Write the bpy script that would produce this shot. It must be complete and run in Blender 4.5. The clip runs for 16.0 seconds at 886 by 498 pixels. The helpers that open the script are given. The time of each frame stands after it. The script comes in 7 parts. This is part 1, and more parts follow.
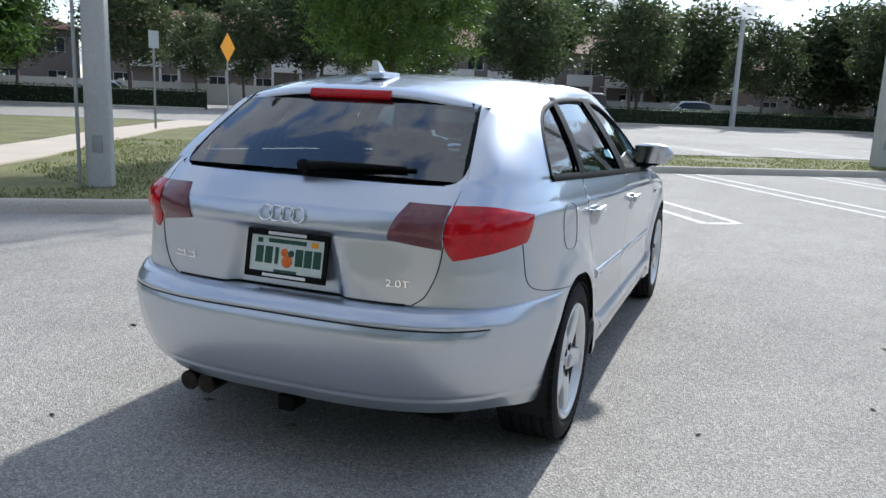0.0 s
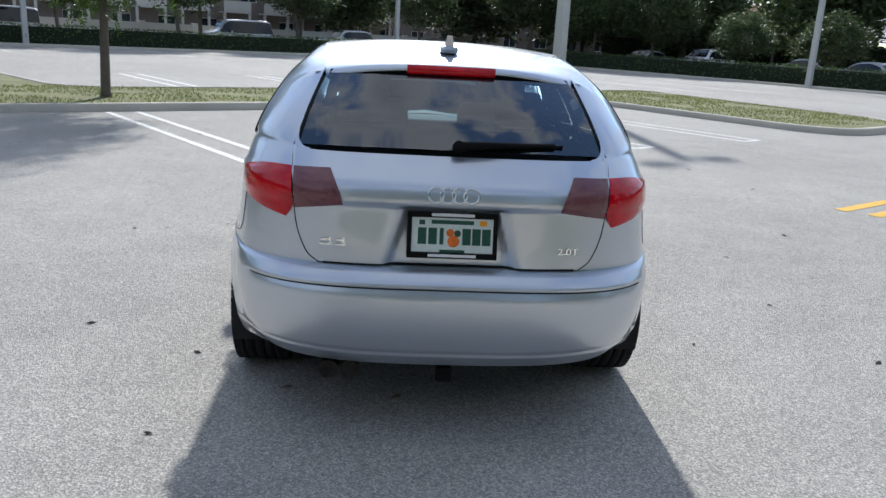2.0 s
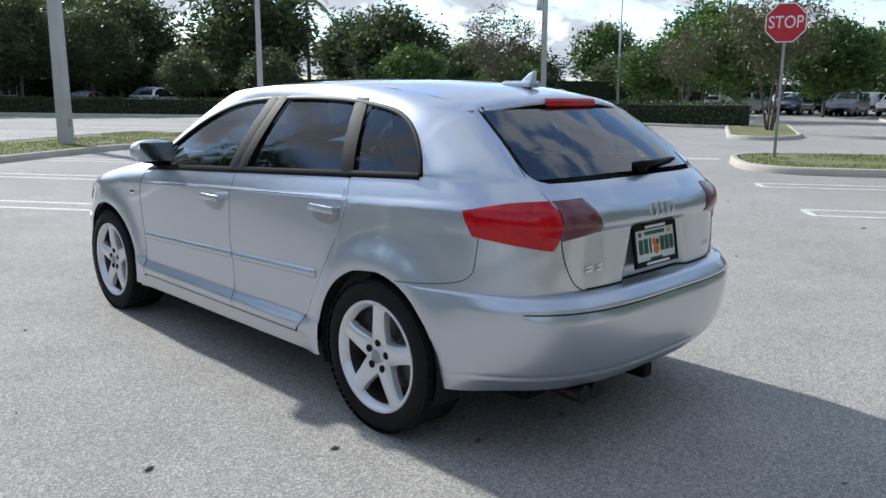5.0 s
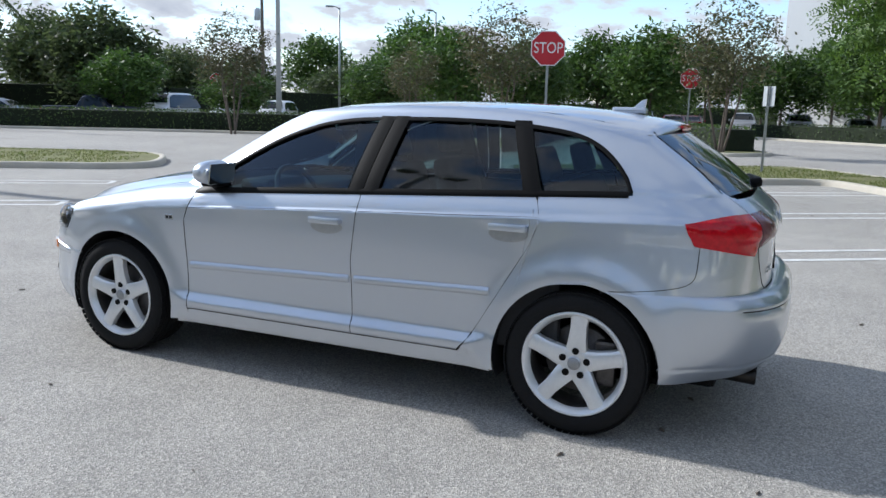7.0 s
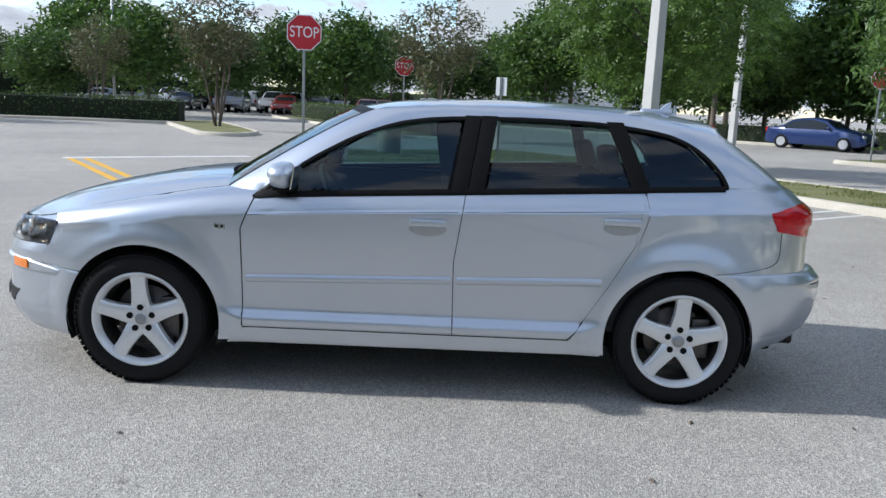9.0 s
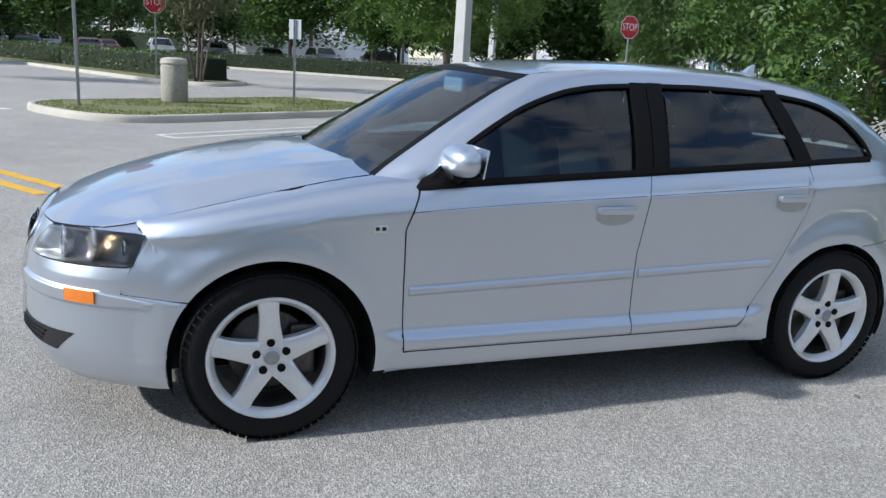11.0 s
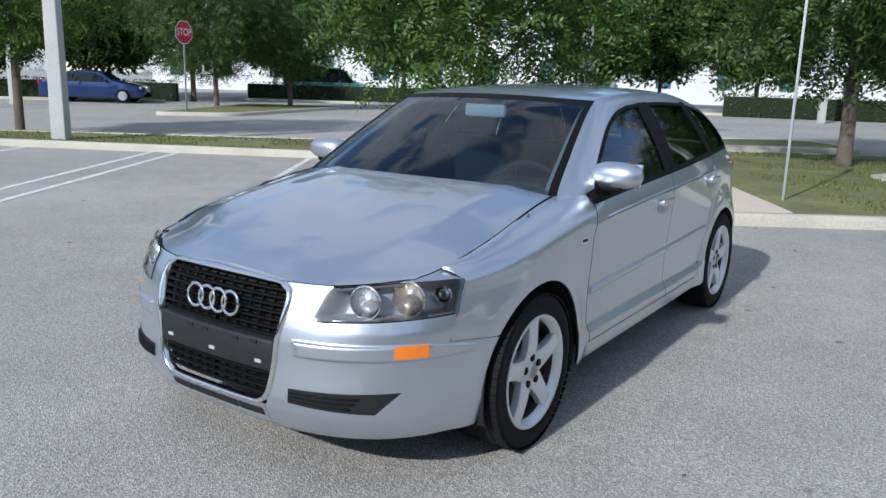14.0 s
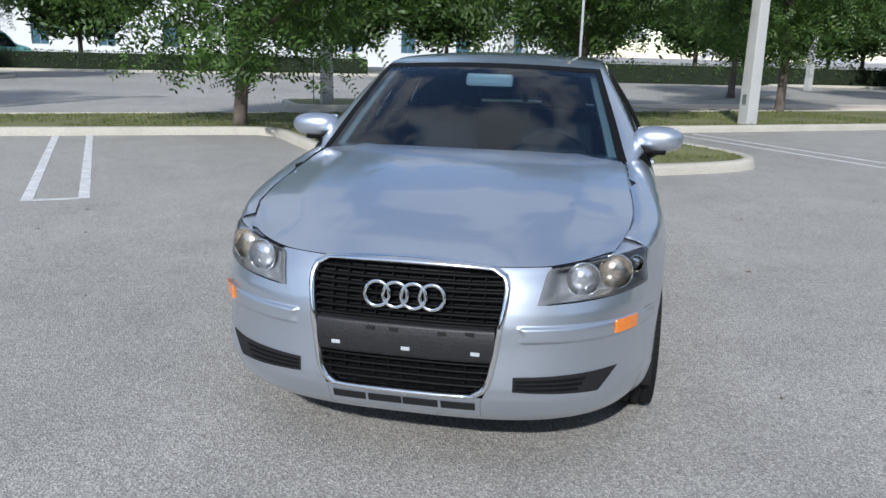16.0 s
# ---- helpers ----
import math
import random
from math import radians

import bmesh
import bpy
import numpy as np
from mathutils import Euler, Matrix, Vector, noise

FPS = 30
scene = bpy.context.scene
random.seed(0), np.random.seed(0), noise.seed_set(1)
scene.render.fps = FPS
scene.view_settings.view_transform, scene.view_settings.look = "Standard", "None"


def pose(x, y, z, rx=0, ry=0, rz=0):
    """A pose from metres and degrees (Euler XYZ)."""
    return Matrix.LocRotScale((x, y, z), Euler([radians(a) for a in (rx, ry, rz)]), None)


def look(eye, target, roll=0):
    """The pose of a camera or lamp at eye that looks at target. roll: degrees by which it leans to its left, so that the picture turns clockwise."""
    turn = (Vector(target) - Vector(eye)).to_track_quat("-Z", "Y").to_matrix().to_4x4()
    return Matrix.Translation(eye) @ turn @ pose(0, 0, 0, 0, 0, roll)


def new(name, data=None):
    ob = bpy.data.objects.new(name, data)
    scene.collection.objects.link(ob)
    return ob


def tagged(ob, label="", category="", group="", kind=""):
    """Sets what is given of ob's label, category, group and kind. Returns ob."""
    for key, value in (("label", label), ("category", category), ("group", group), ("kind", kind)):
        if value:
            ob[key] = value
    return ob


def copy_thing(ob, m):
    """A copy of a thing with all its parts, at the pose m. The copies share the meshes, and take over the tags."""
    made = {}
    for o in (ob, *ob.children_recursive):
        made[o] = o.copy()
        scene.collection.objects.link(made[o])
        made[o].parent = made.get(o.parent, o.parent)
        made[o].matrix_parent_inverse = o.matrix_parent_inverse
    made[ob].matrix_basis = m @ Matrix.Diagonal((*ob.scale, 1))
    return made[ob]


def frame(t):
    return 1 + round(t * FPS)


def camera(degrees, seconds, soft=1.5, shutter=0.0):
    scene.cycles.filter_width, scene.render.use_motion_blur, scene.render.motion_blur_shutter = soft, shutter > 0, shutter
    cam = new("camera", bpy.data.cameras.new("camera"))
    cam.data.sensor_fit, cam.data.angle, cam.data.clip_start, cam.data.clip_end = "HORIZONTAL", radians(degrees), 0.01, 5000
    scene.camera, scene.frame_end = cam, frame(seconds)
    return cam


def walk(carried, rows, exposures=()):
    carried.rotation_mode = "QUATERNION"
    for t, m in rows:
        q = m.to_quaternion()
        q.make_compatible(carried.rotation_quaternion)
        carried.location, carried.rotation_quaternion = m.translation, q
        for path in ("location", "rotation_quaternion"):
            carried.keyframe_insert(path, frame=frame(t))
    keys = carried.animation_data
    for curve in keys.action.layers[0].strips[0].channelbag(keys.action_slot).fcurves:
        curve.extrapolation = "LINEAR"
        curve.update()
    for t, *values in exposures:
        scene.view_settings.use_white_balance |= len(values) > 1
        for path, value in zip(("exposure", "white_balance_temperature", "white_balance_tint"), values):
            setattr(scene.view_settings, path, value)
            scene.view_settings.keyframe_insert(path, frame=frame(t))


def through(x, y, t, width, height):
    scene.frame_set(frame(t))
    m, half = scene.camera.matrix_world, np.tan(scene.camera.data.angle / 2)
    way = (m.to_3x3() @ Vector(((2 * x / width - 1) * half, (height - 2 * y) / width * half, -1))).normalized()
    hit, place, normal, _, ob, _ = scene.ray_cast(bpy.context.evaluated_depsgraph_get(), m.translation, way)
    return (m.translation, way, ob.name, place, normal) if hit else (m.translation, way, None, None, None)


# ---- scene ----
cam = camera(59.2, 16.0)
PATH = [
    (0, (1.443, -4.228, 1.324), (0.725, -2.402, 0.939), 2.4),
    (0.5, (1.059, -4.44, 1.369), (0.486, -2.569, 0.952), 2.9),
    (1, (0.663, -4.649, 1.451), (0.289, -2.74, 0.988), 1.9),
    (1.5, (0.227, -4.657, 1.439), (0.109, -2.724, 0.941), 2.3),
    (2, (-0.214, -4.671, 1.436), (-0.078, -2.744, 0.917), 3.1),
    (2.5, (-0.657, -4.673, 1.406), (-0.297, -2.758, 0.955), 3.5),
    (3, (-1.166, -4.549, 1.341), (-0.513, -2.693, 0.981), 3.7),
    (3.5, (-1.628, -4.425, 1.354), (-0.754, -2.664, 0.986), 2.1),
    (4, (-1.995, -4.168, 1.361), (-0.947, -2.508, 0.977), 1.1),
    (4.2, (-2.16, -4.075, 1.353), (-1.041, -2.463, 0.965), 0.7),
    (6.3, (-3.533, -2.605, 1.347), (-1.854, -1.576, 0.996), 1.8),
    (6.5, (-3.662, -2.447, 1.372), (-1.947, -1.478, 1.026), 1.9),
    (7, (-4.007, -2.055, 1.374), (-2.204, -1.263, 1.023), 1.4),
    (7.5, (-4.219, -1.603, 1.373), (-2.347, -0.995, 1.018), 2.3),
    (8, (-4.4, -1.141, 1.374), (-2.471, -0.745, 1.028), 2.6),
    (8.5, (-4.501, -0.653, 1.367), (-2.543, -0.464, 1.008), 2.5),
    (9, (-4.447, -0.139, 1.393), (-2.481, -0.14, 1.025), 2.5),
    (9.5, (-4.299, 0.344, 1.396), (-2.354, 0.128, 0.981), 2.4),
    (10, (-4.027, 0.783, 1.396), (-2.109, 0.43, 0.95), 2.6),
    (10.2, (-3.914, 0.966, 1.383), (-2.009, 0.56, 0.93), 2.8),
    (12.3, (-3.056, 2.697, 1.425), (-1.513, 1.507, 0.972), 3.5),
    (12.5, (-2.999, 2.876, 1.426), (-1.515, 1.61, 0.985), 3.5),
    (13, (-2.797, 3.299, 1.427), (-1.444, 1.892, 0.989), 2.7),
    (13.5, (-2.542, 3.623, 1.418), (-1.291, 2.117, 1.006), 1.8),
    (14, (-2.188, 3.901, 1.429), (-1.086, 2.286, 1.006), 1.6),
    (14.5, (-1.762, 4.122, 1.431), (-0.822, 2.42, 0.962), 1.0),
    (15, (-1.339, 4.253, 1.44), (-0.584, 2.477, 0.914), 1.8),
    (15.5, (-0.904, 4.4, 1.418), (-0.38, 2.537, 0.913), 3.1),
    (16, (-0.581, 4.503, 1.417), (-0.212, 2.599, 0.927), 1.5),
]
walk(cam, [(t, look(eye, target, roll)) for t, eye, target, roll in PATH],
     exposures=[(0.0, 0.75, 6030, 10), (4.0, 0.68, 6030, 10), (7.0, 0.68, 5950, 10), (10.0, 0.72, 5950, 10), (12.5, 0.56, 5800, 10), (16.0, 0.45, 5850, 10)])

# ---- world, sun, exposure ----
LOT_TURN = 34.5
LOT = pose(0, 0, 0, 0, 0, LOT_TURN)
SUN_UP, SUN_SIDE = 33.0, 1.5      # elevation, and degrees from the car's nose (+y) towards +x

world = bpy.data.worlds.new("world")
scene.world = world
world.use_nodes = True
wn, wl = world.node_tree.nodes, world.node_tree.links
sky = wn.new("ShaderNodeTexSky")
sky.sky_type, sky.sun_disc = "NISHITA", False
sky.sun_elevation, sky.sun_rotation = radians(SUN_UP), radians(SUN_SIDE)
sky.air_density, sky.dust_density, sky.ozone_density = 1.0, 0.25, 1.4
wco = wn.new("ShaderNodeTexCoord")
wsep = wn.new("ShaderNodeSeparateXYZ")
wl.new(wco.outputs["Generated"], wsep.inputs[0])
wz = wn.new("ShaderNodeMath")
wz.operation, wz.inputs[1].default_value = "ADD", 0.34
wl.new(wsep.outputs[2], wz.inputs[0])
wdiv = wn.new("ShaderNodeVectorMath")
wdiv.operation = "DIVIDE"
wcomb = wn.new("ShaderNodeCombineXYZ")
for i in range(3):
    wl.new(wz.outputs[0], wcomb.inputs[i])
wl.new(wco.outputs["Generated"], wdiv.inputs[0])
wl.new(wcomb.outputs[0], wdiv.inputs[1])
wnoise = wn.new("ShaderNodeTexNoise")
wnoise.inputs["Scale"].default_value, wnoise.inputs["Detail"].default_value = 4.4, 10
wnoise.inputs["Roughness"].default_value, wnoise.inputs["Distortion"].default_value = 0.56, 0.25
wl.new(wdiv.outputs[0], wnoise.inputs["Vector"])
wramp = wn.new("ShaderNodeValToRGB")
wramp.color_ramp.elements[0].position, wramp.color_ramp.elements[1].position = 0.46, 0.54
wl.new(wnoise.outputs[0], wramp.inputs[0])
wshade = wn.new("ShaderNodeValToRGB")      # cloud body: bright rims, greyer hearts
wshade.color_ramp.elements[0].position, wshade.color_ramp.elements[0].color = 0.50, (3.65, 3.75, 3.9, 1)
wshade.color_ramp.elements[1].position, wshade.color_ramp.elements[1].color = 0.78, (2.1, 2.25, 2.6, 1)
wl.new(wnoise.outputs[0], wshade.inputs[0])
wmix = wn.new("ShaderNodeMixRGB")
wl.new(wramp.outputs[0], wmix.inputs[0])
wl.new(sky.outputs[0], wmix.inputs[1])
wl.new(wshade.outputs[0], wmix.inputs[2])
wl.new(wmix.outputs[0], wn["Background"].inputs[0])
wn["Background"].inputs[1].default_value = 0.13

sun = new("sun", bpy.data.lights.new("sun", "SUN"))
sun.data.energy, sun.data.angle, sun.data.color = 3.1, radians(1.4), (1.0, 0.95, 0.87)
_ce, _se, _az = math.cos(radians(SUN_UP)), math.sin(radians(SUN_UP)), radians(SUN_SIDE)
sun.matrix_basis = look((0, 0, 40), (-40 * _ce * math.sin(_az), -40 * _ce * math.cos(_az), 40 - 40 * _se))


# ---- materials ----
def mat(name, color, rough=0.6, metal=0.0, var=0.12, scale=3.0, fine=60.0, bump=0.1, coat=0.0, spec=0.5, per=""):
    """A node material: colour that varies at two scales, and a fine relief. per: 'object' or 'island' adds a shade of its own to each."""
    m = bpy.data.materials.new(name)
    m.use_nodes = True
    n, l = m.node_tree.nodes, m.node_tree.links
    b = n["Principled BSDF"]
    b.inputs["Roughness"].default_value, b.inputs["Metallic"].default_value = rough, metal
    b.inputs["Coat Weight"].default_value, b.inputs["Specular IOR Level"].default_value = coat, spec
    b.inputs["Coat Roughness"].default_value = 0.03
    co = n.new("ShaderNodeTexCoord")
    big, small = n.new("ShaderNodeTexNoise"), n.new("ShaderNodeTexNoise")
    big.inputs["Scale"].default_value, big.inputs["Detail"].default_value = scale, 5
    small.inputs["Scale"].default_value, small.inputs["Detail"].default_value = fine, 3
    add = n.new("ShaderNodeMath")
    add.operation = "ADD"
    for t, s in ((big, 0), (small, 1)):
        l.new(co.outputs["Object"], t.inputs["Vector"])
        l.new(t.outputs[0], add.inputs[s])
    value = add.outputs[0]
    if per:
        own = n.new("ShaderNodeObjectInfo" if per == "object" else "ShaderNodeNewGeometry")
        more = n.new("ShaderNodeMath")
        more.operation = "MULTIPLY_ADD"
        l.new(own.outputs["Random" if per == "object" else "Random Per Island"], more.inputs[0])
        more.inputs[1].default_value = 1.0
        l.new(value, more.inputs[2])
        half = n.new("ShaderNodeMath")
        half.operation, half.inputs[1].default_value = "MULTIPLY", 0.667
        l.new(more.outputs[0], half.inputs[0])
        value = half.outputs[0]
    ran = n.new("ShaderNodeMapRange")
    ran.inputs[1].default_value, ran.inputs[2].default_value = 0.6, 1.4
    ran.inputs[3].default_value, ran.inputs[4].default_value = 1 - var, 1 + var
    l.new(value, ran.inputs[0])
    mul = n.new("ShaderNodeVectorMath")
    mul.operation = "SCALE"
    mul.inputs[0].default_value = color
    l.new(ran.outputs[0], mul.inputs["Scale"])
    l.new(mul.outputs[0], b.inputs["Base Color"])
    if bump:
        bp = n.new("ShaderNodeBump")
        bp.inputs["Strength"].default_value, bp.inputs["Distance"].default_value = bump, 0.01
        l.new(small.outputs[0], bp.inputs["Height"])
        l.new(bp.outputs[0], b.inputs["Normal"])
    return m


def leaf_mat(name, color, color2, through=0.35):
    m = bpy.data.materials.new(name)
    m.use_nodes = True
    n, l = m.node_tree.nodes, m.node_tree.links
    b = n["Principled BSDF"]
    b.inputs["Roughness"].default_value = 0.5
    geo, ob = n.new("ShaderNodeNewGeometry"), n.new("ShaderNodeObjectInfo")
    mix = n.new("ShaderNodeMixRGB")
    mix.inputs[1].default_value, mix.inputs[2].default_value = (*color, 1), (*color2, 1)
    l.new(geo.outputs["Random Per Island"], mix.inputs[0])
    ran = n.new("ShaderNodeMapRange")
    ran.inputs[3].default_value, ran.inputs[4].default_value = 0.75, 1.2
    l.new(ob.outputs["Random"], ran.inputs[0])
    mul = n.new("ShaderNodeVectorMath")
    mul.operation = "SCALE"
    l.new(mix.outputs[0], mul.inputs[0])
    l.new(ran.outputs[0], mul.inputs["Scale"])
    l.new(mul.outputs[0], b.inputs["Base Color"])
    tr = n.new("ShaderNodeBsdfTranslucent")
    l.new(mul.outputs[0], tr.inputs[0])
    sh = n.new("ShaderNodeMixShader")
    sh.inputs[0].default_value = through
    l.new(b.outputs[0], sh.inputs[1])
    l.new(tr.outputs[0], sh.inputs[2])
    l.new(sh.outputs[0], n["Material Output"].inputs[0])
    return m


def asphalt_mat():
    """Worn, sun-bleached asphalt: pale stones in a grey binder, with wide stains and dark drips."""
    m = bpy.data.materials.new("worn asphalt")
    m.use_nodes = True
    n, l = m.node_tree.nodes, m.node_tree.links
    b = n["Principled BSDF"]
    b.inputs["Roughness"].default_value = 0.9
    co = n.new("ShaderNodeTexCoord")
    vor = n.new("ShaderNodeTexVoronoi")
    vor.inputs["Scale"].default_value = 150
    l.new(co.outputs["Object"], vor.inputs["Vector"])
    stones = n.new("ShaderNodeSeparateColor")
    l.new(vor.outputs["Color"], stones.inputs[0])
    ramp = n.new("ShaderNodeValToRGB")
    e = ramp.color_ramp.elements
    e[0].position, e[0].color = 0.0, (0.20, 0.192, 0.176, 1)
    e[1].position, e[1].color = 1.0, (0.55, 0.52, 0.468, 1)
    e.new(0.3).color = (0.29, 0.275, 0.25, 1)
    e.new(0.75).color = (0.40, 0.379, 0.342, 1)
    l.new(stones.outputs[0], ramp.inputs[0])
    wide, mid = n.new("ShaderNodeTexNoise"), n.new("ShaderNodeTexNoise")
    wide.inputs["Scale"].default_value, wide.inputs["Detail"].default_value = 0.22, 6
    mid.inputs["Scale"].default_value, mid.inputs["Detail"].default_value = 1.6, 8
    mid.inputs["Roughness"].default_value = 0.7
    add = n.new("ShaderNodeMath")
    for s, t in enumerate((wide, mid)):
        l.new(co.outputs["Object"], t.inputs["Vector"])
        l.new(t.outputs[0], add.inputs[s])
    ran = n.new("ShaderNodeMapRange")
    ran.inputs[1].default_value, ran.inputs[2].default_value = 0.7, 1.3
    ran.inputs[3].default_value, ran.inputs[4].default_value = 0.83, 1.17
    l.new(add.outputs[0], ran.inputs[0])
    spots = n.new("ShaderNodeTexNoise")
    spots.inputs["Scale"].default_value, spots.inputs["Detail"].default_value = 4.5, 4
    l.new(co.outputs["Object"], spots.inputs["Vector"])
    sp = n.new("ShaderNodeMapRange")
    sp.inputs[1].default_value, sp.inputs[2].default_value = 0.70, 0.76
    sp.inputs[3].default_value, sp.inputs[4].default_value = 1.0, 0.72
    l.new(spots.outputs[0], sp.inputs[0])
    both = n.new("ShaderNodeMath")
    both.operation = "MULTIPLY"
    l.new(ran.outputs[0], both.inputs[0])
    l.new(sp.outputs[0], both.inputs[1])
    mul = n.new("ShaderNodeVectorMath")
    mul.operation = "SCALE"
    l.new(ramp.outputs[0], mul.inputs[0])
    l.new(both.outputs[0], mul.inputs["Scale"])
    l.new(mul.outputs[0], b.inputs["Base Color"])
    bp = n.new("ShaderNodeBump")
    bp.inputs["Strength"].default_value, bp.inputs["Distance"].default_value = 0.6, 0.006
    l.new(vor.outputs["Distance"], bp.inputs["Height"])
    l.new(bp.outputs[0], b.inputs["Normal"])
    return m


ASPHALT = asphalt_mat()
CONCRETE = mat("kerb concrete", (0.48, 0.445, 0.375), 0.9, var=0.22, scale=1.5, fine=45, bump=0.35)
WALK = mat("sidewalk concrete", (0.58, 0.50, 0.41), 0.9, var=0.12, scale=1.2, fine=50, bump=0.25)
POLE = mat("pole concrete", (0.46, 0.46, 0.44), 0.85, var=0.14, scale=1.5, fine=40, bump=0.3)
GRASS = mat("grass sod", (0.165, 0.165, 0.065), 0.95, var=0.5, scale=1.3, fine=22, bump=0.9)
BLADE = leaf_mat("grass blades", (0.13, 0.20, 0.035), (0.26, 0.27, 0.09), 0.45)
LINE = mat("white road paint", (0.64, 0.64, 0.62), 0.75, var=0.36, scale=7, fine=70, bump=0.3)
YELLOW = mat("yellow road paint", (0.72, 0.40, 0.03), 0.7, var=0.16, scale=4, fine=90, bump=0.3)
HEDGE = leaf_mat("hedge leaves", (0.03, 0.062, 0.014), (0.10, 0.155, 0.035), 0.35)
# hedge core: the shade between the leaves is put into its near-black colour
HEDGE_SHADE = mat("hedge inner shade", (0.012, 0.02, 0.007), 0.95, var=0.4, fine=15)
BARK = mat("bark", (0.13, 0.105, 0.085), 0.95, var=0.3, scale=5, fine=40, bump=0.8)
LEAF_DARK = leaf_mat("dark leaves", (0.038, 0.064, 0.025), (0.11, 0.145, 0.055), 0.5)
LEAF_GREEN = leaf_mat("green leaves", (0.028, 0.068, 0.012), (0.105, 0.185, 0.034), 0.36)
LEAF_LIGHT = leaf_mat("light leaves", (0.045, 0.10, 0.016), (0.15, 0.25, 0.045), 0.42)
LEAF_DRY = leaf_mat("sparse reddish leaves", (0.045, 0.06, 0.022), (0.13, 0.115, 0.055))
STEEL = mat("galvanised steel", (0.36, 0.38, 0.38), 0.5, 0.75, var=0.15, fine=50)
SIGN_RED = mat("red sign sheeting", (0.50, 0.018, 0.03), 0.4, var=0.05, bump=0)
SIGN_WHITE = mat("white sign sheeting", (0.80, 0.80, 0.80), 0.45, var=0.04, bump=0)
SIGN_YELLOW = mat("amber sign sheeting", (0.85, 0.36, 0.01), 0.45, var=0.05, bump=0)
SIGN_GREY = mat("bare sign back", (0.52, 0.55, 0.57), 0.45, 0.3, var=0.08, bump=0)
BLACK = mat("black plastic", (0.012, 0.012, 0.013), 0.55, var=0.2, fine=120, bump=0.05)
WALL_PALE = mat("pale stucco", (0.60, 0.58, 0.54), 0.9, var=0.1, scale=0.6, fine=20, bump=0.2)
WALL_WHITE = mat("white stucco", (0.70, 0.71, 0.72), 0.85, var=0.05, scale=0.3, fine=14, bump=0.1)
WALL_DARK = mat("brown stucco", (0.20, 0.17, 0.15), 0.9, var=0.12, scale=0.5, fine=14, bump=0.2)
ROOF_TILE = mat("brown roof tile", (0.17, 0.075, 0.05), 0.85, var=0.25, scale=2, fine=12, bump=0.4)
FAR_GLASS = mat("dark window glass", (0.03, 0.04, 0.05), 0.08, var=0.2, bump=0)
BLUE_GLASS = mat("blue curtain glass", (0.10, 0.20, 0.26), 0.08, 0.3, var=0.15, scale=0.4, bump=0)


# ---- builders ----
def mesh_of(name, verts, faces, material=None, smooth=False):
    me = bpy.data.meshes.new(name)
    me.from_pydata([tuple(v) for v in verts], [], [tuple(f) for f in faces])
    me.update()
    if material:
        me.materials.append(material)
    if smooth:
        me.polygons.foreach_set("use_smooth", [True] * len(me.polygons))
    return me


def part(name, bm, material, parent, label="", smooth=False, sharp=None):
    """Links a bmesh (or a mesh) as one object under a thing or a part."""
    if isinstance(bm, bmesh.types.BMesh):
        me = bpy.data.meshes.new(name)
        if smooth:
            for f in bm.faces:
                f.smooth = True
        bm.normal_update()
        if sharp:
            for e in bm.edges:
                if len(e.link_faces) == 2 and e.calc_face_angle(0) > radians(sharp):
                    e.smooth = False
        bm.to_mesh(me)
        bm.free()
    else:
        me = bm
    if material and not me.materials:
        me.materials.append(material)
    ob = new(name, me)
    if parent:
        ob.parent = parent
    if label:
        tagged(ob, label)
    return ob


def empty(name, m, label, category, group=""):
    ob = new(name)
    ob.empty_display_size = 0.2
    ob.matrix_basis = m
    return tagged(ob, label, category, group)


def lot(u, v, z=0.0, turn=0.0):
    return LOT @ pose(u, v, z, 0, 0, turn)


def box(bm, size, at=(0, 0, 0), bevel=0.0, taper=1.0, m=None):
    """A box on its base centre `at`, its top tapered, its edges bevelled."""
    got = bmesh.ops.create_cube(bm, size=1.0)["verts"]
    for v in got:
        k = taper if v.co.z > 0 else 1.0
        v.co = Vector((v.co.x * size[0] * k, v.co.y * size[1] * k, (v.co.z + 0.5) * size[2]))
        v.co += Vector(at)
    if bevel:
        edges = list({e for v in got for e in v.link_edges})
        got = bmesh.ops.bevel(bm, geom=edges, offset=bevel, segments=2, profile=0.6, affect="EDGES")["verts"]
    if m is not None:
        bmesh.ops.transform(bm, matrix=m, verts=list({v for v in got if v.is_valid}))
    return bm


def tube(bm, pts, radii, sides=8, cap=True):
    """A round bar along points, with a radius at each."""
    rings = []
    for i, p in enumerate(pts):
        p = Vector(p)
        d = (Vector(pts[min(i + 1, len(pts) - 1)]) - Vector(pts[max(i - 1, 0)])).normalized()
        a = d.orthogonal().normalized() if abs(d.z) < 0.99 else Vector((1, 0, 0))
        if abs(d.z) < 0.99:
            a = Vector((0, 0, 1)).cross(d).normalized()
        c = d.cross(a)
        rings.append([bm.verts.new(p + radii[i] * (math.cos(2 * math.pi * k / sides) * a + math.sin(2 * math.pi * k / sides) * c)) for k in range(sides)])
    for r, s in zip(rings, rings[1:]):
        for k in range(sides):
            bm.faces.new((r[k], r[(k + 1) % sides], s[(k + 1) % sides], s[k]))
    if cap:
        bm.faces.new(rings[0][::-1])
        bm.faces.new(rings[-1])
    return bm


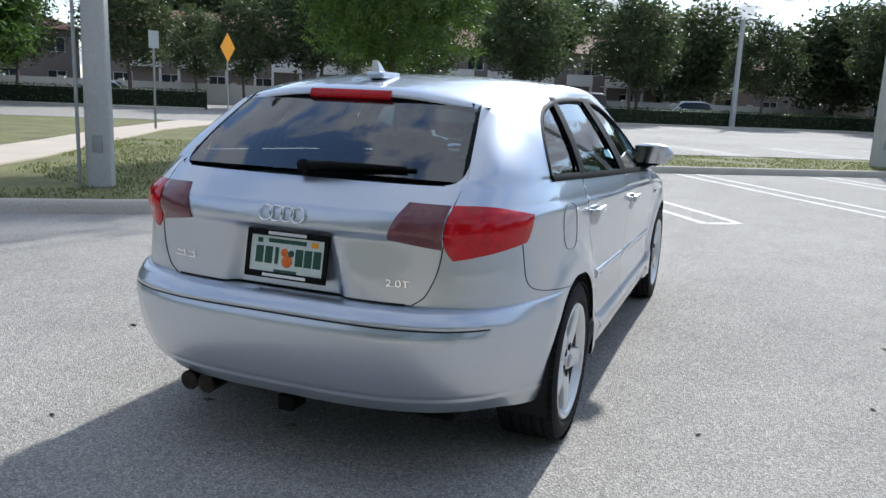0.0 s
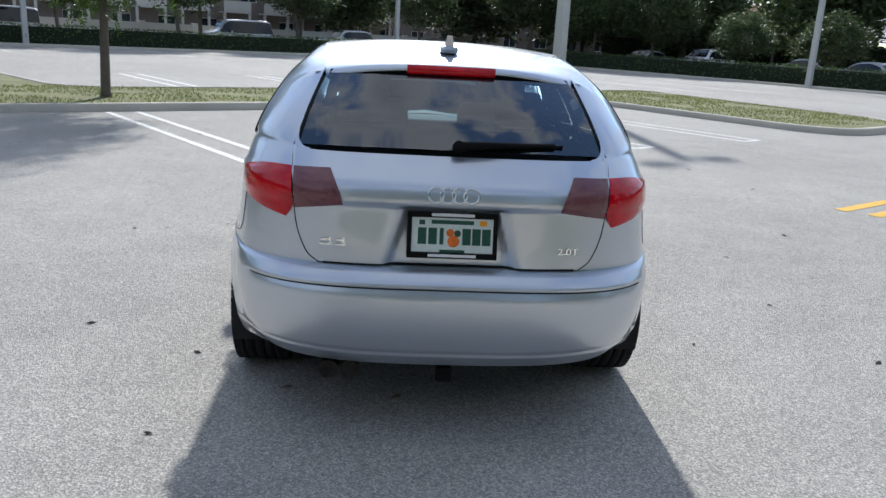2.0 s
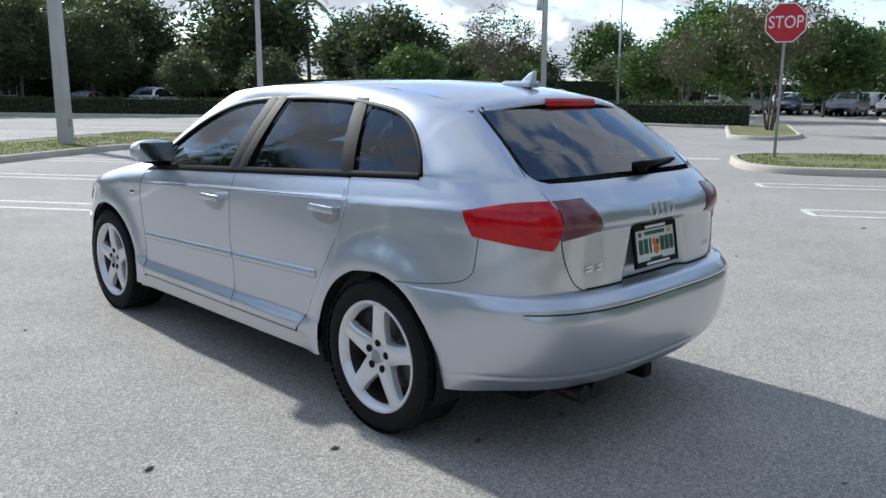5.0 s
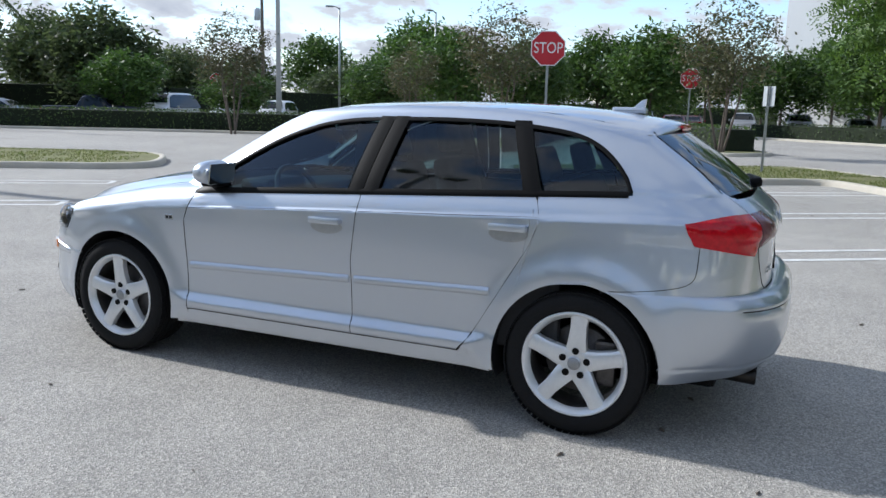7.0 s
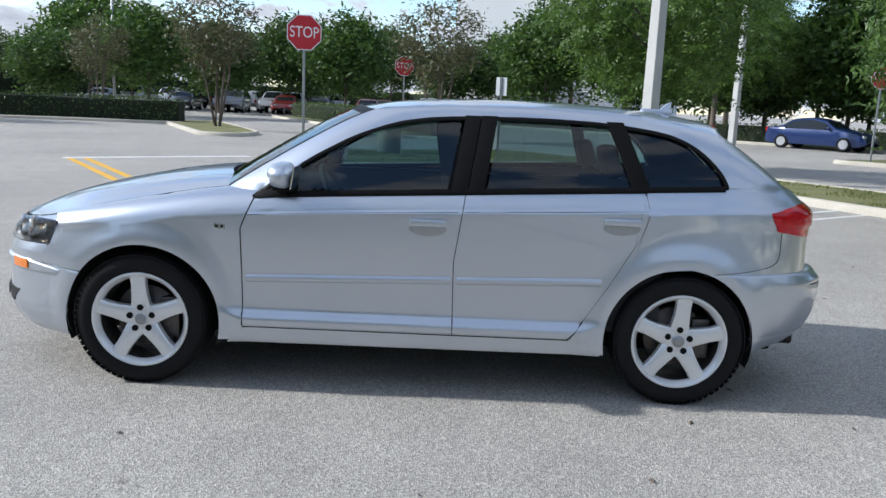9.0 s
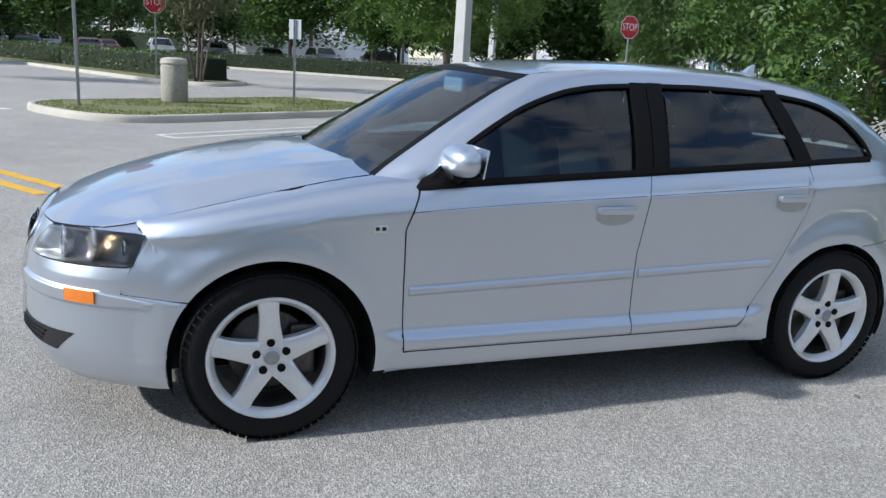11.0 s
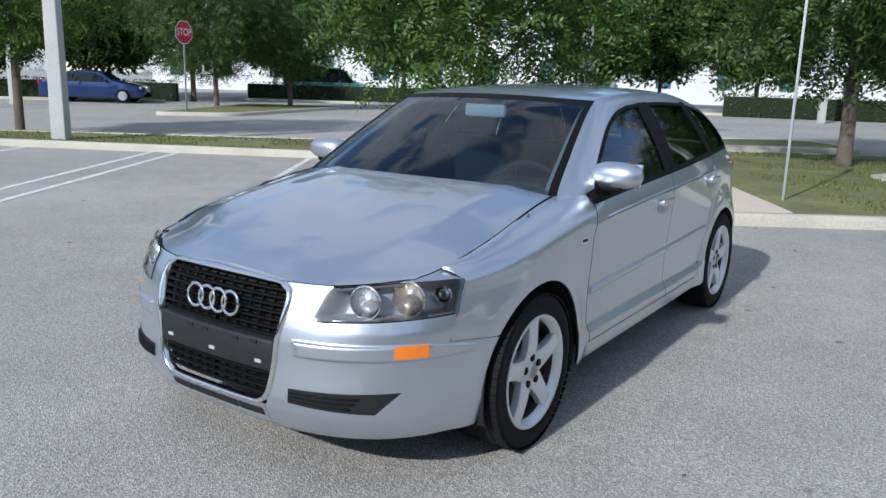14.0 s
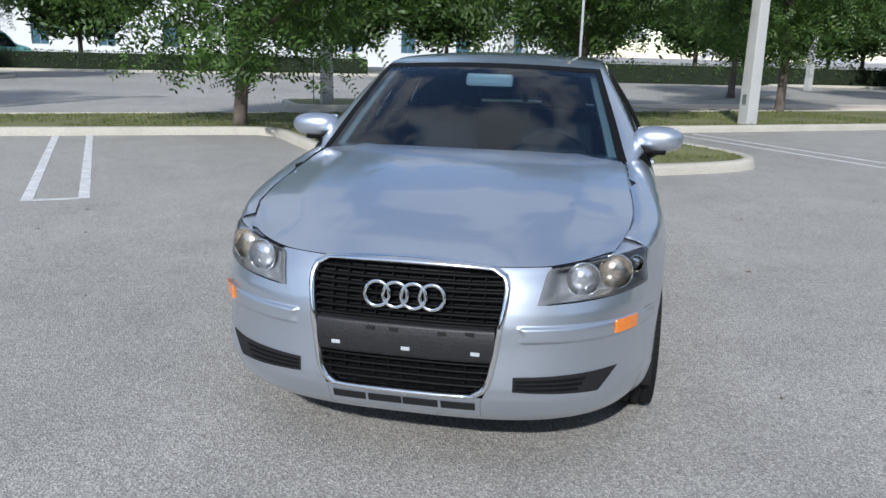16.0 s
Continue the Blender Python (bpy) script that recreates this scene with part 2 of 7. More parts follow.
def rounded(points, steps=5):
    """A closed outline from (x, y, corner radius)."""
    out, n = [], len(points)
    for i, (x, y, r) in enumerate(points):
        p, a, b = Vector((x, y)), Vector(points[i - 1][:2]), Vector(points[(i + 1) % n][:2])
        if r <= 0:
            out.append(p)
            continue
        da, db = (a - p), (b - p)
        r2 = min(r, 0.48 * da.length, 0.48 * db.length)
        s, e = p + da.normalized() * r2, p + db.normalized() * r2
        for k in range(steps + 1):
            t = k / steps
            out.append((1 - t) ** 2 * s + 2 * t * (1 - t) * p + t * t * e)
    return out


def inset(outline, d):
    n, out = len(outline), []
    for i, p in enumerate(outline):
        a, b = outline[i - 1], outline[(i + 1) % n]
        e1, e2 = (p - a).normalized(), (b - p).normalized()
        n1, n2 = Vector((-e1.y, e1.x)), Vector((-e2.y, e2.x))
        k = (n1 + n2)
        k = k / max(0.35, (1 + n1.dot(n2)))
        out.append(p + d * k)
    return out


def text_mesh(words, size, depth=0.002):
    cu = bpy.data.curves.new("lettering", "FONT")
    cu.body, cu.size, cu.extrude, cu.align_x, cu.align_y = words, size, depth, "CENTER", "CENTER"
    ob = bpy.data.objects.new("lettering", cu)
    scene.collection.objects.link(ob)
    me = bpy.data.meshes.new_from_object(ob.evaluated_get(bpy.context.evaluated_depsgraph_get()))
    bpy.data.objects.remove(ob)
    return me


# ---- ground ----
S = 1500
ground = tagged(new("ground", mesh_of("ground", [(-S, -S, 0), (S, -S, 0), (S, S, 0), (-S, S, 0)], [(0, 1, 2, 3)], ASPHALT)),
                "pale weathered asphalt of a wide parking lot", "ground", kind="structure")

KERB_H = 0.13


def island(name, points, label):
    """A raised island: a rounded kerb all round and grass inside; points run anticlockwise in the lot's own axes."""
    o = rounded(points)
    rings = [(0.0, 0.0), (0.012, 0.075), (0.03, KERB_H - 0.012), (0.055, KERB_H), (0.15, KERB_H), (0.16, KERB_H - 0.02)]
    verts, n = [], len(o)
    for d, z in rings:
        verts += [(p.x, p.y, z) for p in inset(o, d)]
    faces = [(r * n + i, r * n + (i + 1) % n, (r + 1) * n + (i + 1) % n, (r + 1) * n + i) for r in range(len(rings) - 1) for i in range(n)]
    kerb = new(name + "_kerb", mesh_of("kerb", verts, faces, CONCRETE, True))
    kerb.matrix_basis = LOT
    tagged(kerb, "pale poured concrete kerb round a grass island", "kerb", kind="structure")
    bm = bmesh.new()
    bm.faces.new([bm.verts.new((p.x, p.y, KERB_H - 0.02)) for p in inset(o, 0.155)])
    bm.normal_update()
    bmesh.ops.triangulate(bm, faces=bm.faces[:])
    lawn = part(name + "_lawn", bm, GRASS, None)
    lawn.matrix_basis = LOT
    tagged(lawn, label, "grass", kind="structure")
    return inset(o, 0.16)


def inside(p, poly):
    x, y, hit = p[0], p[1], False
    for a, b in zip(poly, poly[1:] + poly[:1]):
        if (a.y > y) != (b.y > y) and x < (b.x - a.x) * (y - a.y) / (b.y - a.y) + a.x:
            hit = not hit
    return hit


def band(name, left, right, z, material, label, category):
    """A strip of paving between two edges, with a skirt down into the ground."""
    n = len(left)
    verts = [(*p, z) for p in left] + [(*p, z) for p in right] + [(*p, z - 0.12) for p in left] + [(*p, z - 0.12) for p in right]
    faces = [(i, n + i, n + i + 1, i + 1) for i in range(n - 1)]
    faces += [(2 * n + i, i, i + 1, 2 * n + i + 1) for i in range(n - 1)] + [(n + i, 3 * n + i, 3 * n + i + 1, n + i + 1) for i in range(n - 1)]
    faces += [(0, 2 * n, 3 * n, n), (n - 1, 2 * n - 1, 4 * n - 1, 3 * n - 1)]
    ob = new(name, mesh_of(name, verts, faces, material))
    ob.matrix_basis = LOT
    return tagged(ob, label, category, kind="structure")


FRONT = [(-30, 4.15, 0), (-1.6, 4.15, 1.1), (-1.65, 9.9, 0.5), (12.9, 9.8, 0.6), (12.65, 3.45, 1.4), (17.4, 3.75, 2.4),
         (19.2, 13.5, 1.0), (1.0, 13.7, 1.0), (0.2, 21.5, 1.5), (-2.0, 24.5, 1.0), (-30, 24.5, 0)]
BACK = [(14.5, -12.6, 1.0), (14.3, -4.15, 1.8), (10.2, -4.0, 1.5), (10.2, -10.4, 0.6), (-0.5, -9.15, 0.6), (-0.65, -3.75, 1.2),
        (-6.35, -3.65, 1.3), (-6.5, -8.3, 0.8), (-26, -7.4, 0), (-26, -11.5, 0), (3, -12.6, 0)]
LAWNS = [island("island_front", FRONT, "short patchy grass on a parking island"),
         island("island_back", BACK, "short patchy grass on a parking island"),
         island("island_far", [(33, -7.0, 0.5), (33, -9.8, 0.5), (23, -8.0, 1.0), (21.4, -6.7, 0.8), (22.2, -5.5, 0.8)][::-1], "thin grass on a small island"),
         island("island_lane", [(-2.0, -14.3, 0.7), (-9.5, -13.6, 0.8), (-9.5, -16.6, 0.8), (-2.2, -17.0, 0.7)], "thin grass on a small island"),
         island("island_road", [(10.4, -22.2, 0.8), (7.6, -22.8, 0.8), (5.0, -32.5, 0.8), (9.5, -32.5, 0.8)], "thin grass on a small island"),
         island("island_stop", [(45, -17.2, 0), (22.5, -13.4, 0.9), (20.3, -14.2, 0.9), (21.5, -16.8, 0.9), (45, -20.8, 0)], "thin grass on a small island")]
band("pavement_front", [(-7.3, 4.35), (-6.7, 7), (-6.1, 9.5), (-5.6, 13), (-5.2, 18), (-4.1, 24.4)],
     [(-5.6, 4.35), (-5.1, 6.5), (-4.66, 8.85), (-4.35, 13), (-3.9, 18), (-2.3, 24.2)], KERB_H + 0.004, WALK, "warm beige concrete sidewalk crossing the grass", "sidewalk")
band("pavement_back", [(-1.7, -3.9), (-1.9, -7), (-2.5, -10), (-3.2, -12.2)], [(-3.4, -3.9), (-3.55, -7), (-4.0, -10), (-4.7, -11.8)],
     KERB_H + 0.004, WALK, "warm beige concrete sidewalk crossing the grass", "sidewalk")
band("pavement_road", [(-30, -12.6), (-15, -13.6), (-12, -13.8)], [(-30, -14.4), (-15, -15.4), (-12, -15.4)], 0.05, WALK, "pale concrete strip beside the back lane", "sidewalk")


def stripe(name, u0, v0, u1, v1, wide, material, label):
    d = Vector((u1 - u0, v1 - v0)).normalized()
    k = Vector((-d.y, d.x)) * wide / 2
    n = max(2, int(math.hypot(u1 - u0, v1 - v0) / 0.12))
    verts, rnd = [], random.Random(hash((round(u0, 1), round(v0, 1))) & 0xFFFF)
    for i in range(n + 1):
        p = Vector((u0, v0)).lerp(Vector((u1, v1)), i / n)
        w = 1 + rnd.uniform(-0.06, 0.06)
        verts += [(p.x + k.x * w, p.y + k.y * w, 0.004), (p.x - k.x * w, p.y - k.y * w, 0.004)]
    ob = new(name, mesh_of(name, verts, [(2 * i, 2 * i + 1, 2 * i + 3, 2 * i + 2) for i in range(n)], material))
    ob.matrix_basis = LOT
    return tagged(ob, label, "road marking", kind="structure")


for k in range(4):     # stalls ahead of the car
    u = 0.78 + 2.95 * k
    for du in (0.0, 0.47):
        stripe("stall_line", u + du, 3.7, u + du, 9.8, 0.1, LINE, "worn white parking stall line on asphalt")
    stripe("stall_line", u + 0.05, 3.72, u + 0.42, 3.72, 0.1, LINE, "worn white parking stall line on asphalt")
for k in range(3):     # stalls behind it
    u = 2.30 + 2.95 * k
    for du in (0.0, 0.48):
        stripe("stall_line", u + du, -3.88, u + du, -9.3 - 0.1 * (u + du), 0.1, LINE, "worn white parking stall line on asphalt")
    stripe("stall_line", u + 0.05, -3.90, u + 0.43, -3.90, 0.1, LINE, "worn white parking stall line on asphalt")
for k in range(9):     # far row along the front hedge
    u = -1 + 3.9 * k
    for du in (0.0, 0.5):
        stripe("stall_line", u + du, 33.5, u + du, 41, 0.12, LINE, "worn white parking stall line on asphalt")
        if k < 8:
            stripe("stall_line", u + 1 + du, 13.8, u + 1 + du, 20.0, 0.12, LINE, "worn white parking stall line on asphalt")
for u in (-7.9, -8.38):     # a stall beyond the back island
    stripe("stall_line", u, -3.4, u, -8.0, 0.1, LINE, "worn white parking stall line on asphalt")
stripe("centre_line", 5.0, -0.2, 13.2, -0.2, 0.13, YELLOW, "double yellow centre line on asphalt")
stripe("centre_line", 5.05, -0.5, 13.2, -0.5, 0.13, YELLOW, "double yellow centre line on asphalt")
stripe("stop_line", 13.35, -0.1, 13.6, -4.05, 0.3, LINE, "white stop line on asphalt")


# ---- grass blades on the islands ----
def blades(name, lawn, count, lo, hi, skip):
    rnd = np.random.default_rng(7)
    us, vs = rnd.uniform(lo[0], hi[0], count), rnd.uniform(lo[1], hi[1], count)
    verts, faces = [], []
    for u, v in zip(us, vs):
        if not inside((u, v), lawn) or any(a <= u <= b and c <= v <= d for a, b, c, d in skip):
            continue
        if noise.noise((u * 0.8, v * 0.8, 3)) < -0.22:
            continue
        a, h, w = rnd.uniform(0, 6.28), rnd.uniform(0.02, 0.055), rnd.uniform(0.006, 0.014)
        lx, ly = rnd.normal(0, 0.02, 2)
        i = len(verts)
        verts += [(u + w * math.cos(a), v + w * math.sin(a), KERB_H - 0.022), (u - w * math.cos(a), v - w * math.sin(a), KERB_H - 0.022), (u + lx, v + ly, KERB_H - 0.02 + h)]
        faces.append((i, i + 1, i + 2))
    ob = new(name, mesh_of(name, verts, faces, BLADE))
    ob.matrix_basis = LOT
    return tagged(ob, "short uneven grass blades", "grass", kind="stuff")


blades("grass_blades", LAWNS[0], 60000, (-9, 4.2), (19, 14), [(-7.4, -4.5, 4, 14)])
blades("grass_blades", LAWNS[1], 60000, (-15, -12.6), (15, -4), [(-4.4, -2.0, -8, -4), (-5.0, -2.8, -12.6, -8)])


def litter(count):
    """Dry leaf bits and small stones strewn over the asphalt round the car."""
    rnd = np.random.default_rng(19)
    verts, faces = [], []
    for k in range(count):
        a, r = rnd.uniform(0, 6.28), rnd.uniform(1.5, 11)
        x, y, t, w = r * math.cos(a), r * math.sin(a), rnd.uniform(0, 3.1), rnd.uniform(0.006, 0.022)
        c, d = math.cos(t), math.sin(t)
        i = len(verts)
        for p, q, z in ((1.6, 0, 0.004), (0, 0.7, 0.004), (-1.6, 0, 0.005), (0, -0.7, 0.004), (0.1, 0, 0.004 + w * 0.5)):
            verts.append((x + w * (p * c - q * d), y + w * (p * d + q * c), z))
        faces += [(i + j, i + (j + 1) % 4, i + 4) for j in range(4)]
    ob = new("leaf_litter", mesh_of("leaf_litter", verts, faces, BARK))
    return tagged(ob, "scattered dry leaf bits on asphalt", "leaf litter", kind="stuff")


litter(130)


# ---- hedges ----
def hedge(path, wide, high, label, per_m=170, seed=1):
    """A clipped hedge along a path: a near-black core painted as the shade inside, and a skin of small leaves."""
    rnd = np.random.default_rng(seed)
    th = empty("hedge", LOT, label, "hedge", "clipped hedges round the lot")
    bm = bmesh.new()
    leaves_v, leaves_f = [], []
    for (u0, v0), (u1, v1) in zip(path, path[1:]):
        d = Vector((u1 - u0, v1 - v0))
        ln = d.length
        ang = math.degrees(math.atan2(d.y, d.x))
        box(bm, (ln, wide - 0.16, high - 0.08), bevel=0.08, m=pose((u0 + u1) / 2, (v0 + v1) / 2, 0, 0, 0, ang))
        d.normalize()
        k = Vector((-d.y, d.x))
        n = int(per_m * ln)
        s = rnd.uniform(0, ln, n)
        q = rnd.uniform(0, 2 * high + wide, n)
        for a, c in zip(s, q):
            if c < high:
                off, z, nx, nz = -wide / 2, c, -1, 0.15
            elif c < high + wide:
                off, z, nx, nz = c - high - wide / 2, high, 0, 1
            else:
                off, z, nx, nz = wide / 2, c - high - wide, 1, 0.15
            g = 0.07 * noise.noise((a * 0.9 + u0, off, z * 1.2)) + rnd.normal(0, 0.035)
            p = Vector((u0, v0)) + d * a + k * (off + nx * g)
            z = max(0.03, z + nz * g)
            r = rnd.uniform(0.035, 0.075)
            t1 = Vector(rnd.normal(0, 1, 3)).normalized()
            t2 = t1.cross(Vector((k.x * nx, k.y * nx, nz)) + 0.7 * Vector(rnd.normal(0, 1, 3))).normalized()
            c3 = Vector((p.x, p.y, z))
            i = len(leaves_v)
            leaves_v += [c3 - t1 * r, c3 + t2 * r * 0.55, c3 + t1 * r, c3 - t2 * r * 0.55]
            leaves_f.append((i, i + 1, i + 2, i + 3))
    part("hedge_heart", bm, HEDGE_SHADE, th)
    skin = part("hedge_leaves", mesh_of("hedge_leaves", leaves_v, leaves_f, HEDGE), None, th)
    tagged(skin, kind="stuff")
    return th


GREEN_HEDGE = "dense dark green clipped hedge behind a kerb"
hedge([(-0.5, 43), (39, 43)], 1.3, 1.05, GREEN_HEDGE, 190, 1)
hedge([(-40, 43), (-4.5, 43)], 1.3, 1.05, GREEN_HEDGE, 130, 2)
hedge([(39, 42.2), (38.6, 20), (37.2, 5), (34.2, -3), (31.5, -7.6)], 1.3, 1.05, GREEN_HEDGE, 190, 3)
hedge([(22.5, -15.8), (45, -19.2)], 1.3, 1.0, GREEN_HEDGE, 190, 4)
hedge([(14, -36), (44, -30)], 1.2, 1.0, GREEN_HEDGE, 130, 5)
hedge([(-12, -40), (12, -43)], 1.2, 1.0, GREEN_HEDGE, 130, 6)
hedge([(-48, -26), (-14, -36.5)], 1.2, 1.1, GREEN_HEDGE, 130, 7)


def kerb_run(name, path):
    """A long straight kerb before a hedge."""
    verts, faces = [], []
    prof = [(-0.09, 0), (-0.08, 0.1), (-0.05, KERB_H), (0.09, KERB_H), (0.09, 0)]
    for (u, v), k in zip(path, range(len(path))):
        a = Vector(path[min(k + 1, len(path) - 1)]) - Vector(path[max(k - 1, 0)])
        a.normalize()
        verts += [(u - a.y * p, v + a.x * p, z) for p, z in prof]
    n = len(prof)
    for k in range(len(path) - 1):
        faces += [(k * n + i, k * n + i + 1, (k + 1) * n + i + 1, (k + 1) * n + i) for i in range(n - 1)]
    ob = new(name, mesh_of("kerb", verts, faces, CONCRETE))
    ob.matrix_basis = LOT
    return tagged(ob, "long pale concrete kerb before a hedge", "kerb", kind="structure")


hedge([(62, 52), (60, 30), (57, 10), (66, -2), (92, -30)], 1.8, 2.6, "dense dark shrub belt beyond the parked cars", 90, 8)
hedge([(92, -30), (100, -62), (60, -60)], 1.8, 2.6, "dense dark shrub belt beyond the parked cars", 60, 9)


kerb_run("kerb_front", [(-0.5, 41.6), (37.6, 41.6), (37.3, 20), (35.8, 5), (32.9, -3.2), (30.5, -7.3)])
kerb_run("kerb_west", [(-40, 41.6), (-4.5, 41.6)])
kerb_run("kerb_back", [(44, -28.4), (14, -34.2)])
kerb_run("kerb_library", [(12, -40.8), (-12, -38.2), (-48, -24.4)])


# ---- trees ----
def tree_thing(name, m, label, seed, high, crown_r, clear, leaf, clumps, per, leaf_size, trunks=1, trunk_r=0.11, droop=0.0, flat=0.75, sprig=0, loose=0.17, group="trees of the lot"):
    """A tree: tapered trunk with limbs, and a crown of many small leaves in loose clumps."""
    rnd = np.random.default_rng(seed)
    th = empty(name, m, label, "tree", group)
    bm = bmesh.new()
    tips = []
    for k in range(trunks):
        a = 6.28 * k / trunks + rnd.uniform(0, 1)
        lean = 0.0 if trunks == 1 else 0.16
        foot = Vector((0.12 * math.cos(a), 0.12 * math.sin(a), 0)) * (trunks > 1)
        top = foot + Vector((lean * math.cos(a), lean * math.sin(a), 1)) * (high * 0.72) + Vector((*rnd.normal(0, 0.12, 2), 0))
        mid = foot.lerp(top, 0.5) + Vector((*rnd.normal(0, 0.07, 2), 0))
        tube(bm, [foot - Vector((0, 0, 0.05)), foot + Vector((0, 0, 0.12)), mid, top], [trunk_r * 1.35, trunk_r, trunk_r * 0.68, trunk_r * 0.2], 8)
        for j in range(9 if trunks == 1 else 5):
            f = rnd.uniform(clear / high / 0.72, 0.95)
            s = foot.lerp(mid, f * 2) if f < 0.5 else mid.lerp(top, f * 2 - 1)
            b = rnd.uniform(0, 6.28)
            out = crown_r * rnd.uniform(0.5, 0.9)
            e = s + Vector((math.cos(b) * out, math.sin(b) * out, out * rnd.uniform(0.25, 0.9)))
            h = s.lerp(e, 0.5) + Vector((0, 0, 0.12 * out))
            tube(bm, [s, h, e], [trunk_r * 0.42, trunk_r * 0.26, trunk_r * 0.07], 5)
            tips += [e, h]
    part("trunk", bm, BARK, th, smooth=True)
    mid_z, half = (clear + high) / 2, (high - clear) / 2
    cs = []
    while len(cs) < clumps:
        p = rnd.normal(0, 1, 3)
        p /= np.linalg.norm(p)
        p *= rnd.uniform(0.35, 1.0) ** 0.6
        wob = 1 + 0.28 * noise.noise(Vector(p) * 1.7 + Vector((seed, 0, 0)))
        cs.append(np.array([p[0] * crown_r * wob, p[1] * crown_r * wob, mid_z + p[2] * half * wob]))
    cs += [np.array(t) for t in tips]
    cen = np.repeat(np.array(cs), per, 0)
    n = len(cen)
    spread = loose * crown_r
    pos = cen + rnd.normal(0, 1, (n, 3)) * [spread, spread, spread * flat]
    pos[:, 2] -= droop * np.abs(rnd.normal(0, 1, n))
    keep = pos[:, 2] > 0.72 * clear
    pos = pos[keep]
    n = len(pos)
    t1 = rnd.normal(0, 1, (n, 3))
    t1[:, 2] = t1[:, 2] * 0.6 - (0.5 if droop else 0.1)
    if sprig:           # each sprig hangs outwards, with leaflets in pairs along it
        t1[:, :2] += 1.1 * pos[:, :2] / (np.linalg.norm(pos[:, :2], axis=1)[:, None] + 0.3)
    t1 /= np.linalg.norm(t1, axis=1)[:, None]
    t2 = np.cross(t1, rnd.normal(0, 1, (n, 3)) + [0, 0, 1.0])
    t2 /= np.linalg.norm(t2, axis=1)[:, None] + 1e-9
    size = rnd.uniform(0.6, 1.35, n)[:, None] * leaf_size
    if sprig:
        stalk, wide, big = t1, t2, size
        t3 = np.cross(t1, t2)
        pos = np.concatenate([pos + stalk * big * (1.5 * j - sprig * 0.5) + [0, 0, -0.05] * big * j * j for j in range(sprig) for _ in (0, 1)])
        t1 = np.concatenate([stalk * 0.55 + wide * e + t3 * rnd.normal(0, 0.3, (n, 1)) for j in range(sprig) for e in (-1, 1)])
        t1 /= np.linalg.norm(t1, axis=1)[:, None]
        size = np.concatenate([big * (1.15 - 0.08 * j) for j in range(sprig) for _ in (0, 1)])
        pos = pos + t1 * size * 0.9
        t2 = np.tile(stalk, (2 * sprig, 1)) + np.tile(t3, (2 * sprig, 1)) * 0.35
        t2 -= t1 * (t1 * t2).sum(1)[:, None]
        t2 /= np.linalg.norm(t2, axis=1)[:, None] + 1e-9
        n = len(pos)
    verts = np.stack([pos - t1 * size, pos + t2 * size * 0.4, pos + t1 * size, pos - t2 * size * 0.4], 1).reshape(-1, 3)
    faces = np.arange(4 * n).reshape(-1, 4)
    part("crown", mesh_of("crown", verts.tolist(), faces.tolist(), leaf), None, th)
    return th


def place(tree, spots, rnd, size=0.15):
    for u, v, *tall in spots:
        k = 1 + rnd.uniform(-size, size)
        up = tall[0] if tall else k * rnd.uniform(0.92, 1.1)
        if tall:
            k = 0.3 + 0.75 * up
        copy_thing(tree, lot(u, v, 0, rnd.uniform(0, 360)) @ Matrix.Diagonal((k, k, up, 1)))


rt = random.Random(11)
NEAR = "leafy green shade tree with drooping branches on a grass island"
tree_thing("shade_tree", lot(-0.1, -9.9, 0.1), "leafy green shade tree whose branches hang low over a grass island", 3, 6.2, 2.6, 0.95, LEAF_GREEN, 200, 26, 0.055, 1, 0.12, 0.45, 0.9, sprig=5, loose=0.12)
shade_tree = tree_thing("shade_tree", lot(-6.8, -9.6, 0.05), NEAR, 4, 7.6, 3.0, 1.7, LEAF_GREEN, 200, 28, 0.06, 1, 0.14, 0.3, sprig=5, loose=0.12)
for u, v, r, k in ((-14.5, -11.8, 50, 0.9), (9.9, -28.6, 20, 0.8), (7.4, -31.5, 250, 0.85), (13.5, -37, 90, 1.05), (-20, -19.5, 200, 1.0), (-27, -15.8, 300, 0.95)):
    copy_thing(shade_tree, lot(u, v, 0.05, r) @ Matrix.Scale(k, 4))
feather_tree = tree_thing("feathery_tree", lot(9.8, -13.0, 0.0), "light green feathery tree on a grass island", 5, 7.0, 2.6, 1.9, LEAF_LIGHT, 160, 26, 0.055, 1, 0.11, 0.3, sprig=5, loose=0.12)
copy_thing(feather_tree, lot(-10.2, 9.6, 0.1, 80) @ Matrix.Scale(0.85, 4))
copy_thing(feather_tree, lot(1.18, 11.3, 0.1, 200) @ Matrix.Diagonal((0.8, 0.8, 0.92, 1)))
copy_thing(feather_tree, lot(23, -33, 0, 10) @ Matrix.Scale(1.5, 4))
myrtle = tree_thing("crape_myrtle", lot(27.0, -7.7, 0.1), "slender multi-trunk tree with sparse reddish foliage", 8, 5.6, 1.6, 2.0, LEAF_DRY, 80, 36, 0.085, 4, 0.05)
place(myrtle, [(21.8, -14.6), (34.2, 3.5), (40.5, -6)], rt)
oak = tree_thing("oak_tree", lot(8, 45.5), "dense dark green street tree behind the hedge", 13, 7.6, 2.6, 2.1, LEAF_DARK, 150, 60, 0.14, 1, 0.12, loose=0.14)
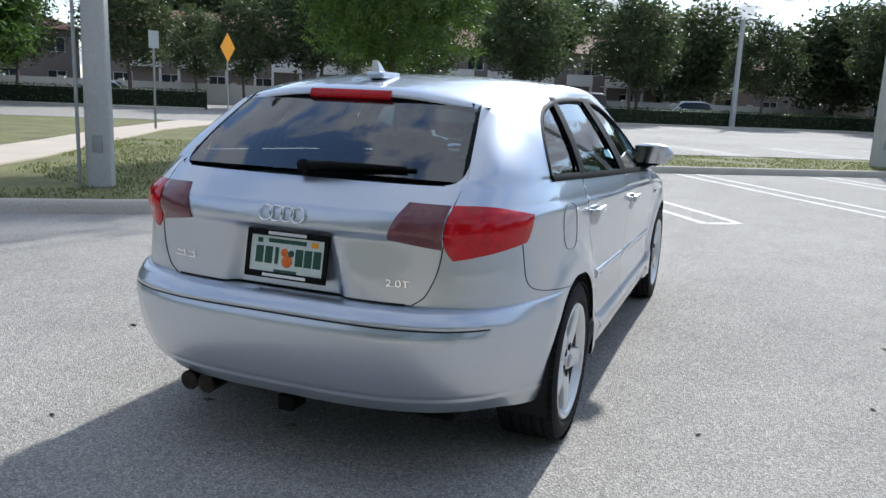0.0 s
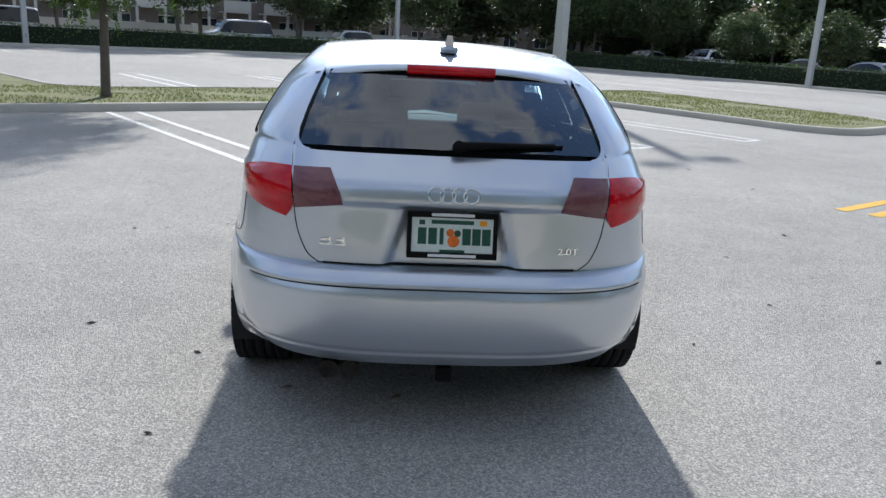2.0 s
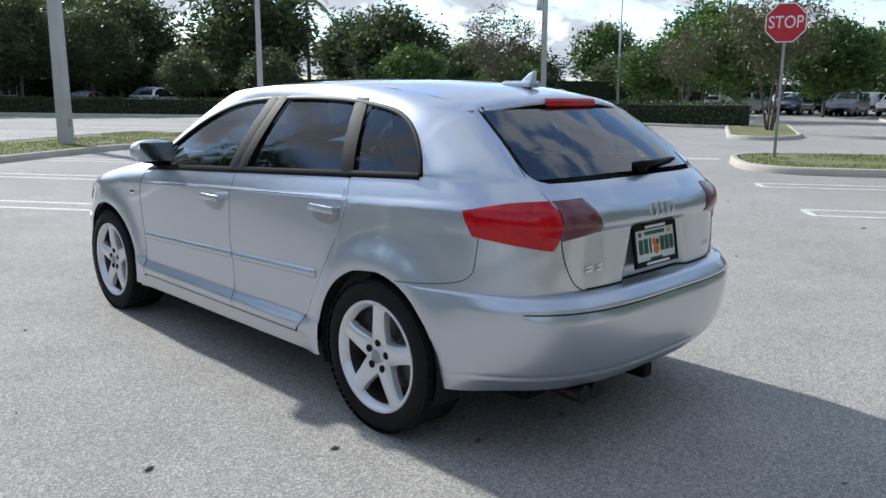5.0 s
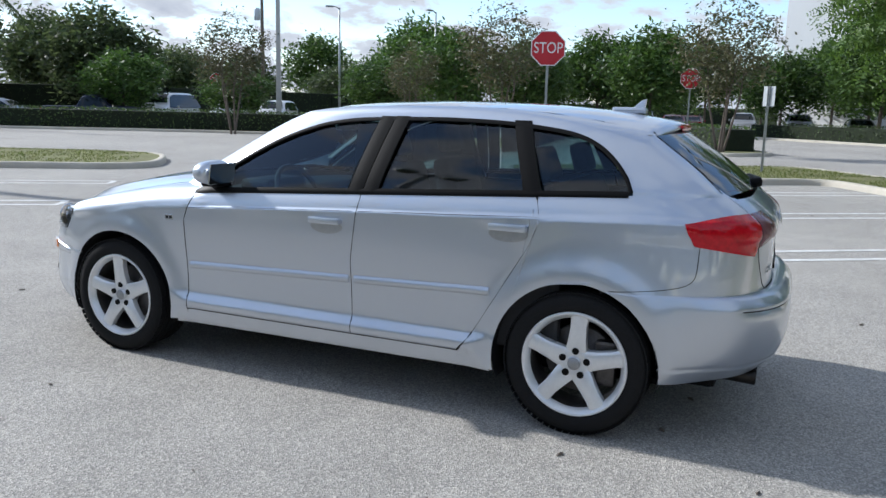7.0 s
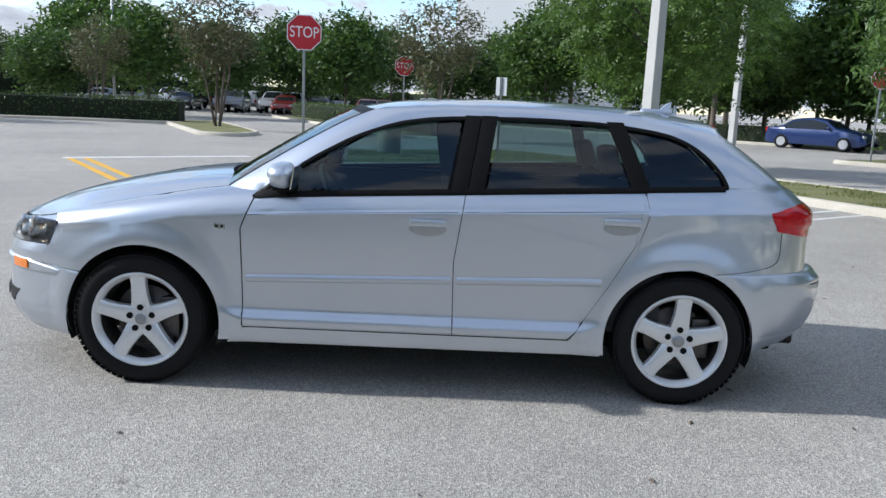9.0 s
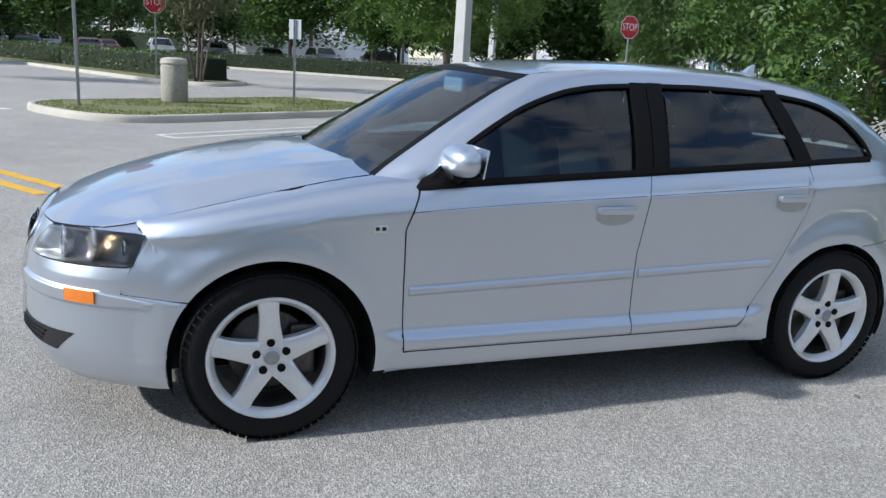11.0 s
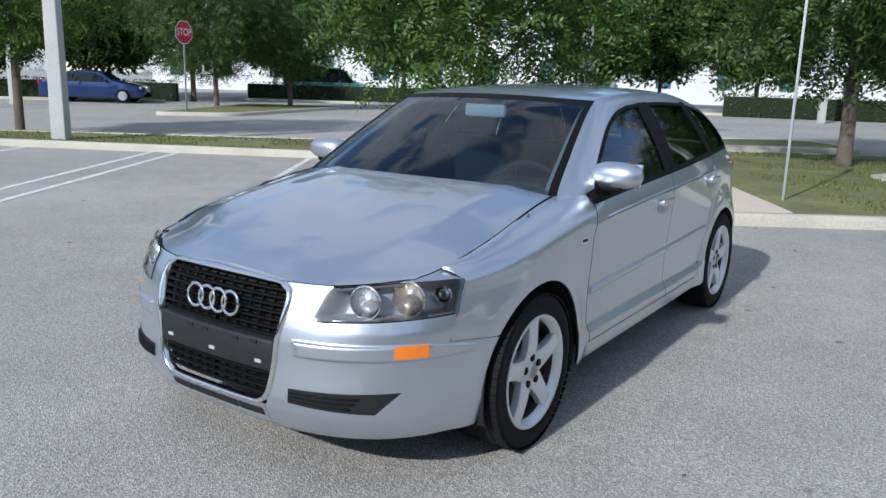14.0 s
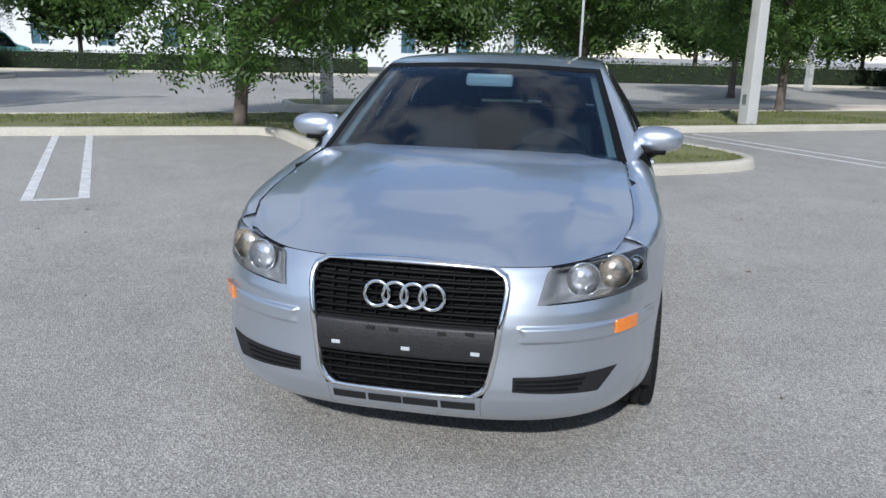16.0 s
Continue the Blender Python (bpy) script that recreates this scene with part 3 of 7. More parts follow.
place(oak, [(-9, 46), (-15, 45), (-2.5, 47), (2, 46, 1.15), (15, 46, 1.15), (23, 45.6, 1.1), (33, 45.5, 0.95), (40, 41, 1.2), (41, 30, 0.85), (40.6, 35, 1.05), (41.5, 24, 0.52), (41, 18, 0.5),
            (5, 54), (19, 53, 1.3), (-6, 56), (28, 55, 1.2)], rt, 0.2)
wood = tree_thing("broad_tree", lot(52, 24), "broad dark green tree in the distance", 21, 9.5, 4.4, 1.8, LEAF_DARK, 190, 52, 0.27, 1, 0.2)
place(wood, [(50, 34, 0.9), (56, 14, 0.80), (48, 44, 1.1), (60, 30, 0.7), (44, 52, 1.0), (57, 51, 1.1), (70, 62, 1.4), (62, 5, 0.55), (66, 20, 0.85), (72, -4, 0.55), (74, 12, 0.66), (37, 62, 1.05), (50, 59, 1.05), (64, 48, 1.2), (-22, 52), (-30, 58), (-12, 86, 1.5), (-3, 84, 1.4),
             (6, 86, 1.5), (15, 85, 1.4), (24, 86, 1.5), (33, 84, 1.4), (42, 85, 1.35), (80, 24, 0.85), (84, 6, 0.55), (90, -12, 0.7), (95, 14, 0.8), (58, 40, 1.0), (70, 34, 0.9), (-42, 52), (-54, 48)], rt, 0.22)
grove = tree_thing("young_tree", lot(48, -24), "medium green tree beside the far parking rows", 30, 7.2, 3.1, 1.9, LEAF_GREEN, 150, 46, 0.2, 1, 0.13)
place(grove, [(44, 4, 0.45), (47, 11, 0.6), (55, -6, 0.7), (52, -16, 0.85), (60, -12), (58, -24), (66, -20), (70, -34), (62, -36), (74, -26), (49, -5, 0.62), (80, -16), (82, -36), (72, -48), (58, -46), (46, -33), (66, -10), (76, -40), (88, -28),
              (43, -9), (86, -2), (92, -44), (40, -36), (46, -40), (34, -38), (64, -54), (54, -54)], rt, 0.22)
back_oak = tree_thing("roadside_tree", lot(19, -39), "dense green tree beside the back road", 37, 8.2, 3.5, 1.8, LEAF_GREEN, 190, 120, 0.19, 1, 0.14, loose=0.13)
place(back_oak, [(27, -38), (3, -46), (-9, -44.5), (-17, -40), (-24.5, -37.5), (-31, -34.5), (-38, -31), (-46, -28), (-14, -49), (-30, -46), (10.5, -46), (-40, -40), (-54, -25), (35, -42), (30, -48), (-60, -18), (22, -47), (-47, -36)], rt, 0.2)


for k in range(15):       # trees that close the lot on its near side
    a, r = radians(147 + 7.0 * k - LOT_TURN), 38 + 7 * ((k * 5) % 3)
    copy_thing(wood if k % 3 else back_oak, lot(r * math.cos(a), r * math.sin(a), 0, 47 * k) @ Matrix.Scale(0.9 + 0.08 * (k % 4), 4))


def palm(m):
    rnd = np.random.default_rng(4)
    th = empty("palm_tree", m, "tall palm with a slim trunk and arching fronds", "palm tree", "distant palms")
    bm = bmesh.new()
    tube(bm, [(0, 0, 0), (0.1, 0, 3), (0.05, 0.1, 6.5), (0, 0.1, 9)], [0.22, 0.16, 0.13, 0.14], 8)
    part("trunk", bm, BARK, th, smooth=True)
    verts, faces = [], []
    for k in range(22):
        a, up = 6.28 * k / 22 * 2.4, rnd.uniform(-0.3, 1.1)
        d = Vector((math.cos(a), math.sin(a), 0))
        side = Vector((-d.y, d.x, 0))
        for j in range(14):
            f = (j + 1) / 14
            c = Vector((0, 0.1, 9)) + d * 2.3 * f + Vector((0, 0, up * 1.3 * f - 1.9 * f * f))
            for s in (-1, 1):
                e = c + side * s * 0.55 * (1.1 - f * 0.7) + d * 0.25 + Vector((0, 0, -0.28 - 0.2 * rnd.random()))
                i = len(verts)
                verts += [c, c + d * 0.09, e]
                faces.append((i, i + 1, i + 2))
    part("crown", mesh_of("crown", verts, faces, LEAF_DARK), None, th)
    return th


first_palm = palm(lot(62, 40))
for u, v, k in ((62, 43.4, 0.86), (58, 22, 1.0), (52, -81, 1.35), (52, -92, 1.45), (42, -60, 1.25), (52, -50, 1.0)):
    copy_thing(first_palm, lot(u, v, 0, u * 7) @ Matrix.Scale(k, 4))


# ---- poles and signs ----
def light_pole(m, high=6.9):
    th = empty("light_pole", m, "tall square tapered concrete light pole", "light pole", "concrete light poles")
    bm = bmesh.new()
    box(bm, (0.28, 0.28, high), bevel=0.025, taper=0.72)
    part("pole", bm, POLE, th)
    bm = bmesh.new()
    box(bm, (0.11, 0.02, 0.2), (0, -0.138, 0.42), 0.004)
    part("hand_hole_cover", bm, STEEL, th, "small grey metal hand hole cover")
    for sgn in (-1, 1):
        bm = bmesh.new()
        tube(bm, [(0, 0, high - 0.08), (sgn * 0.2, 0, high + 0.0), (sgn * 0.45, 0, high + 0.04)], [0.04, 0.035, 0.03], 8)
        box(bm, (0.56, 0.34, 0.13), (sgn * 0.68, 0, high - 0.02), 0.03)
        part("lamp_head", bm, STEEL, th, "flat grey lamp head on a short arm", smooth=True, sharp=35)
    return th


pole_a = light_pole(lot(12.75, 11.3, 0.1))
for u, v, z, r in ((-3.1, 5.55, 0.1, 0), (7.8, -10.75, 0.1, 0), (-10.3, -8.6, 0.1, 90), (-3.0, -15.0, 0.1, 90), (5.6, 42.0, 0.0, 0), (28.55, 42.0, 0, 0), (37.0, 17, 0.0, 90), (36.6, 1.4, 0.0, 90),
                   (17.8, -27.6, 0, 0), (-16.5, -31, 0, 0), (-30, -25, 0, 0), (12, -50, 0, 0)):
    copy_thing(pole_a, lot(u, v, z, r))


def post(bm, high):
    """A U-channel steel post."""
    for x, y, w, d in ((0, 0, 0.05, 0.006), (-0.025, 0.012, 0.006, 0.03), (0.025, 0.012, 0.006, 0.03)):
        box(bm, (w, d, high), (x, y, 0))


def stop_sign(m, post_top=3.05, wide=0.76):
    th = empty("stop_sign", m, "red octagonal stop sign on a steel post", "stop sign", "stop signs")
    bm = bmesh.new()
    post(bm, post_top)
    part("post", bm, STEEL, th, "galvanised channel post")
    r, cz = wide / 2 / math.cos(math.pi / 8), post_top - wide / 2 + 0.02
    octa = lambda k: [(k * math.cos(math.pi / 8 + i * math.pi / 4), k * math.sin(math.pi / 8 + i * math.pi / 4)) for i in range(8)]
    for name, k, y, material in (("border", r, -0.010, SIGN_WHITE), ("plate", r * 0.945, -0.014, SIGN_RED)):
        bm = bmesh.new()
        f = bm.faces.new([bm.verts.new((a, y, cz + b)) for a, b in octa(k)])
        got = bmesh.ops.extrude_face_region(bm, geom=[f])["geom"]
        bmesh.ops.translate(bm, vec=(0, 0.003, 0), verts=[v for v in got if isinstance(v, bmesh.types.BMVert)])
        bmesh.ops.recalc_face_normals(bm, faces=bm.faces[:])
        part(name, bm, material, th, "white rim" if name == "border" else "red face")
    words = part("lettering", text_mesh("STOP", 0.34, 0.001), SIGN_WHITE, th, "white capital letters STOP")
    words.data.materials.clear()
    words.data.materials.append(SIGN_WHITE)
    words.matrix_basis = Matrix.Translation((0, -0.0165, cz)) @ pose(0, 0, 0, 90) @ Matrix.Diagonal((0.80, 1.0, 1, 1))
    return th


# turned so that each faces the traffic it stops
stop_a = stop_sign(lot(12.8, -5.0, 0.1, -106))
copy_thing(stop_a, lot(24.0, -14.4, 0.1, -112))
copy_thing(stop_a, lot(9.4, -23.2, 0.1, -118))
copy_thing(stop_a, lot(45.0, 5.2, 0.0, -80) @ Matrix.Scale(1.05, 4))
copy_thing(stop_a, lot(-22.5, -21.5, 0.0, 40))


def plate_sign(m, high, w, h, material, label, diamond=False):
    th = empty("warning_sign" if diamond else "parking_sign", m, label, "sign", "signs on steel posts")
    bm = bmesh.new()
    post(bm, high)
    part("post", bm, STEEL, th, "perforated galvanised post")
    bm = bmesh.new()
    if diamond:
        box(bm, (w, 0.004, h), (0, -0.012, -h / 2), 0.0, m=pose(0, 0, high - h * 0.7, 0, 45, 0))
    else:
        box(bm, (w, 0.004, h), (0, -0.012, high - h))
    part("plate", bm, material, th)
    return th


plate_sign(lot(12.4, -10.3, 0.1, 20), 2.0, 0.32, 0.46, SIGN_GREY, "small blank pale sign on a thin post")
plate_sign(lot(-3.28, 5.35, 0.1, 90), 3.4, 0.62, 0.62, SIGN_YELLOW, "amber diamond warning sign on a steel post", True)
plate_sign(lot(-3.75, -5.0, 0.1, 60), 3.3, 0.62, 0.62, SIGN_YELLOW, "amber diamond warning sign on a steel post", True)
plate_sign(lot(-2.6, -14.75, 0.1, 75), 3.5, 0.7, 0.7, SIGN_YELLOW, "amber diamond warning sign on a steel post", True)
plate_sign(lot(-2.6, 27, 0.0, 62), 3.3, 0.75, 0.75, SIGN_YELLOW, "amber diamond warning sign on a steel post", True)
plate_sign(lot(-4.1, 18.2, 0.1, 40), 2.6, 0.3, 0.45, SIGN_GREY, "small blank pale sign on a thin post")



def utility_pole(m):
    """A wooden pole with a crossarm, insulators and a transformer can."""
    th = empty("utility_pole", m, "weathered wooden utility pole with a grey transformer", "utility pole")
    bm = bmesh.new()
    tube(bm, [(0, 0, 0), (0, 0, 5), (0, 0, 10.2)], [0.17, 0.15, 0.11], 10)
    part("pole", bm, BARK, th, smooth=True)
    bm = bmesh.new()
    box(bm, (0.1, 2.2, 0.12), (0.1, 0, 9.4), 0.01)
    part("crossarm", bm, BARK, th)
    for y in (-1.0, -0.45, 0.45, 1.0):
        bm = bmesh.new()
        tube(bm, [(0.1, y, 9.52), (0.1, y, 9.6), (0.1, y, 9.72)], [0.03, 0.06, 0.03], 8)
        part("insulator", bm, STEEL, th)
    bm = bmesh.new()
    tube(bm, [(0.0, 0.36, 7.7), (0.0, 0.36, 7.75), (0.0, 0.36, 8.5), (0.0, 0.36, 8.58)], [0.2, 0.23, 0.23, 0.18], 14)
    part("transformer", bm, SIGN_GREY, th, "grey transformer can", smooth=True, sharp=40)
    return th


utility_pole(lot(58, 3.0))


def street_lamp(m, high=8.9, arm=0.5):
    th = empty("street_lamp", m, "slim grey steel street lamp", "street lamp", "slim street lamps")
    bm = bmesh.new()
    tube(bm, [(0, 0, 0), (0, 0, high * 0.5), (0, 0, high)], [0.11, 0.09, 0.06], 10)
    part("pole", bm, STEEL, th, smooth=True)
    bm = bmesh.new()
    tube(bm, [(0, 0, high - 0.1), (0, arm * 0.6, high + 0.12 * arm), (0, arm, high + 0.12 * arm)], [0.05, 0.04, 0.035], 8)
    box(bm, (0.3, 0.6, 0.12), (0, arm + 0.25, high + 0.12 * arm - 0.06), 0.03)
    part("lamp_head", bm, STEEL, th, "flat lamp head", smooth=True, sharp=40)
    return th


lamp_a = street_lamp(lot(58, -2.8))
copy_thing(lamp_a, lot(58, -10.3, 0, 40))
street_lamp(lot(58, 31.3), 8.8, 2.0)
street_lamp(lot(33, -40), 7.5, 1.4)

bin_th = empty("litter_bin", lot(13.4, -7.6, 0.1), "round pebbled concrete litter bin", "litter bin")
bm = bmesh.new()
tube(bm, [(0, 0, 0), (0, 0, 0.04), (0, 0, 0.78), (0, 0, 0.82)], [0.27, 0.29, 0.29, 0.27], 24)
part("bin_body", bm, mat("pebbled concrete", (0.36, 0.34, 0.29), 0.9, var=0.4, scale=30, fine=70, bump=0.8), bin_th, smooth=True, sharp=40)
bm = bmesh.new()
tube(bm, [(0, 0, 0.82), (0, 0, 0.86), (0, 0, 0.95), (0, 0, 0.98)], [0.28, 0.30, 0.27, 0.14], 24)
part("lid", bm, CONCRETE, bin_th, "domed grey lid", smooth=True, sharp=40)


# ---- buildings ----
def building(name, m, length, depth, storeys, h, wall, roof, label, bays, roof_kind="flat", glass=FAR_GLASS, win=(1.6, 1.3), base_gap=0.9):
    """A building whose front faces local -y: walls, roof, and each window with frame, sill and pane in a recess."""
    th = empty(name, m, label, "building")
    bm = bmesh.new()
    full = storeys * h
    xs, zs = [-length / 2], [0.0]
    step = length / bays
    for b in range(bays):
        c = -length / 2 + step * (b + 0.5)
        xs += [c - win[0] / 2, c + win[0] / 2]
    xs.append(length / 2)
    for s in range(storeys):
        zs += [s * h + base_gap, s * h + base_gap + win[1]]
    zs.append(full)
    grid = {}

    def v(x, y, z):
        key = (round(x, 3), round(y, 3), round(z, 3))
        if key not in grid:
            grid[key] = bm.verts.new((x, y, z))
        return grid[key]

    for i in range(len(xs) - 1):
        for j in range(len(zs) - 1):
            x0, x1, z0, z1 = xs[i], xs[i + 1], zs[j], zs[j + 1]
            if i % 2 == 1 and j % 2 == 1:
                r = 0.22
                for a, b in (((x0, z0), (x1, z0)), ((x1, z0), (x1, z1)), ((x1, z1), (x0, z1)), ((x0, z1), (x0, z0))):
                    bm.faces.new((v(a[0], 0, a[1]), v(b[0], 0, b[1]), v(b[0], r, b[1]), v(a[0], r, a[1])))
            else:
                bm.faces.new((v(x0, 0, z0), v(x1, 0, z0), v(x1, 0, z1), v(x0, 0, z1)))
    L2 = length / 2
    for q in (((-L2, 0), (-L2, depth)), ((-L2, depth), (L2, depth)), ((L2, depth), (L2, 0))):
        bm.faces.new([bm.verts.new((*q[k], z)) for k, z in ((0, 0), (1, 0), (1, full), (0, full))])
    part("wall", bm, wall, th)
    bm = bmesh.new()
    if roof_kind == "hip":
        e, rise = 0.7, 2.2
        a = [bm.verts.new(p) for p in ((-L2 - e, -e, full), (L2 + e, -e, full), (L2 + e, depth + e, full), (-L2 - e, depth + e, full), (-L2 + 4, depth / 2, full + rise), (L2 - 4, depth / 2, full + rise))]
        for f in ((0, 1, 5, 4), (1, 2, 5), (2, 3, 4, 5), (3, 0, 4), (3, 2, 1, 0)):
            bm.faces.new([a[k] for k in f])
    else:
        box(bm, (length + 0.3, depth + 0.3, 0.5), (0, depth / 2, full - 0.1), 0.05)
    part("roof", bm, roof, th)
    frames = mesh_of("frame", [], [])
    bmf = bmesh.new()
    for x, w in ((-win[0] / 2 + 0.03, 0.06), (win[0] / 2 - 0.03, 0.06), (0, 0.05)):
        box(bmf, (w, 0.06, win[1]), (x, 0, 0))
    for z in (0, win[1] - 0.06):
        box(bmf, (win[0], 0.06, 0.06), (0, 0.002, z))
    bmf.to_mesh(frames)
    bmf.free()
    pane = mesh_of("pane", [(-win[0] / 2, 0, 0), (win[0] / 2, 0, 0), (win[0] / 2, 0, win[1]), (-win[0] / 2, 0, win[1])], [(0, 1, 2, 3)], glass)
    frames.materials.append(SIGN_WHITE if wall is not WALL_WHITE else STEEL)
    for s in range(storeys):
        for b in range(bays):
            w = new("window", frames)
            w.parent = th
            w.location = (-L2 + step * (b + 0.5), 0.17, s * h + base_gap)
            p = new("pane", pane)
            p.parent, p.location = w, (0, 0.03, 0)
    return th


apartments = building("apartment_building", lot(16, 68, 0, 180) @ pose(0, 0, 0, 0, 0, 180), 62, 12, 2, 2.9, WALL_DARK, ROOF_TILE, "long two-storey brown apartment building with a tiled roof", 16, "hip")
copy_thing(apartments, lot(74, 66, 0, -35))
copy_thing(apartments, lot(-46, 62, 0, 25))
for k in range(15):      # pale balcony fronts, each a part of the building
    bm = bmesh.new()
    box(bm, (2.6, 1.2, 0.12), (0, -0.6, 2.75))
    box(bm, (2.6, 0.1, 0.95), (0, -1.15, 2.85))
    for x in (-1.2, 1.2):
        box(bm, (0.2, 0.2, 2.75), (x, -1.05, 0))
    b = part("balcony", bm, WALL_PALE, apartments, "pale balcony front on posts")
    b.location = (-29 + 3.9 * k + 1.9, -0.002, 0)

bm = bmesh.new()
box(bm, (74, 0.2, 1.5), (0, 0, 0))
for k in range(20):
    box(bm, (0.4, 0.34, 1.62), (-37 + k * 3.9, 0, 0), 0.02)
garden_wall = part("garden_wall", bm, WALL_PALE, None)
garden_wall.matrix_basis = lot(14, 56.5)
tagged(garden_wall, "long low pale stucco wall with piers", "wall", kind="structure")

library = building("library_building", lot(-6, -66, 0, 170), 70, 18, 2, 4.2, WALL_WHITE, WALL_WHITE, "white two-storey library building with a flat roof", 14, "flat", BLUE_GLASS, (1.3, 2.2), 1.2)
bm = bmesh.new()
box(bm, (18, 9, 4.0), (8, 9, 8.6), 0.1)
part("roof_glass", bm, BLUE_GLASS, library, "blue glazed roof storey")
words = part("lettering", text_mesh("LIBRARY", 0.66, 0.03), STEEL, library, "grey raised letters LIBRARY")
words.data.materials.clear()
words.data.materials.append(STEEL)
words.matrix_basis = Matrix.Translation((15.0, -0.04, 4.55)) @ pose(0, 0, 0, 90)
tower = building("office_building", lot(74, -62, 0, 120), 40, 16, 4, 3.6, WALL_WHITE, WALL_WHITE, "white four-storey office building behind the trees", 10, "flat", BLUE_GLASS, (2.4, 1.7), 1.0)


# ---- parked vehicles ----
CURVES = {}


def curve(keys, x):
    """A smooth line through (x, value) keys, which never overshoots them."""
    key = tuple(keys)
    if key not in CURVES:
        xs, ys = zip(*key)
        sl = [(ys[k + 1] - ys[k]) / (xs[k + 1] - xs[k]) for k in range(len(xs) - 1)]
        tang = [sl[0]] + [0.0 if a * b <= 0 else 2 * a * b / (a + b) for a, b in zip(sl, sl[1:])] + [sl[-1]]
        CURVES[key] = xs, ys, tang
    xs, ys, tang = CURVES[key]
    if x <= xs[0]:
        return ys[0]
    if x >= xs[-1]:
        return ys[-1]
    i = 0
    while xs[i + 1] < x:
        i += 1
    h = xs[i + 1] - xs[i]
    t = (x - xs[i]) / h
    m0, m1 = tang[i] * h, tang[i + 1] * h
    return (2 * t**3 - 3 * t**2 + 1) * ys[i] + (t**3 - 2 * t**2 + t) * m0 + (-2 * t**3 + 3 * t**2) * ys[i + 1] + (t**3 - t**2) * m1


RUBBER = mat("tyre rubber", (0.009, 0.009, 0.0095), 0.8, spec=0.25, var=0.3, scale=8, fine=90, bump=0.2)
ALLOY = mat("silver alloy", (0.66, 0.67, 0.69), 0.33, 0.85, var=0.05, fine=200, bump=0.02)
TINT = mat("dark vehicle glass", (0.012, 0.016, 0.018), 0.04, var=0.1, bump=0)
LAMP_RED = mat("red lamp plastic", (0.42, 0.01, 0.015), 0.2, coat=0.6, var=0.1, bump=0)
LAMP_CLEAR = mat("clear lamp plastic", (0.6, 0.62, 0.63), 0.12, 0.4, var=0.1, bump=0)
KINDS = {     # roof line, belt line, glasshouse ends, for a body 1.0 long from tail (0) to nose (1)
    "saloon": ([(0, 0.62), (0.03, 0.94), (0.15, 1.0), (0.30, 1.38), (0.45, 1.45), (0.58, 1.36), (0.72, 1.0), (0.95, 0.78), (1, 0.5)], 4.6),
    "suv": ([(0, 0.7), (0.02, 1.1), (0.06, 1.6), (0.2, 1.72), (0.5, 1.7), (0.6, 1.58), (0.73, 1.12), (0.95, 0.96), (1, 0.6)], 4.6),
    "van": ([(0, 0.7), (0.01, 1.6), (0.04, 1.98), (0.2, 2.05), (0.6, 2.03), (0.72, 1.85), (0.83, 1.25), (0.96, 1.02), (1, 0.6)], 5.2),
    "pickup": ([(0, 0.8), (0.01, 1.08), (0.3, 1.1), (0.36, 1.12), (0.42, 1.7), (0.5, 1.78), (0.6, 1.72), (0.7, 1.2), (0.95, 1.08), (1, 0.7)], 5.6),
}


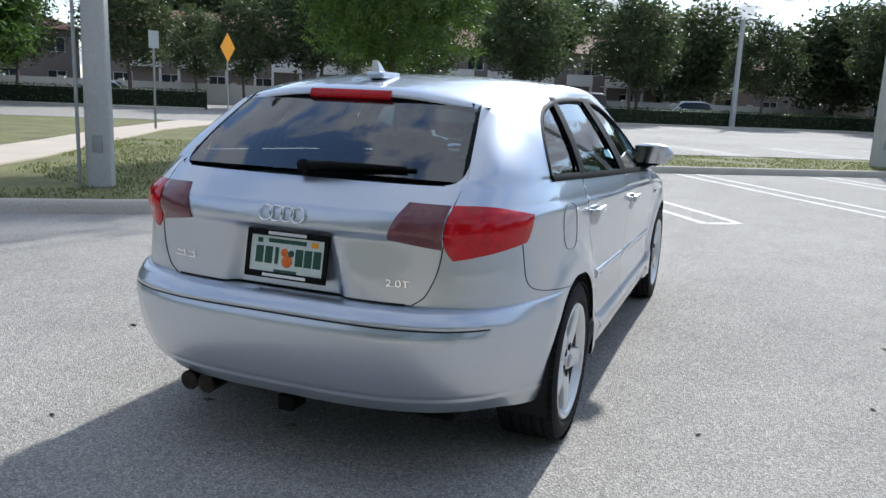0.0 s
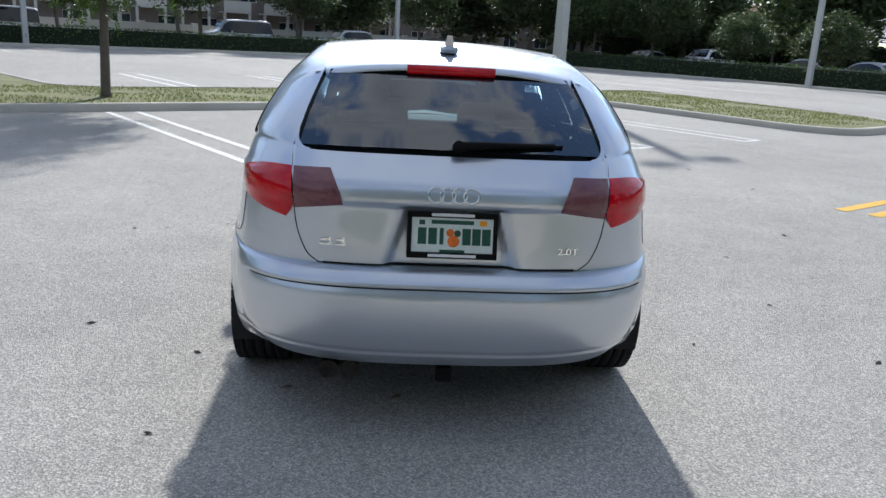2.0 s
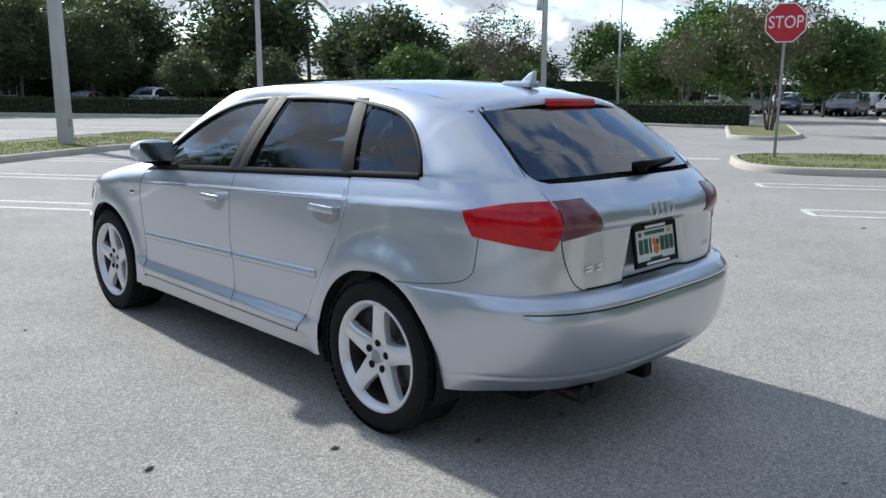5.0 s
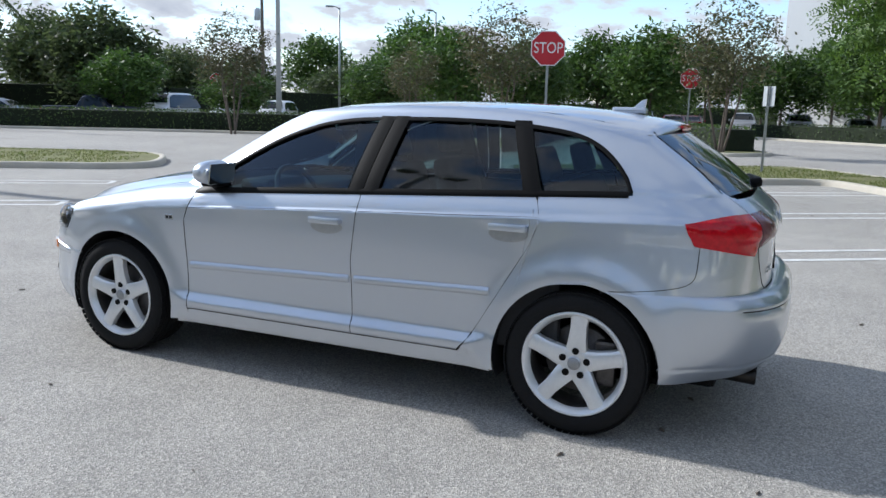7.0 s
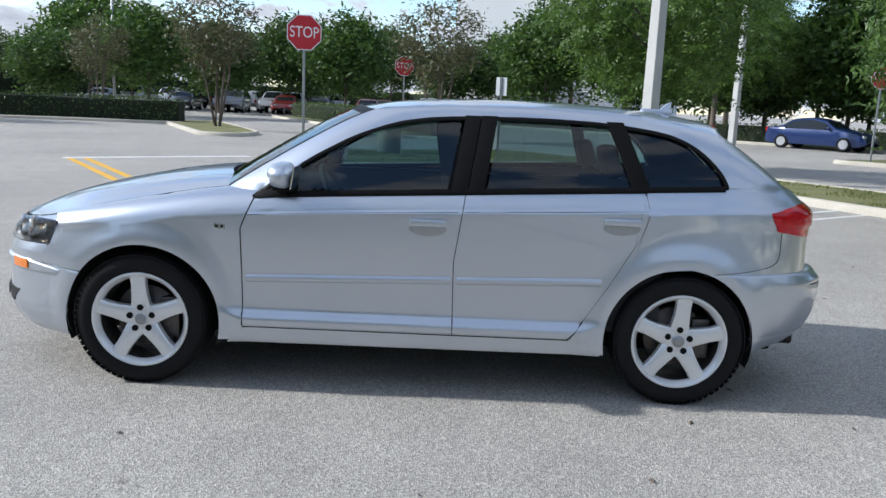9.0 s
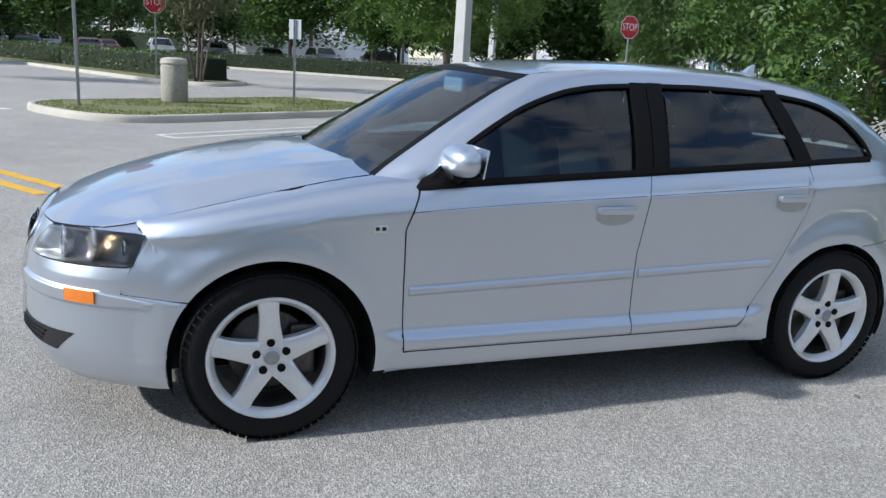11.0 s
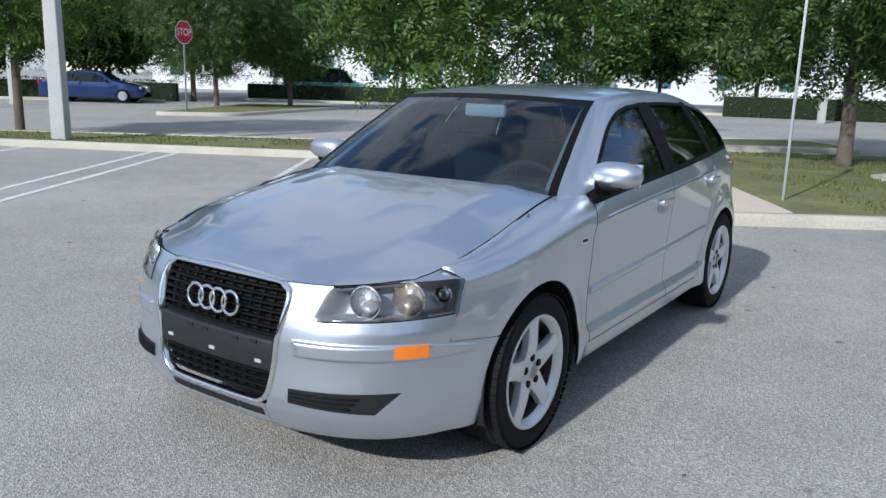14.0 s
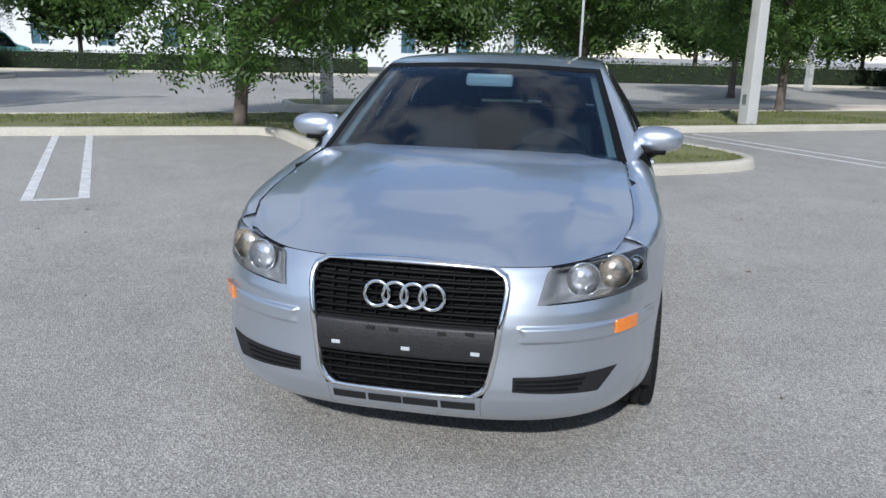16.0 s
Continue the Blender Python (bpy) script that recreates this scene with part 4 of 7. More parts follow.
def parked(kind, m, paint, label, group="parked vehicles"):
    th = empty("parked_" + ("car" if kind in ("saloon", "suv") else kind), m, label, "car" if kind in ("saloon", "suv") else kind, group)
    keys, ln = KINDS[kind]
    belt = 0.93 if kind == "saloon" else 1.08
    w = 0.9 if kind in ("saloon", "suv") else 0.98
    n = 34
    verts, faces, glass_v, glass_f = [], [], [], []
    for i in range(n + 1):
        f = i / n
        y, top = (f - 0.5) * ln, curve(keys, f)
        e = min(1.0, (min(f, 1 - f) / 0.06)) ** 0.5
        wide = w * (0.82 + 0.18 * e)
        b = min(belt, top)
        roof_w = wide * (1 - 0.28 * max(0, top - belt) / 0.6 if top > belt else 0.96)
        zb = 0.24 + 0.12 * (1 - e)
        verts += [(wide * 0.94, y, zb), (wide, y, 0.55 * b), (wide * 0.985, y, b * 0.95), (roof_w, y, max(top - 0.05, b * 0.97)), (roof_w * 0.8, y, top), (0, y, top + 0.02)]
    for i in range(n):
        faces += [(6 * i + k, 6 * i + 6 + k, 6 * i + 7 + k, 6 * i + 1 + k) for k in range(5)]
    faces += [tuple(range(5, -1, -1)), tuple(6 * n + k for k in range(6))]
    m2 = len(verts)
    verts += [(-x, y, z) for x, y, z in verts]
    faces += [tuple(m2 + k for k in reversed(f)) for f in faces[:]]
    body = part("body", mesh_of("body", verts, faces, paint, True), None, th)
    for s in (-1, 1):       # side glass and end glass as panes just proud of the skin
        gv, gf = [], []
        for i in range(n + 1):
            f = i / n
            y, top = (f - 0.5) * ln, curve(keys, f)
            if top < belt + 0.16:
                continue
            rw = w * (1 - 0.28 * max(0, top - belt) / 0.6)
            k = min(1, (top - 0.09 - belt) / 0.2)
            gv += [(s * (w * 0.985 + 0.012), y, belt + 0.02), (s * (rw + 0.022), y, max(top - 0.1, belt + 0.03))]
        gf = [(2 * i, 2 * i + 2, 2 * i + 3, 2 * i + 1) for i in range(len(gv) // 2 - 1)]
        part("side_glass", mesh_of("side_glass", gv, gf, TINT, True), None, th)
    for name, lo, hi in (("windscreen", 0.55, 0.80), ("rear_glass", 0.02, 0.34)):
        gv = []
        for i in range(9):
            f = lo + (hi - lo) * i / 8
            top = curve(keys, f)
            if belt + 0.06 < top < max(z for _, z in keys) - 0.1:
                rw = w * 0.8 * (1 - 0.28 * max(0, top - belt) / 0.6)
                gv += [(-rw, (f - 0.5) * ln, top + 0.03), (rw, (f - 0.5) * ln, top + 0.03)]
        if len(gv) > 3:
            part(name, mesh_of(name, gv, [(2 * i, 2 * i + 1, 2 * i + 3, 2 * i + 2) for i in range(len(gv) // 2 - 1)], TINT, True), None, th)
    for x in (-1, 1):
        for f in (0.19, 0.81):
            bm = bmesh.new()
            tube(bm, [(x * (w - 0.2), 0, 0), (x * (w - 0.015), 0, 0), (x * (w + 0.012), 0, 0)], [0.33, 0.33, 0.29], 20)
            t = part("wheel", bm, RUBBER, th)
            t.location = (0, (f - 0.5) * ln, 0.33)
            bm = bmesh.new()
            tube(bm, [(x * (w - 0.05), 0, 0), (x * (w + 0.018), 0, 0), (x * (w + 0.012), 0, 0)], [0.22, 0.21, 0.03], 10)
            part("rim", bm, ALLOY, t)
        bm = bmesh.new()
        box(bm, (0.3, 0.1, 0.14), (x * w * 0.68, ln / 2 - 0.13, 0.62), 0.03)
        part("headlight", bm, LAMP_CLEAR, th)
        bm = bmesh.new()
        box(bm, (0.2, 0.1, 0.22), (x * w * 0.76, -ln / 2 + 0.06, 0.75), 0.03)
        part("tail_light", bm, LAMP_RED, th)
        bm = bmesh.new()
        box(bm, (0.14, 0.1, 0.12), (x * (w + 0.08), 0.16 * ln, belt + 0.02), 0.03)
        part("mirror", bm, paint, th)
    return th


def paint_of(name, c):
    return mat(name, c, 0.3, 0.2, var=0.04, bump=0, coat=0.8)


P_WHITE, P_BLUE, P_NAVY, P_GREY, P_DARK, P_RED, P_TEAL = (paint_of(n, c) for n, c in (
    ("white car paint", (0.78, 0.78, 0.78)), ("blue car paint", (0.01, 0.03, 0.12)), ("navy car paint", (0.02, 0.025, 0.06)), ("grey car paint", (0.33, 0.34, 0.36)),
    ("black car paint", (0.02, 0.02, 0.022)), ("dark red car paint", (0.2, 0.02, 0.02)), ("teal van wrap", (0.25, 0.62, 0.56))))
parked("saloon", lot(16.6, -32.5, 0, 96), P_BLUE, "metallic blue saloon stopped beside the hedge")
first = {k: parked(k, lot(*p), c, t) for k, p, c, t in (
    ("pickup", (46, 12.4, 0, 176), P_NAVY, "dark blue pickup truck parked beyond the hedge"),
    ("van", (50, 8.7, 0, 70), P_WHITE, "white van parked beyond the hedge"),
    ("suv", (48.5, 4.6, 0, 80), P_WHITE, "white sport utility car parked beyond the hedge"),
    ("saloon", (46, 21.5, 0, 170), P_GREY, "grey saloon parked beyond the hedge"))}
parked("van", lot(8, -47, 0, 95), P_TEAL, "teal and white wrapped van behind the hedge")
rc = random.Random(5)
far_kinds = [parked("saloon", lot(60, -16, 0, 60), P_DARK, "black saloon in a far parking row", "far parking rows"), parked("suv", lot(57, -19, 0, 60), P_GREY, "grey sport utility car in a far parking row", "far parking rows"),
             parked("saloon", lot(54, -22, 0, 60), P_RED, "dark red saloon in a far parking row", "far parking rows"), parked("suv", lot(63, -13, 0, 60), P_WHITE, "white sport utility car in a far parking row", "far parking rows")]
for k in range(22):
    copy_thing(rc.choice(far_kinds), lot(50 + 3.0 * (k % 11) - 12 * (k // 11), -27 + 2.6 * (k % 11) - 16 * (k // 11), 0, 60 + rc.choice((0, 180))))
for u, v, a in ((47, 1.8, 75), (45, 17.2, 172), (44, 28, 90), (44, 33, 92), (-12, 53, 88), (6, 53.5, 90), (22, 53.5, 90), (31, 53, 91)):
    copy_thing(rc.choice([first["suv"], first["saloon"], first["van"]]), lot(u, v, 0, a))


# ---- the silver hatchback: x to its right, y to its nose ----
def car_paint():
    m = bpy.data.materials.new("silver metallic paint")
    m.use_nodes = True
    n, l = m.node_tree.nodes, m.node_tree.links
    b = n["Principled BSDF"]
    b.inputs["Metallic"].default_value, b.inputs["Roughness"].default_value = 0.93, 0.42
    b.inputs["Coat Weight"].default_value, b.inputs["Coat Roughness"].default_value = 1.0, 0.03
    b.inputs["Coat IOR"].default_value = 1.75
    co, flake, dust = n.new("ShaderNodeTexCoord"), n.new("ShaderNodeTexNoise"), n.new("ShaderNodeTexNoise")
    flake.inputs["Scale"].default_value, dust.inputs["Scale"].default_value = 900, 2.2
    dust.inputs["Detail"].default_value = 6
    for t in (flake, dust):
        l.new(co.outputs["Object"], t.inputs["Vector"])
    mix = n.new("ShaderNodeMixRGB")
    mix.inputs[1].default_value, mix.inputs[2].default_value = (0.475, 0.517, 0.588, 1), (0.62, 0.663, 0.733, 1)
    l.new(flake.outputs[0], mix.inputs[0])
    l.new(mix.outputs[0], b.inputs["Base Color"])
    r = n.new("ShaderNodeMapRange")
    r.inputs[3].default_value, r.inputs[4].default_value = 0.36, 0.42
    l.new(dust.outputs[0], r.inputs[0])
    l.new(r.outputs[0], b.inputs["Roughness"])
    return m


def glass_mat(name, tint, ior=1.5, rough=0.0):
    """A thin tinted pane: clear through, with a glossy skin."""
    m = bpy.data.materials.new(name)
    m.use_nodes = True
    n, l = m.node_tree.nodes, m.node_tree.links
    n.remove(n["Principled BSDF"])
    tr, gl, fr, mix = n.new("ShaderNodeBsdfTransparent"), n.new("ShaderNodeBsdfGlossy"), n.new("ShaderNodeFresnel"), n.new("ShaderNodeMixShader")
    tr.inputs[0].default_value = (*tint, 1)
    gl.inputs["Roughness"].default_value = rough
    gl.inputs["Color"].default_value = (0.95, 0.97, 1.0, 1)
    fr.inputs[0].default_value = ior
    l.new(fr.outputs[0], mix.inputs[0])
    l.new(tr.outputs[0], mix.inputs[1])
    l.new(gl.outputs[0], mix.inputs[2])
    l.new(mix.outputs[0], n["Material Output"].inputs[0])
    return m


PAINT = car_paint()
REAR_GLASS = glass_mat("heated back glass", (0.46, 0.57, 0.57), 2.1)
GLASS = glass_mat("tinted side glass", (0.36, 0.50, 0.51), 1.6)
SCREEN = glass_mat("windscreen glass", (0.42, 0.55, 0.63), 1.65)
LENS = glass_mat("clear lens", (0.93, 0.94, 0.95), 1.45)
# near-black: on seams and folded rims the gap's shade is in the colour
GAP = mat("shut line shadow gap", (0.006, 0.006, 0.007), 0.8, var=0.1, bump=0)
TRIM = mat("matt black trim", (0.006, 0.006, 0.006), 0.5, spec=0.10, var=0.15, fine=150, bump=0.05)
CHROME = mat("chrome", (0.78, 0.79, 0.80), 0.12, 1.0, var=0.04, bump=0)
RED_LENS = mat("red tail lens", (0.52, 0.003, 0.012), 0.12, coat=0.5, spec=0.2, var=0.3, scale=14, fine=60, bump=0.15)
SMOKE_LENS = mat("smoked reversing lens", (0.17, 0.06, 0.07), 0.2, coat=0.4, spec=0.35, var=0.2, scale=14, fine=60, bump=0.12)
AMBER = mat("amber lens", (0.85, 0.22, 0.006), 0.15, coat=1.0, var=0.12, fine=80, bump=0.1)
LAMP_DARK = mat("lamp housing", (0.34, 0.345, 0.35), 0.35, 0.5, var=0.15, bump=0)
# bowl of the lit lamp: the bulb's warm glow is tinted into the silver
BOWL = mat("glow-tinted lamp bowl", (0.95, 0.82, 0.66), 0.26, 0.8, var=0.1, bump=0)
SILVERED = mat("silvered lamp bowl", (0.92, 0.92, 0.92), 0.22, 0.85, var=0.08, bump=0)
BULB = mat("lit bulb", (0.85, 0.66, 0.45), 0.3, 0.0, var=0.1, bump=0)
BULB.node_tree.nodes["Principled BSDF"].inputs["Emission Color"].default_value = (1.0, 0.72, 0.42, 1)
BULB.node_tree.nodes["Principled BSDF"].inputs["Emission Strength"].default_value = 260.0
SEAT = mat("grey seat cloth", (0.035, 0.035, 0.037), 0.9, var=0.2, scale=10, fine=150, bump=0.3)
DASH = mat("dark cabin plastic", (0.03, 0.03, 0.032), 0.7, var=0.2, fine=150, bump=0.2)
DISC = mat("brake iron", (0.12, 0.11, 0.105), 0.5, 0.8, var=0.25, scale=12, fine=80, bump=0.2)
RIM = mat("silver wheel lacquer", (0.74, 0.75, 0.76), 0.30, 0.40, var=0.06, fine=60, bump=0.02, coat=0.5)

car = empty("hatchback_car", pose(0, 0, 0), "clean silver five-door hatchback parked on pale asphalt", "car")

AXLE, HUB_Z = 1.289, 0.312
YS = 1.2                      # where the ends begin to round


def belt(y):
    return curve([(-1.46, 1.04), (-0.3, 0.985), (0.76, 0.925), (1.0, 0.905)], y)


def crease(y):
    return curve([(-1.75, 0.957), (-0.17, 0.894), (0.8, 0.84), (1.64, 0.747), (2.1, 0.70)], y)


def wing_top(y):
    return curve([(0.7, 0.975), (0.95, 0.952), (1.3, 0.89), (1.6, 0.827), (1.8, 0.783), (2.1, 0.75)], y)


LOW = [(0.18, 0.80), (0.235, 0.848), (0.285, 0.858), (0.303, 0.861), (0.315, 0.870), (0.340, 0.872), (0.395, 0.848), (0.43, 0.847), (0.52, 0.849), (0.64, 0.857), (0.75, 0.863), (0.95, 0.868)]


LOW_END = [(0.18, 0.80), (0.25, 0.838), (0.33, 0.852), (0.43, 0.853), (0.52, 0.855), (0.64, 0.859), (0.75, 0.863), (0.95, 0.868)]


def flank(y, z):
    """Half width of the straight part of the body."""
    return half_width(y, z) * (1 - (0.012 + 0.066 * min(1, max(0, (z - 0.55) / 0.5))) * max(0.0, (-y - 0.2) / 1.3) ** 1.5)


def half_width(y, z):
    c = crease(y)
    if z <= c:
        k = min(1.0, max(0.0, (abs(y) - 1.0) / 0.35))
        w = curve(LOW, z) * (1 - k) + curve(LOW_END, z) * k
        if abs(y) > 0.8:
            d = math.hypot(abs(y) - AXLE, z - HUB_Z)
            w += 0.020 * math.exp(-((d - 0.385) / 0.075) ** 2)
            if z < 0.4:
                w = min(w, 0.872)
        return w
    if y > 0.70:
        t = wing_top(y)
        h = min(1.0, max(0.0, (z - c) / (t - c)))
        return 0.868 - 0.006 * min(1.0, h * 9) * max(0.0, 1 - (y - 0.7) / 0.9) - curve([(0.9, 0.165), (1.3, 0.14), (1.6, 0.095), (1.8, 0.05)], y) * (1 - math.sqrt(max(0.0, 1 - h * h)))
    b = belt(y)
    if z <= b:
        h = (z - c) / (b - c)
        return 0.868 - 0.010 * min(1, h * 14) - 0.026 * h ** 1.4
    h = (z - b) / 0.40
    x = 0.832 - 0.258 * h ** 1.25
    x *= 1 - 0.045 * max(0.0, y / 0.8) ** 2 * min(1, h * 3)
    return x


NOSE = [(0.19, 2.07), (0.25, 2.135), (0.34, 2.165), (0.5, 2.155), (0.545, 2.155), (0.60, 2.145), (0.66, 2.131), (0.72, 2.105), (0.745, 2.086), (0.78, 2.045)]
TAIL = [(0.2, -1.97), (0.235, -2.015), (0.32, -2.085), (0.335, -2.094), (0.48, -2.122), (0.60, -2.118), (0.635, -2.09), (0.66, -2.062)]
HATCH = [(0.60, -2.03), (0.70, -2.029), (0.86, -2.025), (0.885, -2.039), (0.93, -2.030), (0.98, -1.982), (1.03, -1.928), (1.06, -1.888), (1.32, -1.60)]


def skin(s, z, ends=None):
    """The body's skin on its right side. s: y along the flank; beyond YS it turns round the nose (or tail) by the angle s - YS."""
    if abs(s) <= YS:
        return Vector((flank(s, z), s, z))
    keys = ends or (NOSE if s > 0 else HATCH)
    a = min(abs(s) - YS, math.pi / 2)
    n = curve([(0.6, 3.0), (0.72, 2.6)], z) if s > 0 else curve([(0.3, 3.2), (0.5, 3.6), (0.60, 3.8), (0.85, 3.8), (0.97, 4.0)], z)
    end = abs(curve(keys, z))
    y = YS + (end - YS) * math.sin(a) ** (2 / n)
    x = flank(math.copysign(min(y, 1.75), s), z) * max(0.0, math.cos(a)) ** (2 / n)
    return Vector((x, math.copysign(y, s), z))


def s_at(z, y=None, x=None, front=True, ends=None):
    """The s at which the skin has this y, or this x."""
    lo, hi = 0.0, math.pi / 2
    sign = 1 if front else -1
    for _ in range(22):
        m = (lo + hi) / 2
        p = skin(sign * (YS + m), z, ends)
        ahead = abs(p.y) < abs(y) if y is not None else p.x > x
        lo, hi = (m, hi) if ahead else (lo, m)
    return sign * (YS + lo)


def sy(y, z, ends=None):
    return y if abs(y) <= YS else s_at(z, y=y, front=y > 0, ends=ends)


def chain(nodes):
    """A line through (t, s, z), by straight steps of t."""
    def at(t):
        for a, b in zip(nodes, nodes[1:]):
            if t <= b[0] + 1e-9:
                k = (t - a[0]) / max(1e-9, b[0] - a[0])
                return Vector((a[1] + (b[1] - a[1]) * k, a[2] + (b[2] - a[2]) * k))
        return Vector(nodes[-1][1:])
    return at


def coons(bottom, top, left, right):
    c00, c10, c01, c11 = bottom(0), bottom(1), top(0), top(1)
    return lambda u, v: (1 - v) * bottom(u) + v * top(u) + (1 - u) * left(v) + u * right(v) - ((1 - u) * (1 - v) * c00 + u * (1 - v) * c10 + (1 - u) * v * c01 + u * v * c11)


def sheet(rows, gap=0.002, fold=0.014, mirror=False, inward=None, double=False):
    """A panel from rows of points: pulled in a little at its rim, with the rim folded inwards (second material,
    near-black as the gap's shade).
    """
    nv, nu = len(rows), len(rows[0])
    pts = [[Vector(p) for p in r] for r in rows]
    if gap:
        def pull(a, b):
            d = b - a
            return a + d * min(0.4, gap / max(d.length, 1e-6))
        for r in pts:
            r[0], r[-1] = pull(r[0], r[1]), pull(r[-1], r[-2])
        for i in range(nu):
            pts[0][i], pts[-1][i] = pull(pts[0][i], pts[1][i]), pull(pts[-1][i], pts[-2][i])
    k = -1 if mirror else 1
    verts = [(k * p.x, p.y, p.z) for r in pts for p in r]
    faces = [(j * nu + i, j * nu + i + 1, (j + 1) * nu + i + 1, (j + 1) * nu + i) for j in range(nv - 1) for i in range(nu - 1)]
    if mirror:
        faces = [f[::-1] for f in faces]
    turn = 0.0
    for f in faces:          # the outside faces away from the car's long axis
        a, b, d = (Vector(verts[f[q]]) for q in (0, 1, 3))
        m = (b + d) / 2
        turn += (b - a).cross(d - a).dot(m - Vector((0, max(-1.3, min(1.3, m.y)), 0.55)))
    if turn < 0:
        faces = [f[::-1] for f in faces]
    n_main = len(faces)
    if fold:
        c = inward or Vector((0, 0, 0.6))
        ring = [i for i in range(nu)] + [j * nu + nu - 1 for j in range(1, nv)] + [(nv - 1) * nu + i for i in range(nu - 2, -1, -1)] + [j * nu for j in range(nv - 2, 0, -1)]
        rim = len(verts)
        verts += [verts[q] for q in ring]
        base = len(verts)
        for q in ring:
            j, i = divmod(q, nu)
            a = pts[min(j + 1, nv - 1)][i] - pts[max(j - 1, 0)][i]
            b = pts[j][min(i + 1, nu - 1)] - pts[j][max(i - 1, 0)]
            nrm = b.cross(a)
            nrm = nrm.normalized() if nrm.length > 1e-9 else Vector((1, 0, 0))
            if nrm.dot(pts[j][i] - Vector((0, c.y if abs(pts[j][i].y) < 1.3 else pts[j][i].y * 0.8, c.z))) < 0:
                nrm = -nrm
            p = pts[j][i] - nrm * fold
            verts.append((k * p.x, p.y, p.z))
        m = len(ring)
        for a in range(m):
            b = (a + 1) % m
            f = (rim + b, rim + a, base + a, base + b)
            faces.append(f[::-1] if mirror else f)
    me = mesh_of("panel", verts, faces, None, True)
    me.materials.append(PAINT)
    me.materials.append(GAP)
    for f in me.polygons[n_main:]:
        f.material_index = 1
        f.use_smooth = False
    return me


def panel(name, fn, nu, nv, mapper=skin, parent=None, material=None, gap=0.002, fold=0.014, both=True, label="", ease=None):
    """The panel fn(u, v) -> (s, z) laid on the skin, for the right side and mirrored for the left."""
    made = []
    rows = []
    for j in range(nv + 1):
        v = j / nv
        v = ease(v) if ease else v
        rows.append([mapper(*fn(i / nu, v)) for i in range(nu + 1)])
    for mirror in ((False, True) if both else (False,)):
        me = sheet(rows, gap, fold, mirror)
        if material:
            me.materials[0] = material
        ob = part(name, me, None, parent or car, label)
        made.append(ob)
    return made


def arc(cy, r, a0, a1):
    return lambda t: Vector((cy + r * math.cos(radians(a0 + (a1 - a0) * t)), HUB_Z + r * math.sin(radians(a0 + (a1 - a0) * t))))


def arc_s(cy, r, a0, a1, ends=None):
    f = arc(cy, r, a0, a1)
    return lambda t: Vector((sy(f(t).x, f(t).y, ends), f(t).y))


def side_point(y, z):
    return Vector((flank(y, z), y, z))


# doors, sill
belt_line = lambda y0, y1: (lambda t: Vector((y0 + (y1 - y0) * t, belt(y0 + (y1 - y0) * t) - 0.004)))
DOOR_Z = 0.305
front_doors = panel("front_door", coons(chain([(0, 0.80, DOOR_Z), (1, -0.20, DOOR_Z)]), belt_line(0.748, -0.236),
                    chain([(0, 0.80, DOOR_Z), (0.8, 0.808, 0.78), (1, 0.748, belt(0.748) - 0.004)]), chain([(0, -0.20, DOOR_Z), (0.55, -0.192, 0.66), (1, -0.236, belt(-0.236) - 0.004)])), 30, 90,
                    label="silver front door with a black window frame")
rear_doors = panel("rear_door", coons(chain([(0, -0.20, DOOR_Z), (1, -0.745, DOOR_Z)]), belt_line(-0.236, -1.075),
                   chain([(0, -0.20, DOOR_Z), (0.55, -0.192, 0.66), (1, -0.236, belt(-0.236) - 0.004)]),
                   chain([(0, -0.745, DOOR_Z), (0.1, -0.80, 0.362), (0.42, -0.93, 0.575), (0.75, -1.06, 0.80), (0.88, -1.103, 0.915), (0.95, -1.10, 0.975), (1, -1.075, belt(-1.075) - 0.004)])), 30, 90,
                   label="silver rear door with a slanted rear edge")
panel("sill", coons(chain([(0, 0.878, 0.222), (1, -0.915, 0.228)]), chain([(0, 0.84, DOOR_Z - 0.002), (1, -0.88, DOOR_Z - 0.002)]),
                    chain([(0, 0.878, 0.222), (1, 0.84, DOOR_Z - 0.002)]), chain([(0, -0.915, 0.228), (1, -0.88, DOOR_Z - 0.002)])), 40, 8, label="silver sill below the doors")

for sgn in (-1, 1):         # near-black tubes added behind the shut lines as their shade
    for seam in (chain([(0, 0.803, DOOR_Z), (0.8, 0.810, 0.78), (1, 0.75, belt(0.748) - 0.006)]), chain([(0, -0.20, DOOR_Z), (0.55, -0.192, 0.66), (1, -0.236, belt(-0.236) - 0.006)]),
                 chain([(0, 0.80, DOOR_Z), (1, -0.745, DOOR_Z)])):
        bm = bmesh.new()
        pts = [side_point(*seam(t / 40)) for t in range(41)]
        tube(bm, [Vector((sgn * (p.x - 0.0052), p.y, p.z)) for p in pts], [0.0056] * 41, 6, False)
        part("seam_rubber", bm, GAP, car)

for sgn in (-1, 1):         # shade of the shoulder crease along the doors, drawn as a thin dark line
    for y0, y1 in ((0.79, -0.205), (-0.235, -1.09)):
        bm = bmesh.new()
        pts = [side_point(y0 + (y1 - y0) * t / 30, crease(y0 + (y1 - y0) * t / 30) + 0.002) for t in range(31)]
        tube(bm, [Vector((sgn * (p.x - 0.0004), p.y, p.z)) for p in pts], [0.0014] * 31, 5, False)
        part("shoulder_groove", bm, GAP, car)

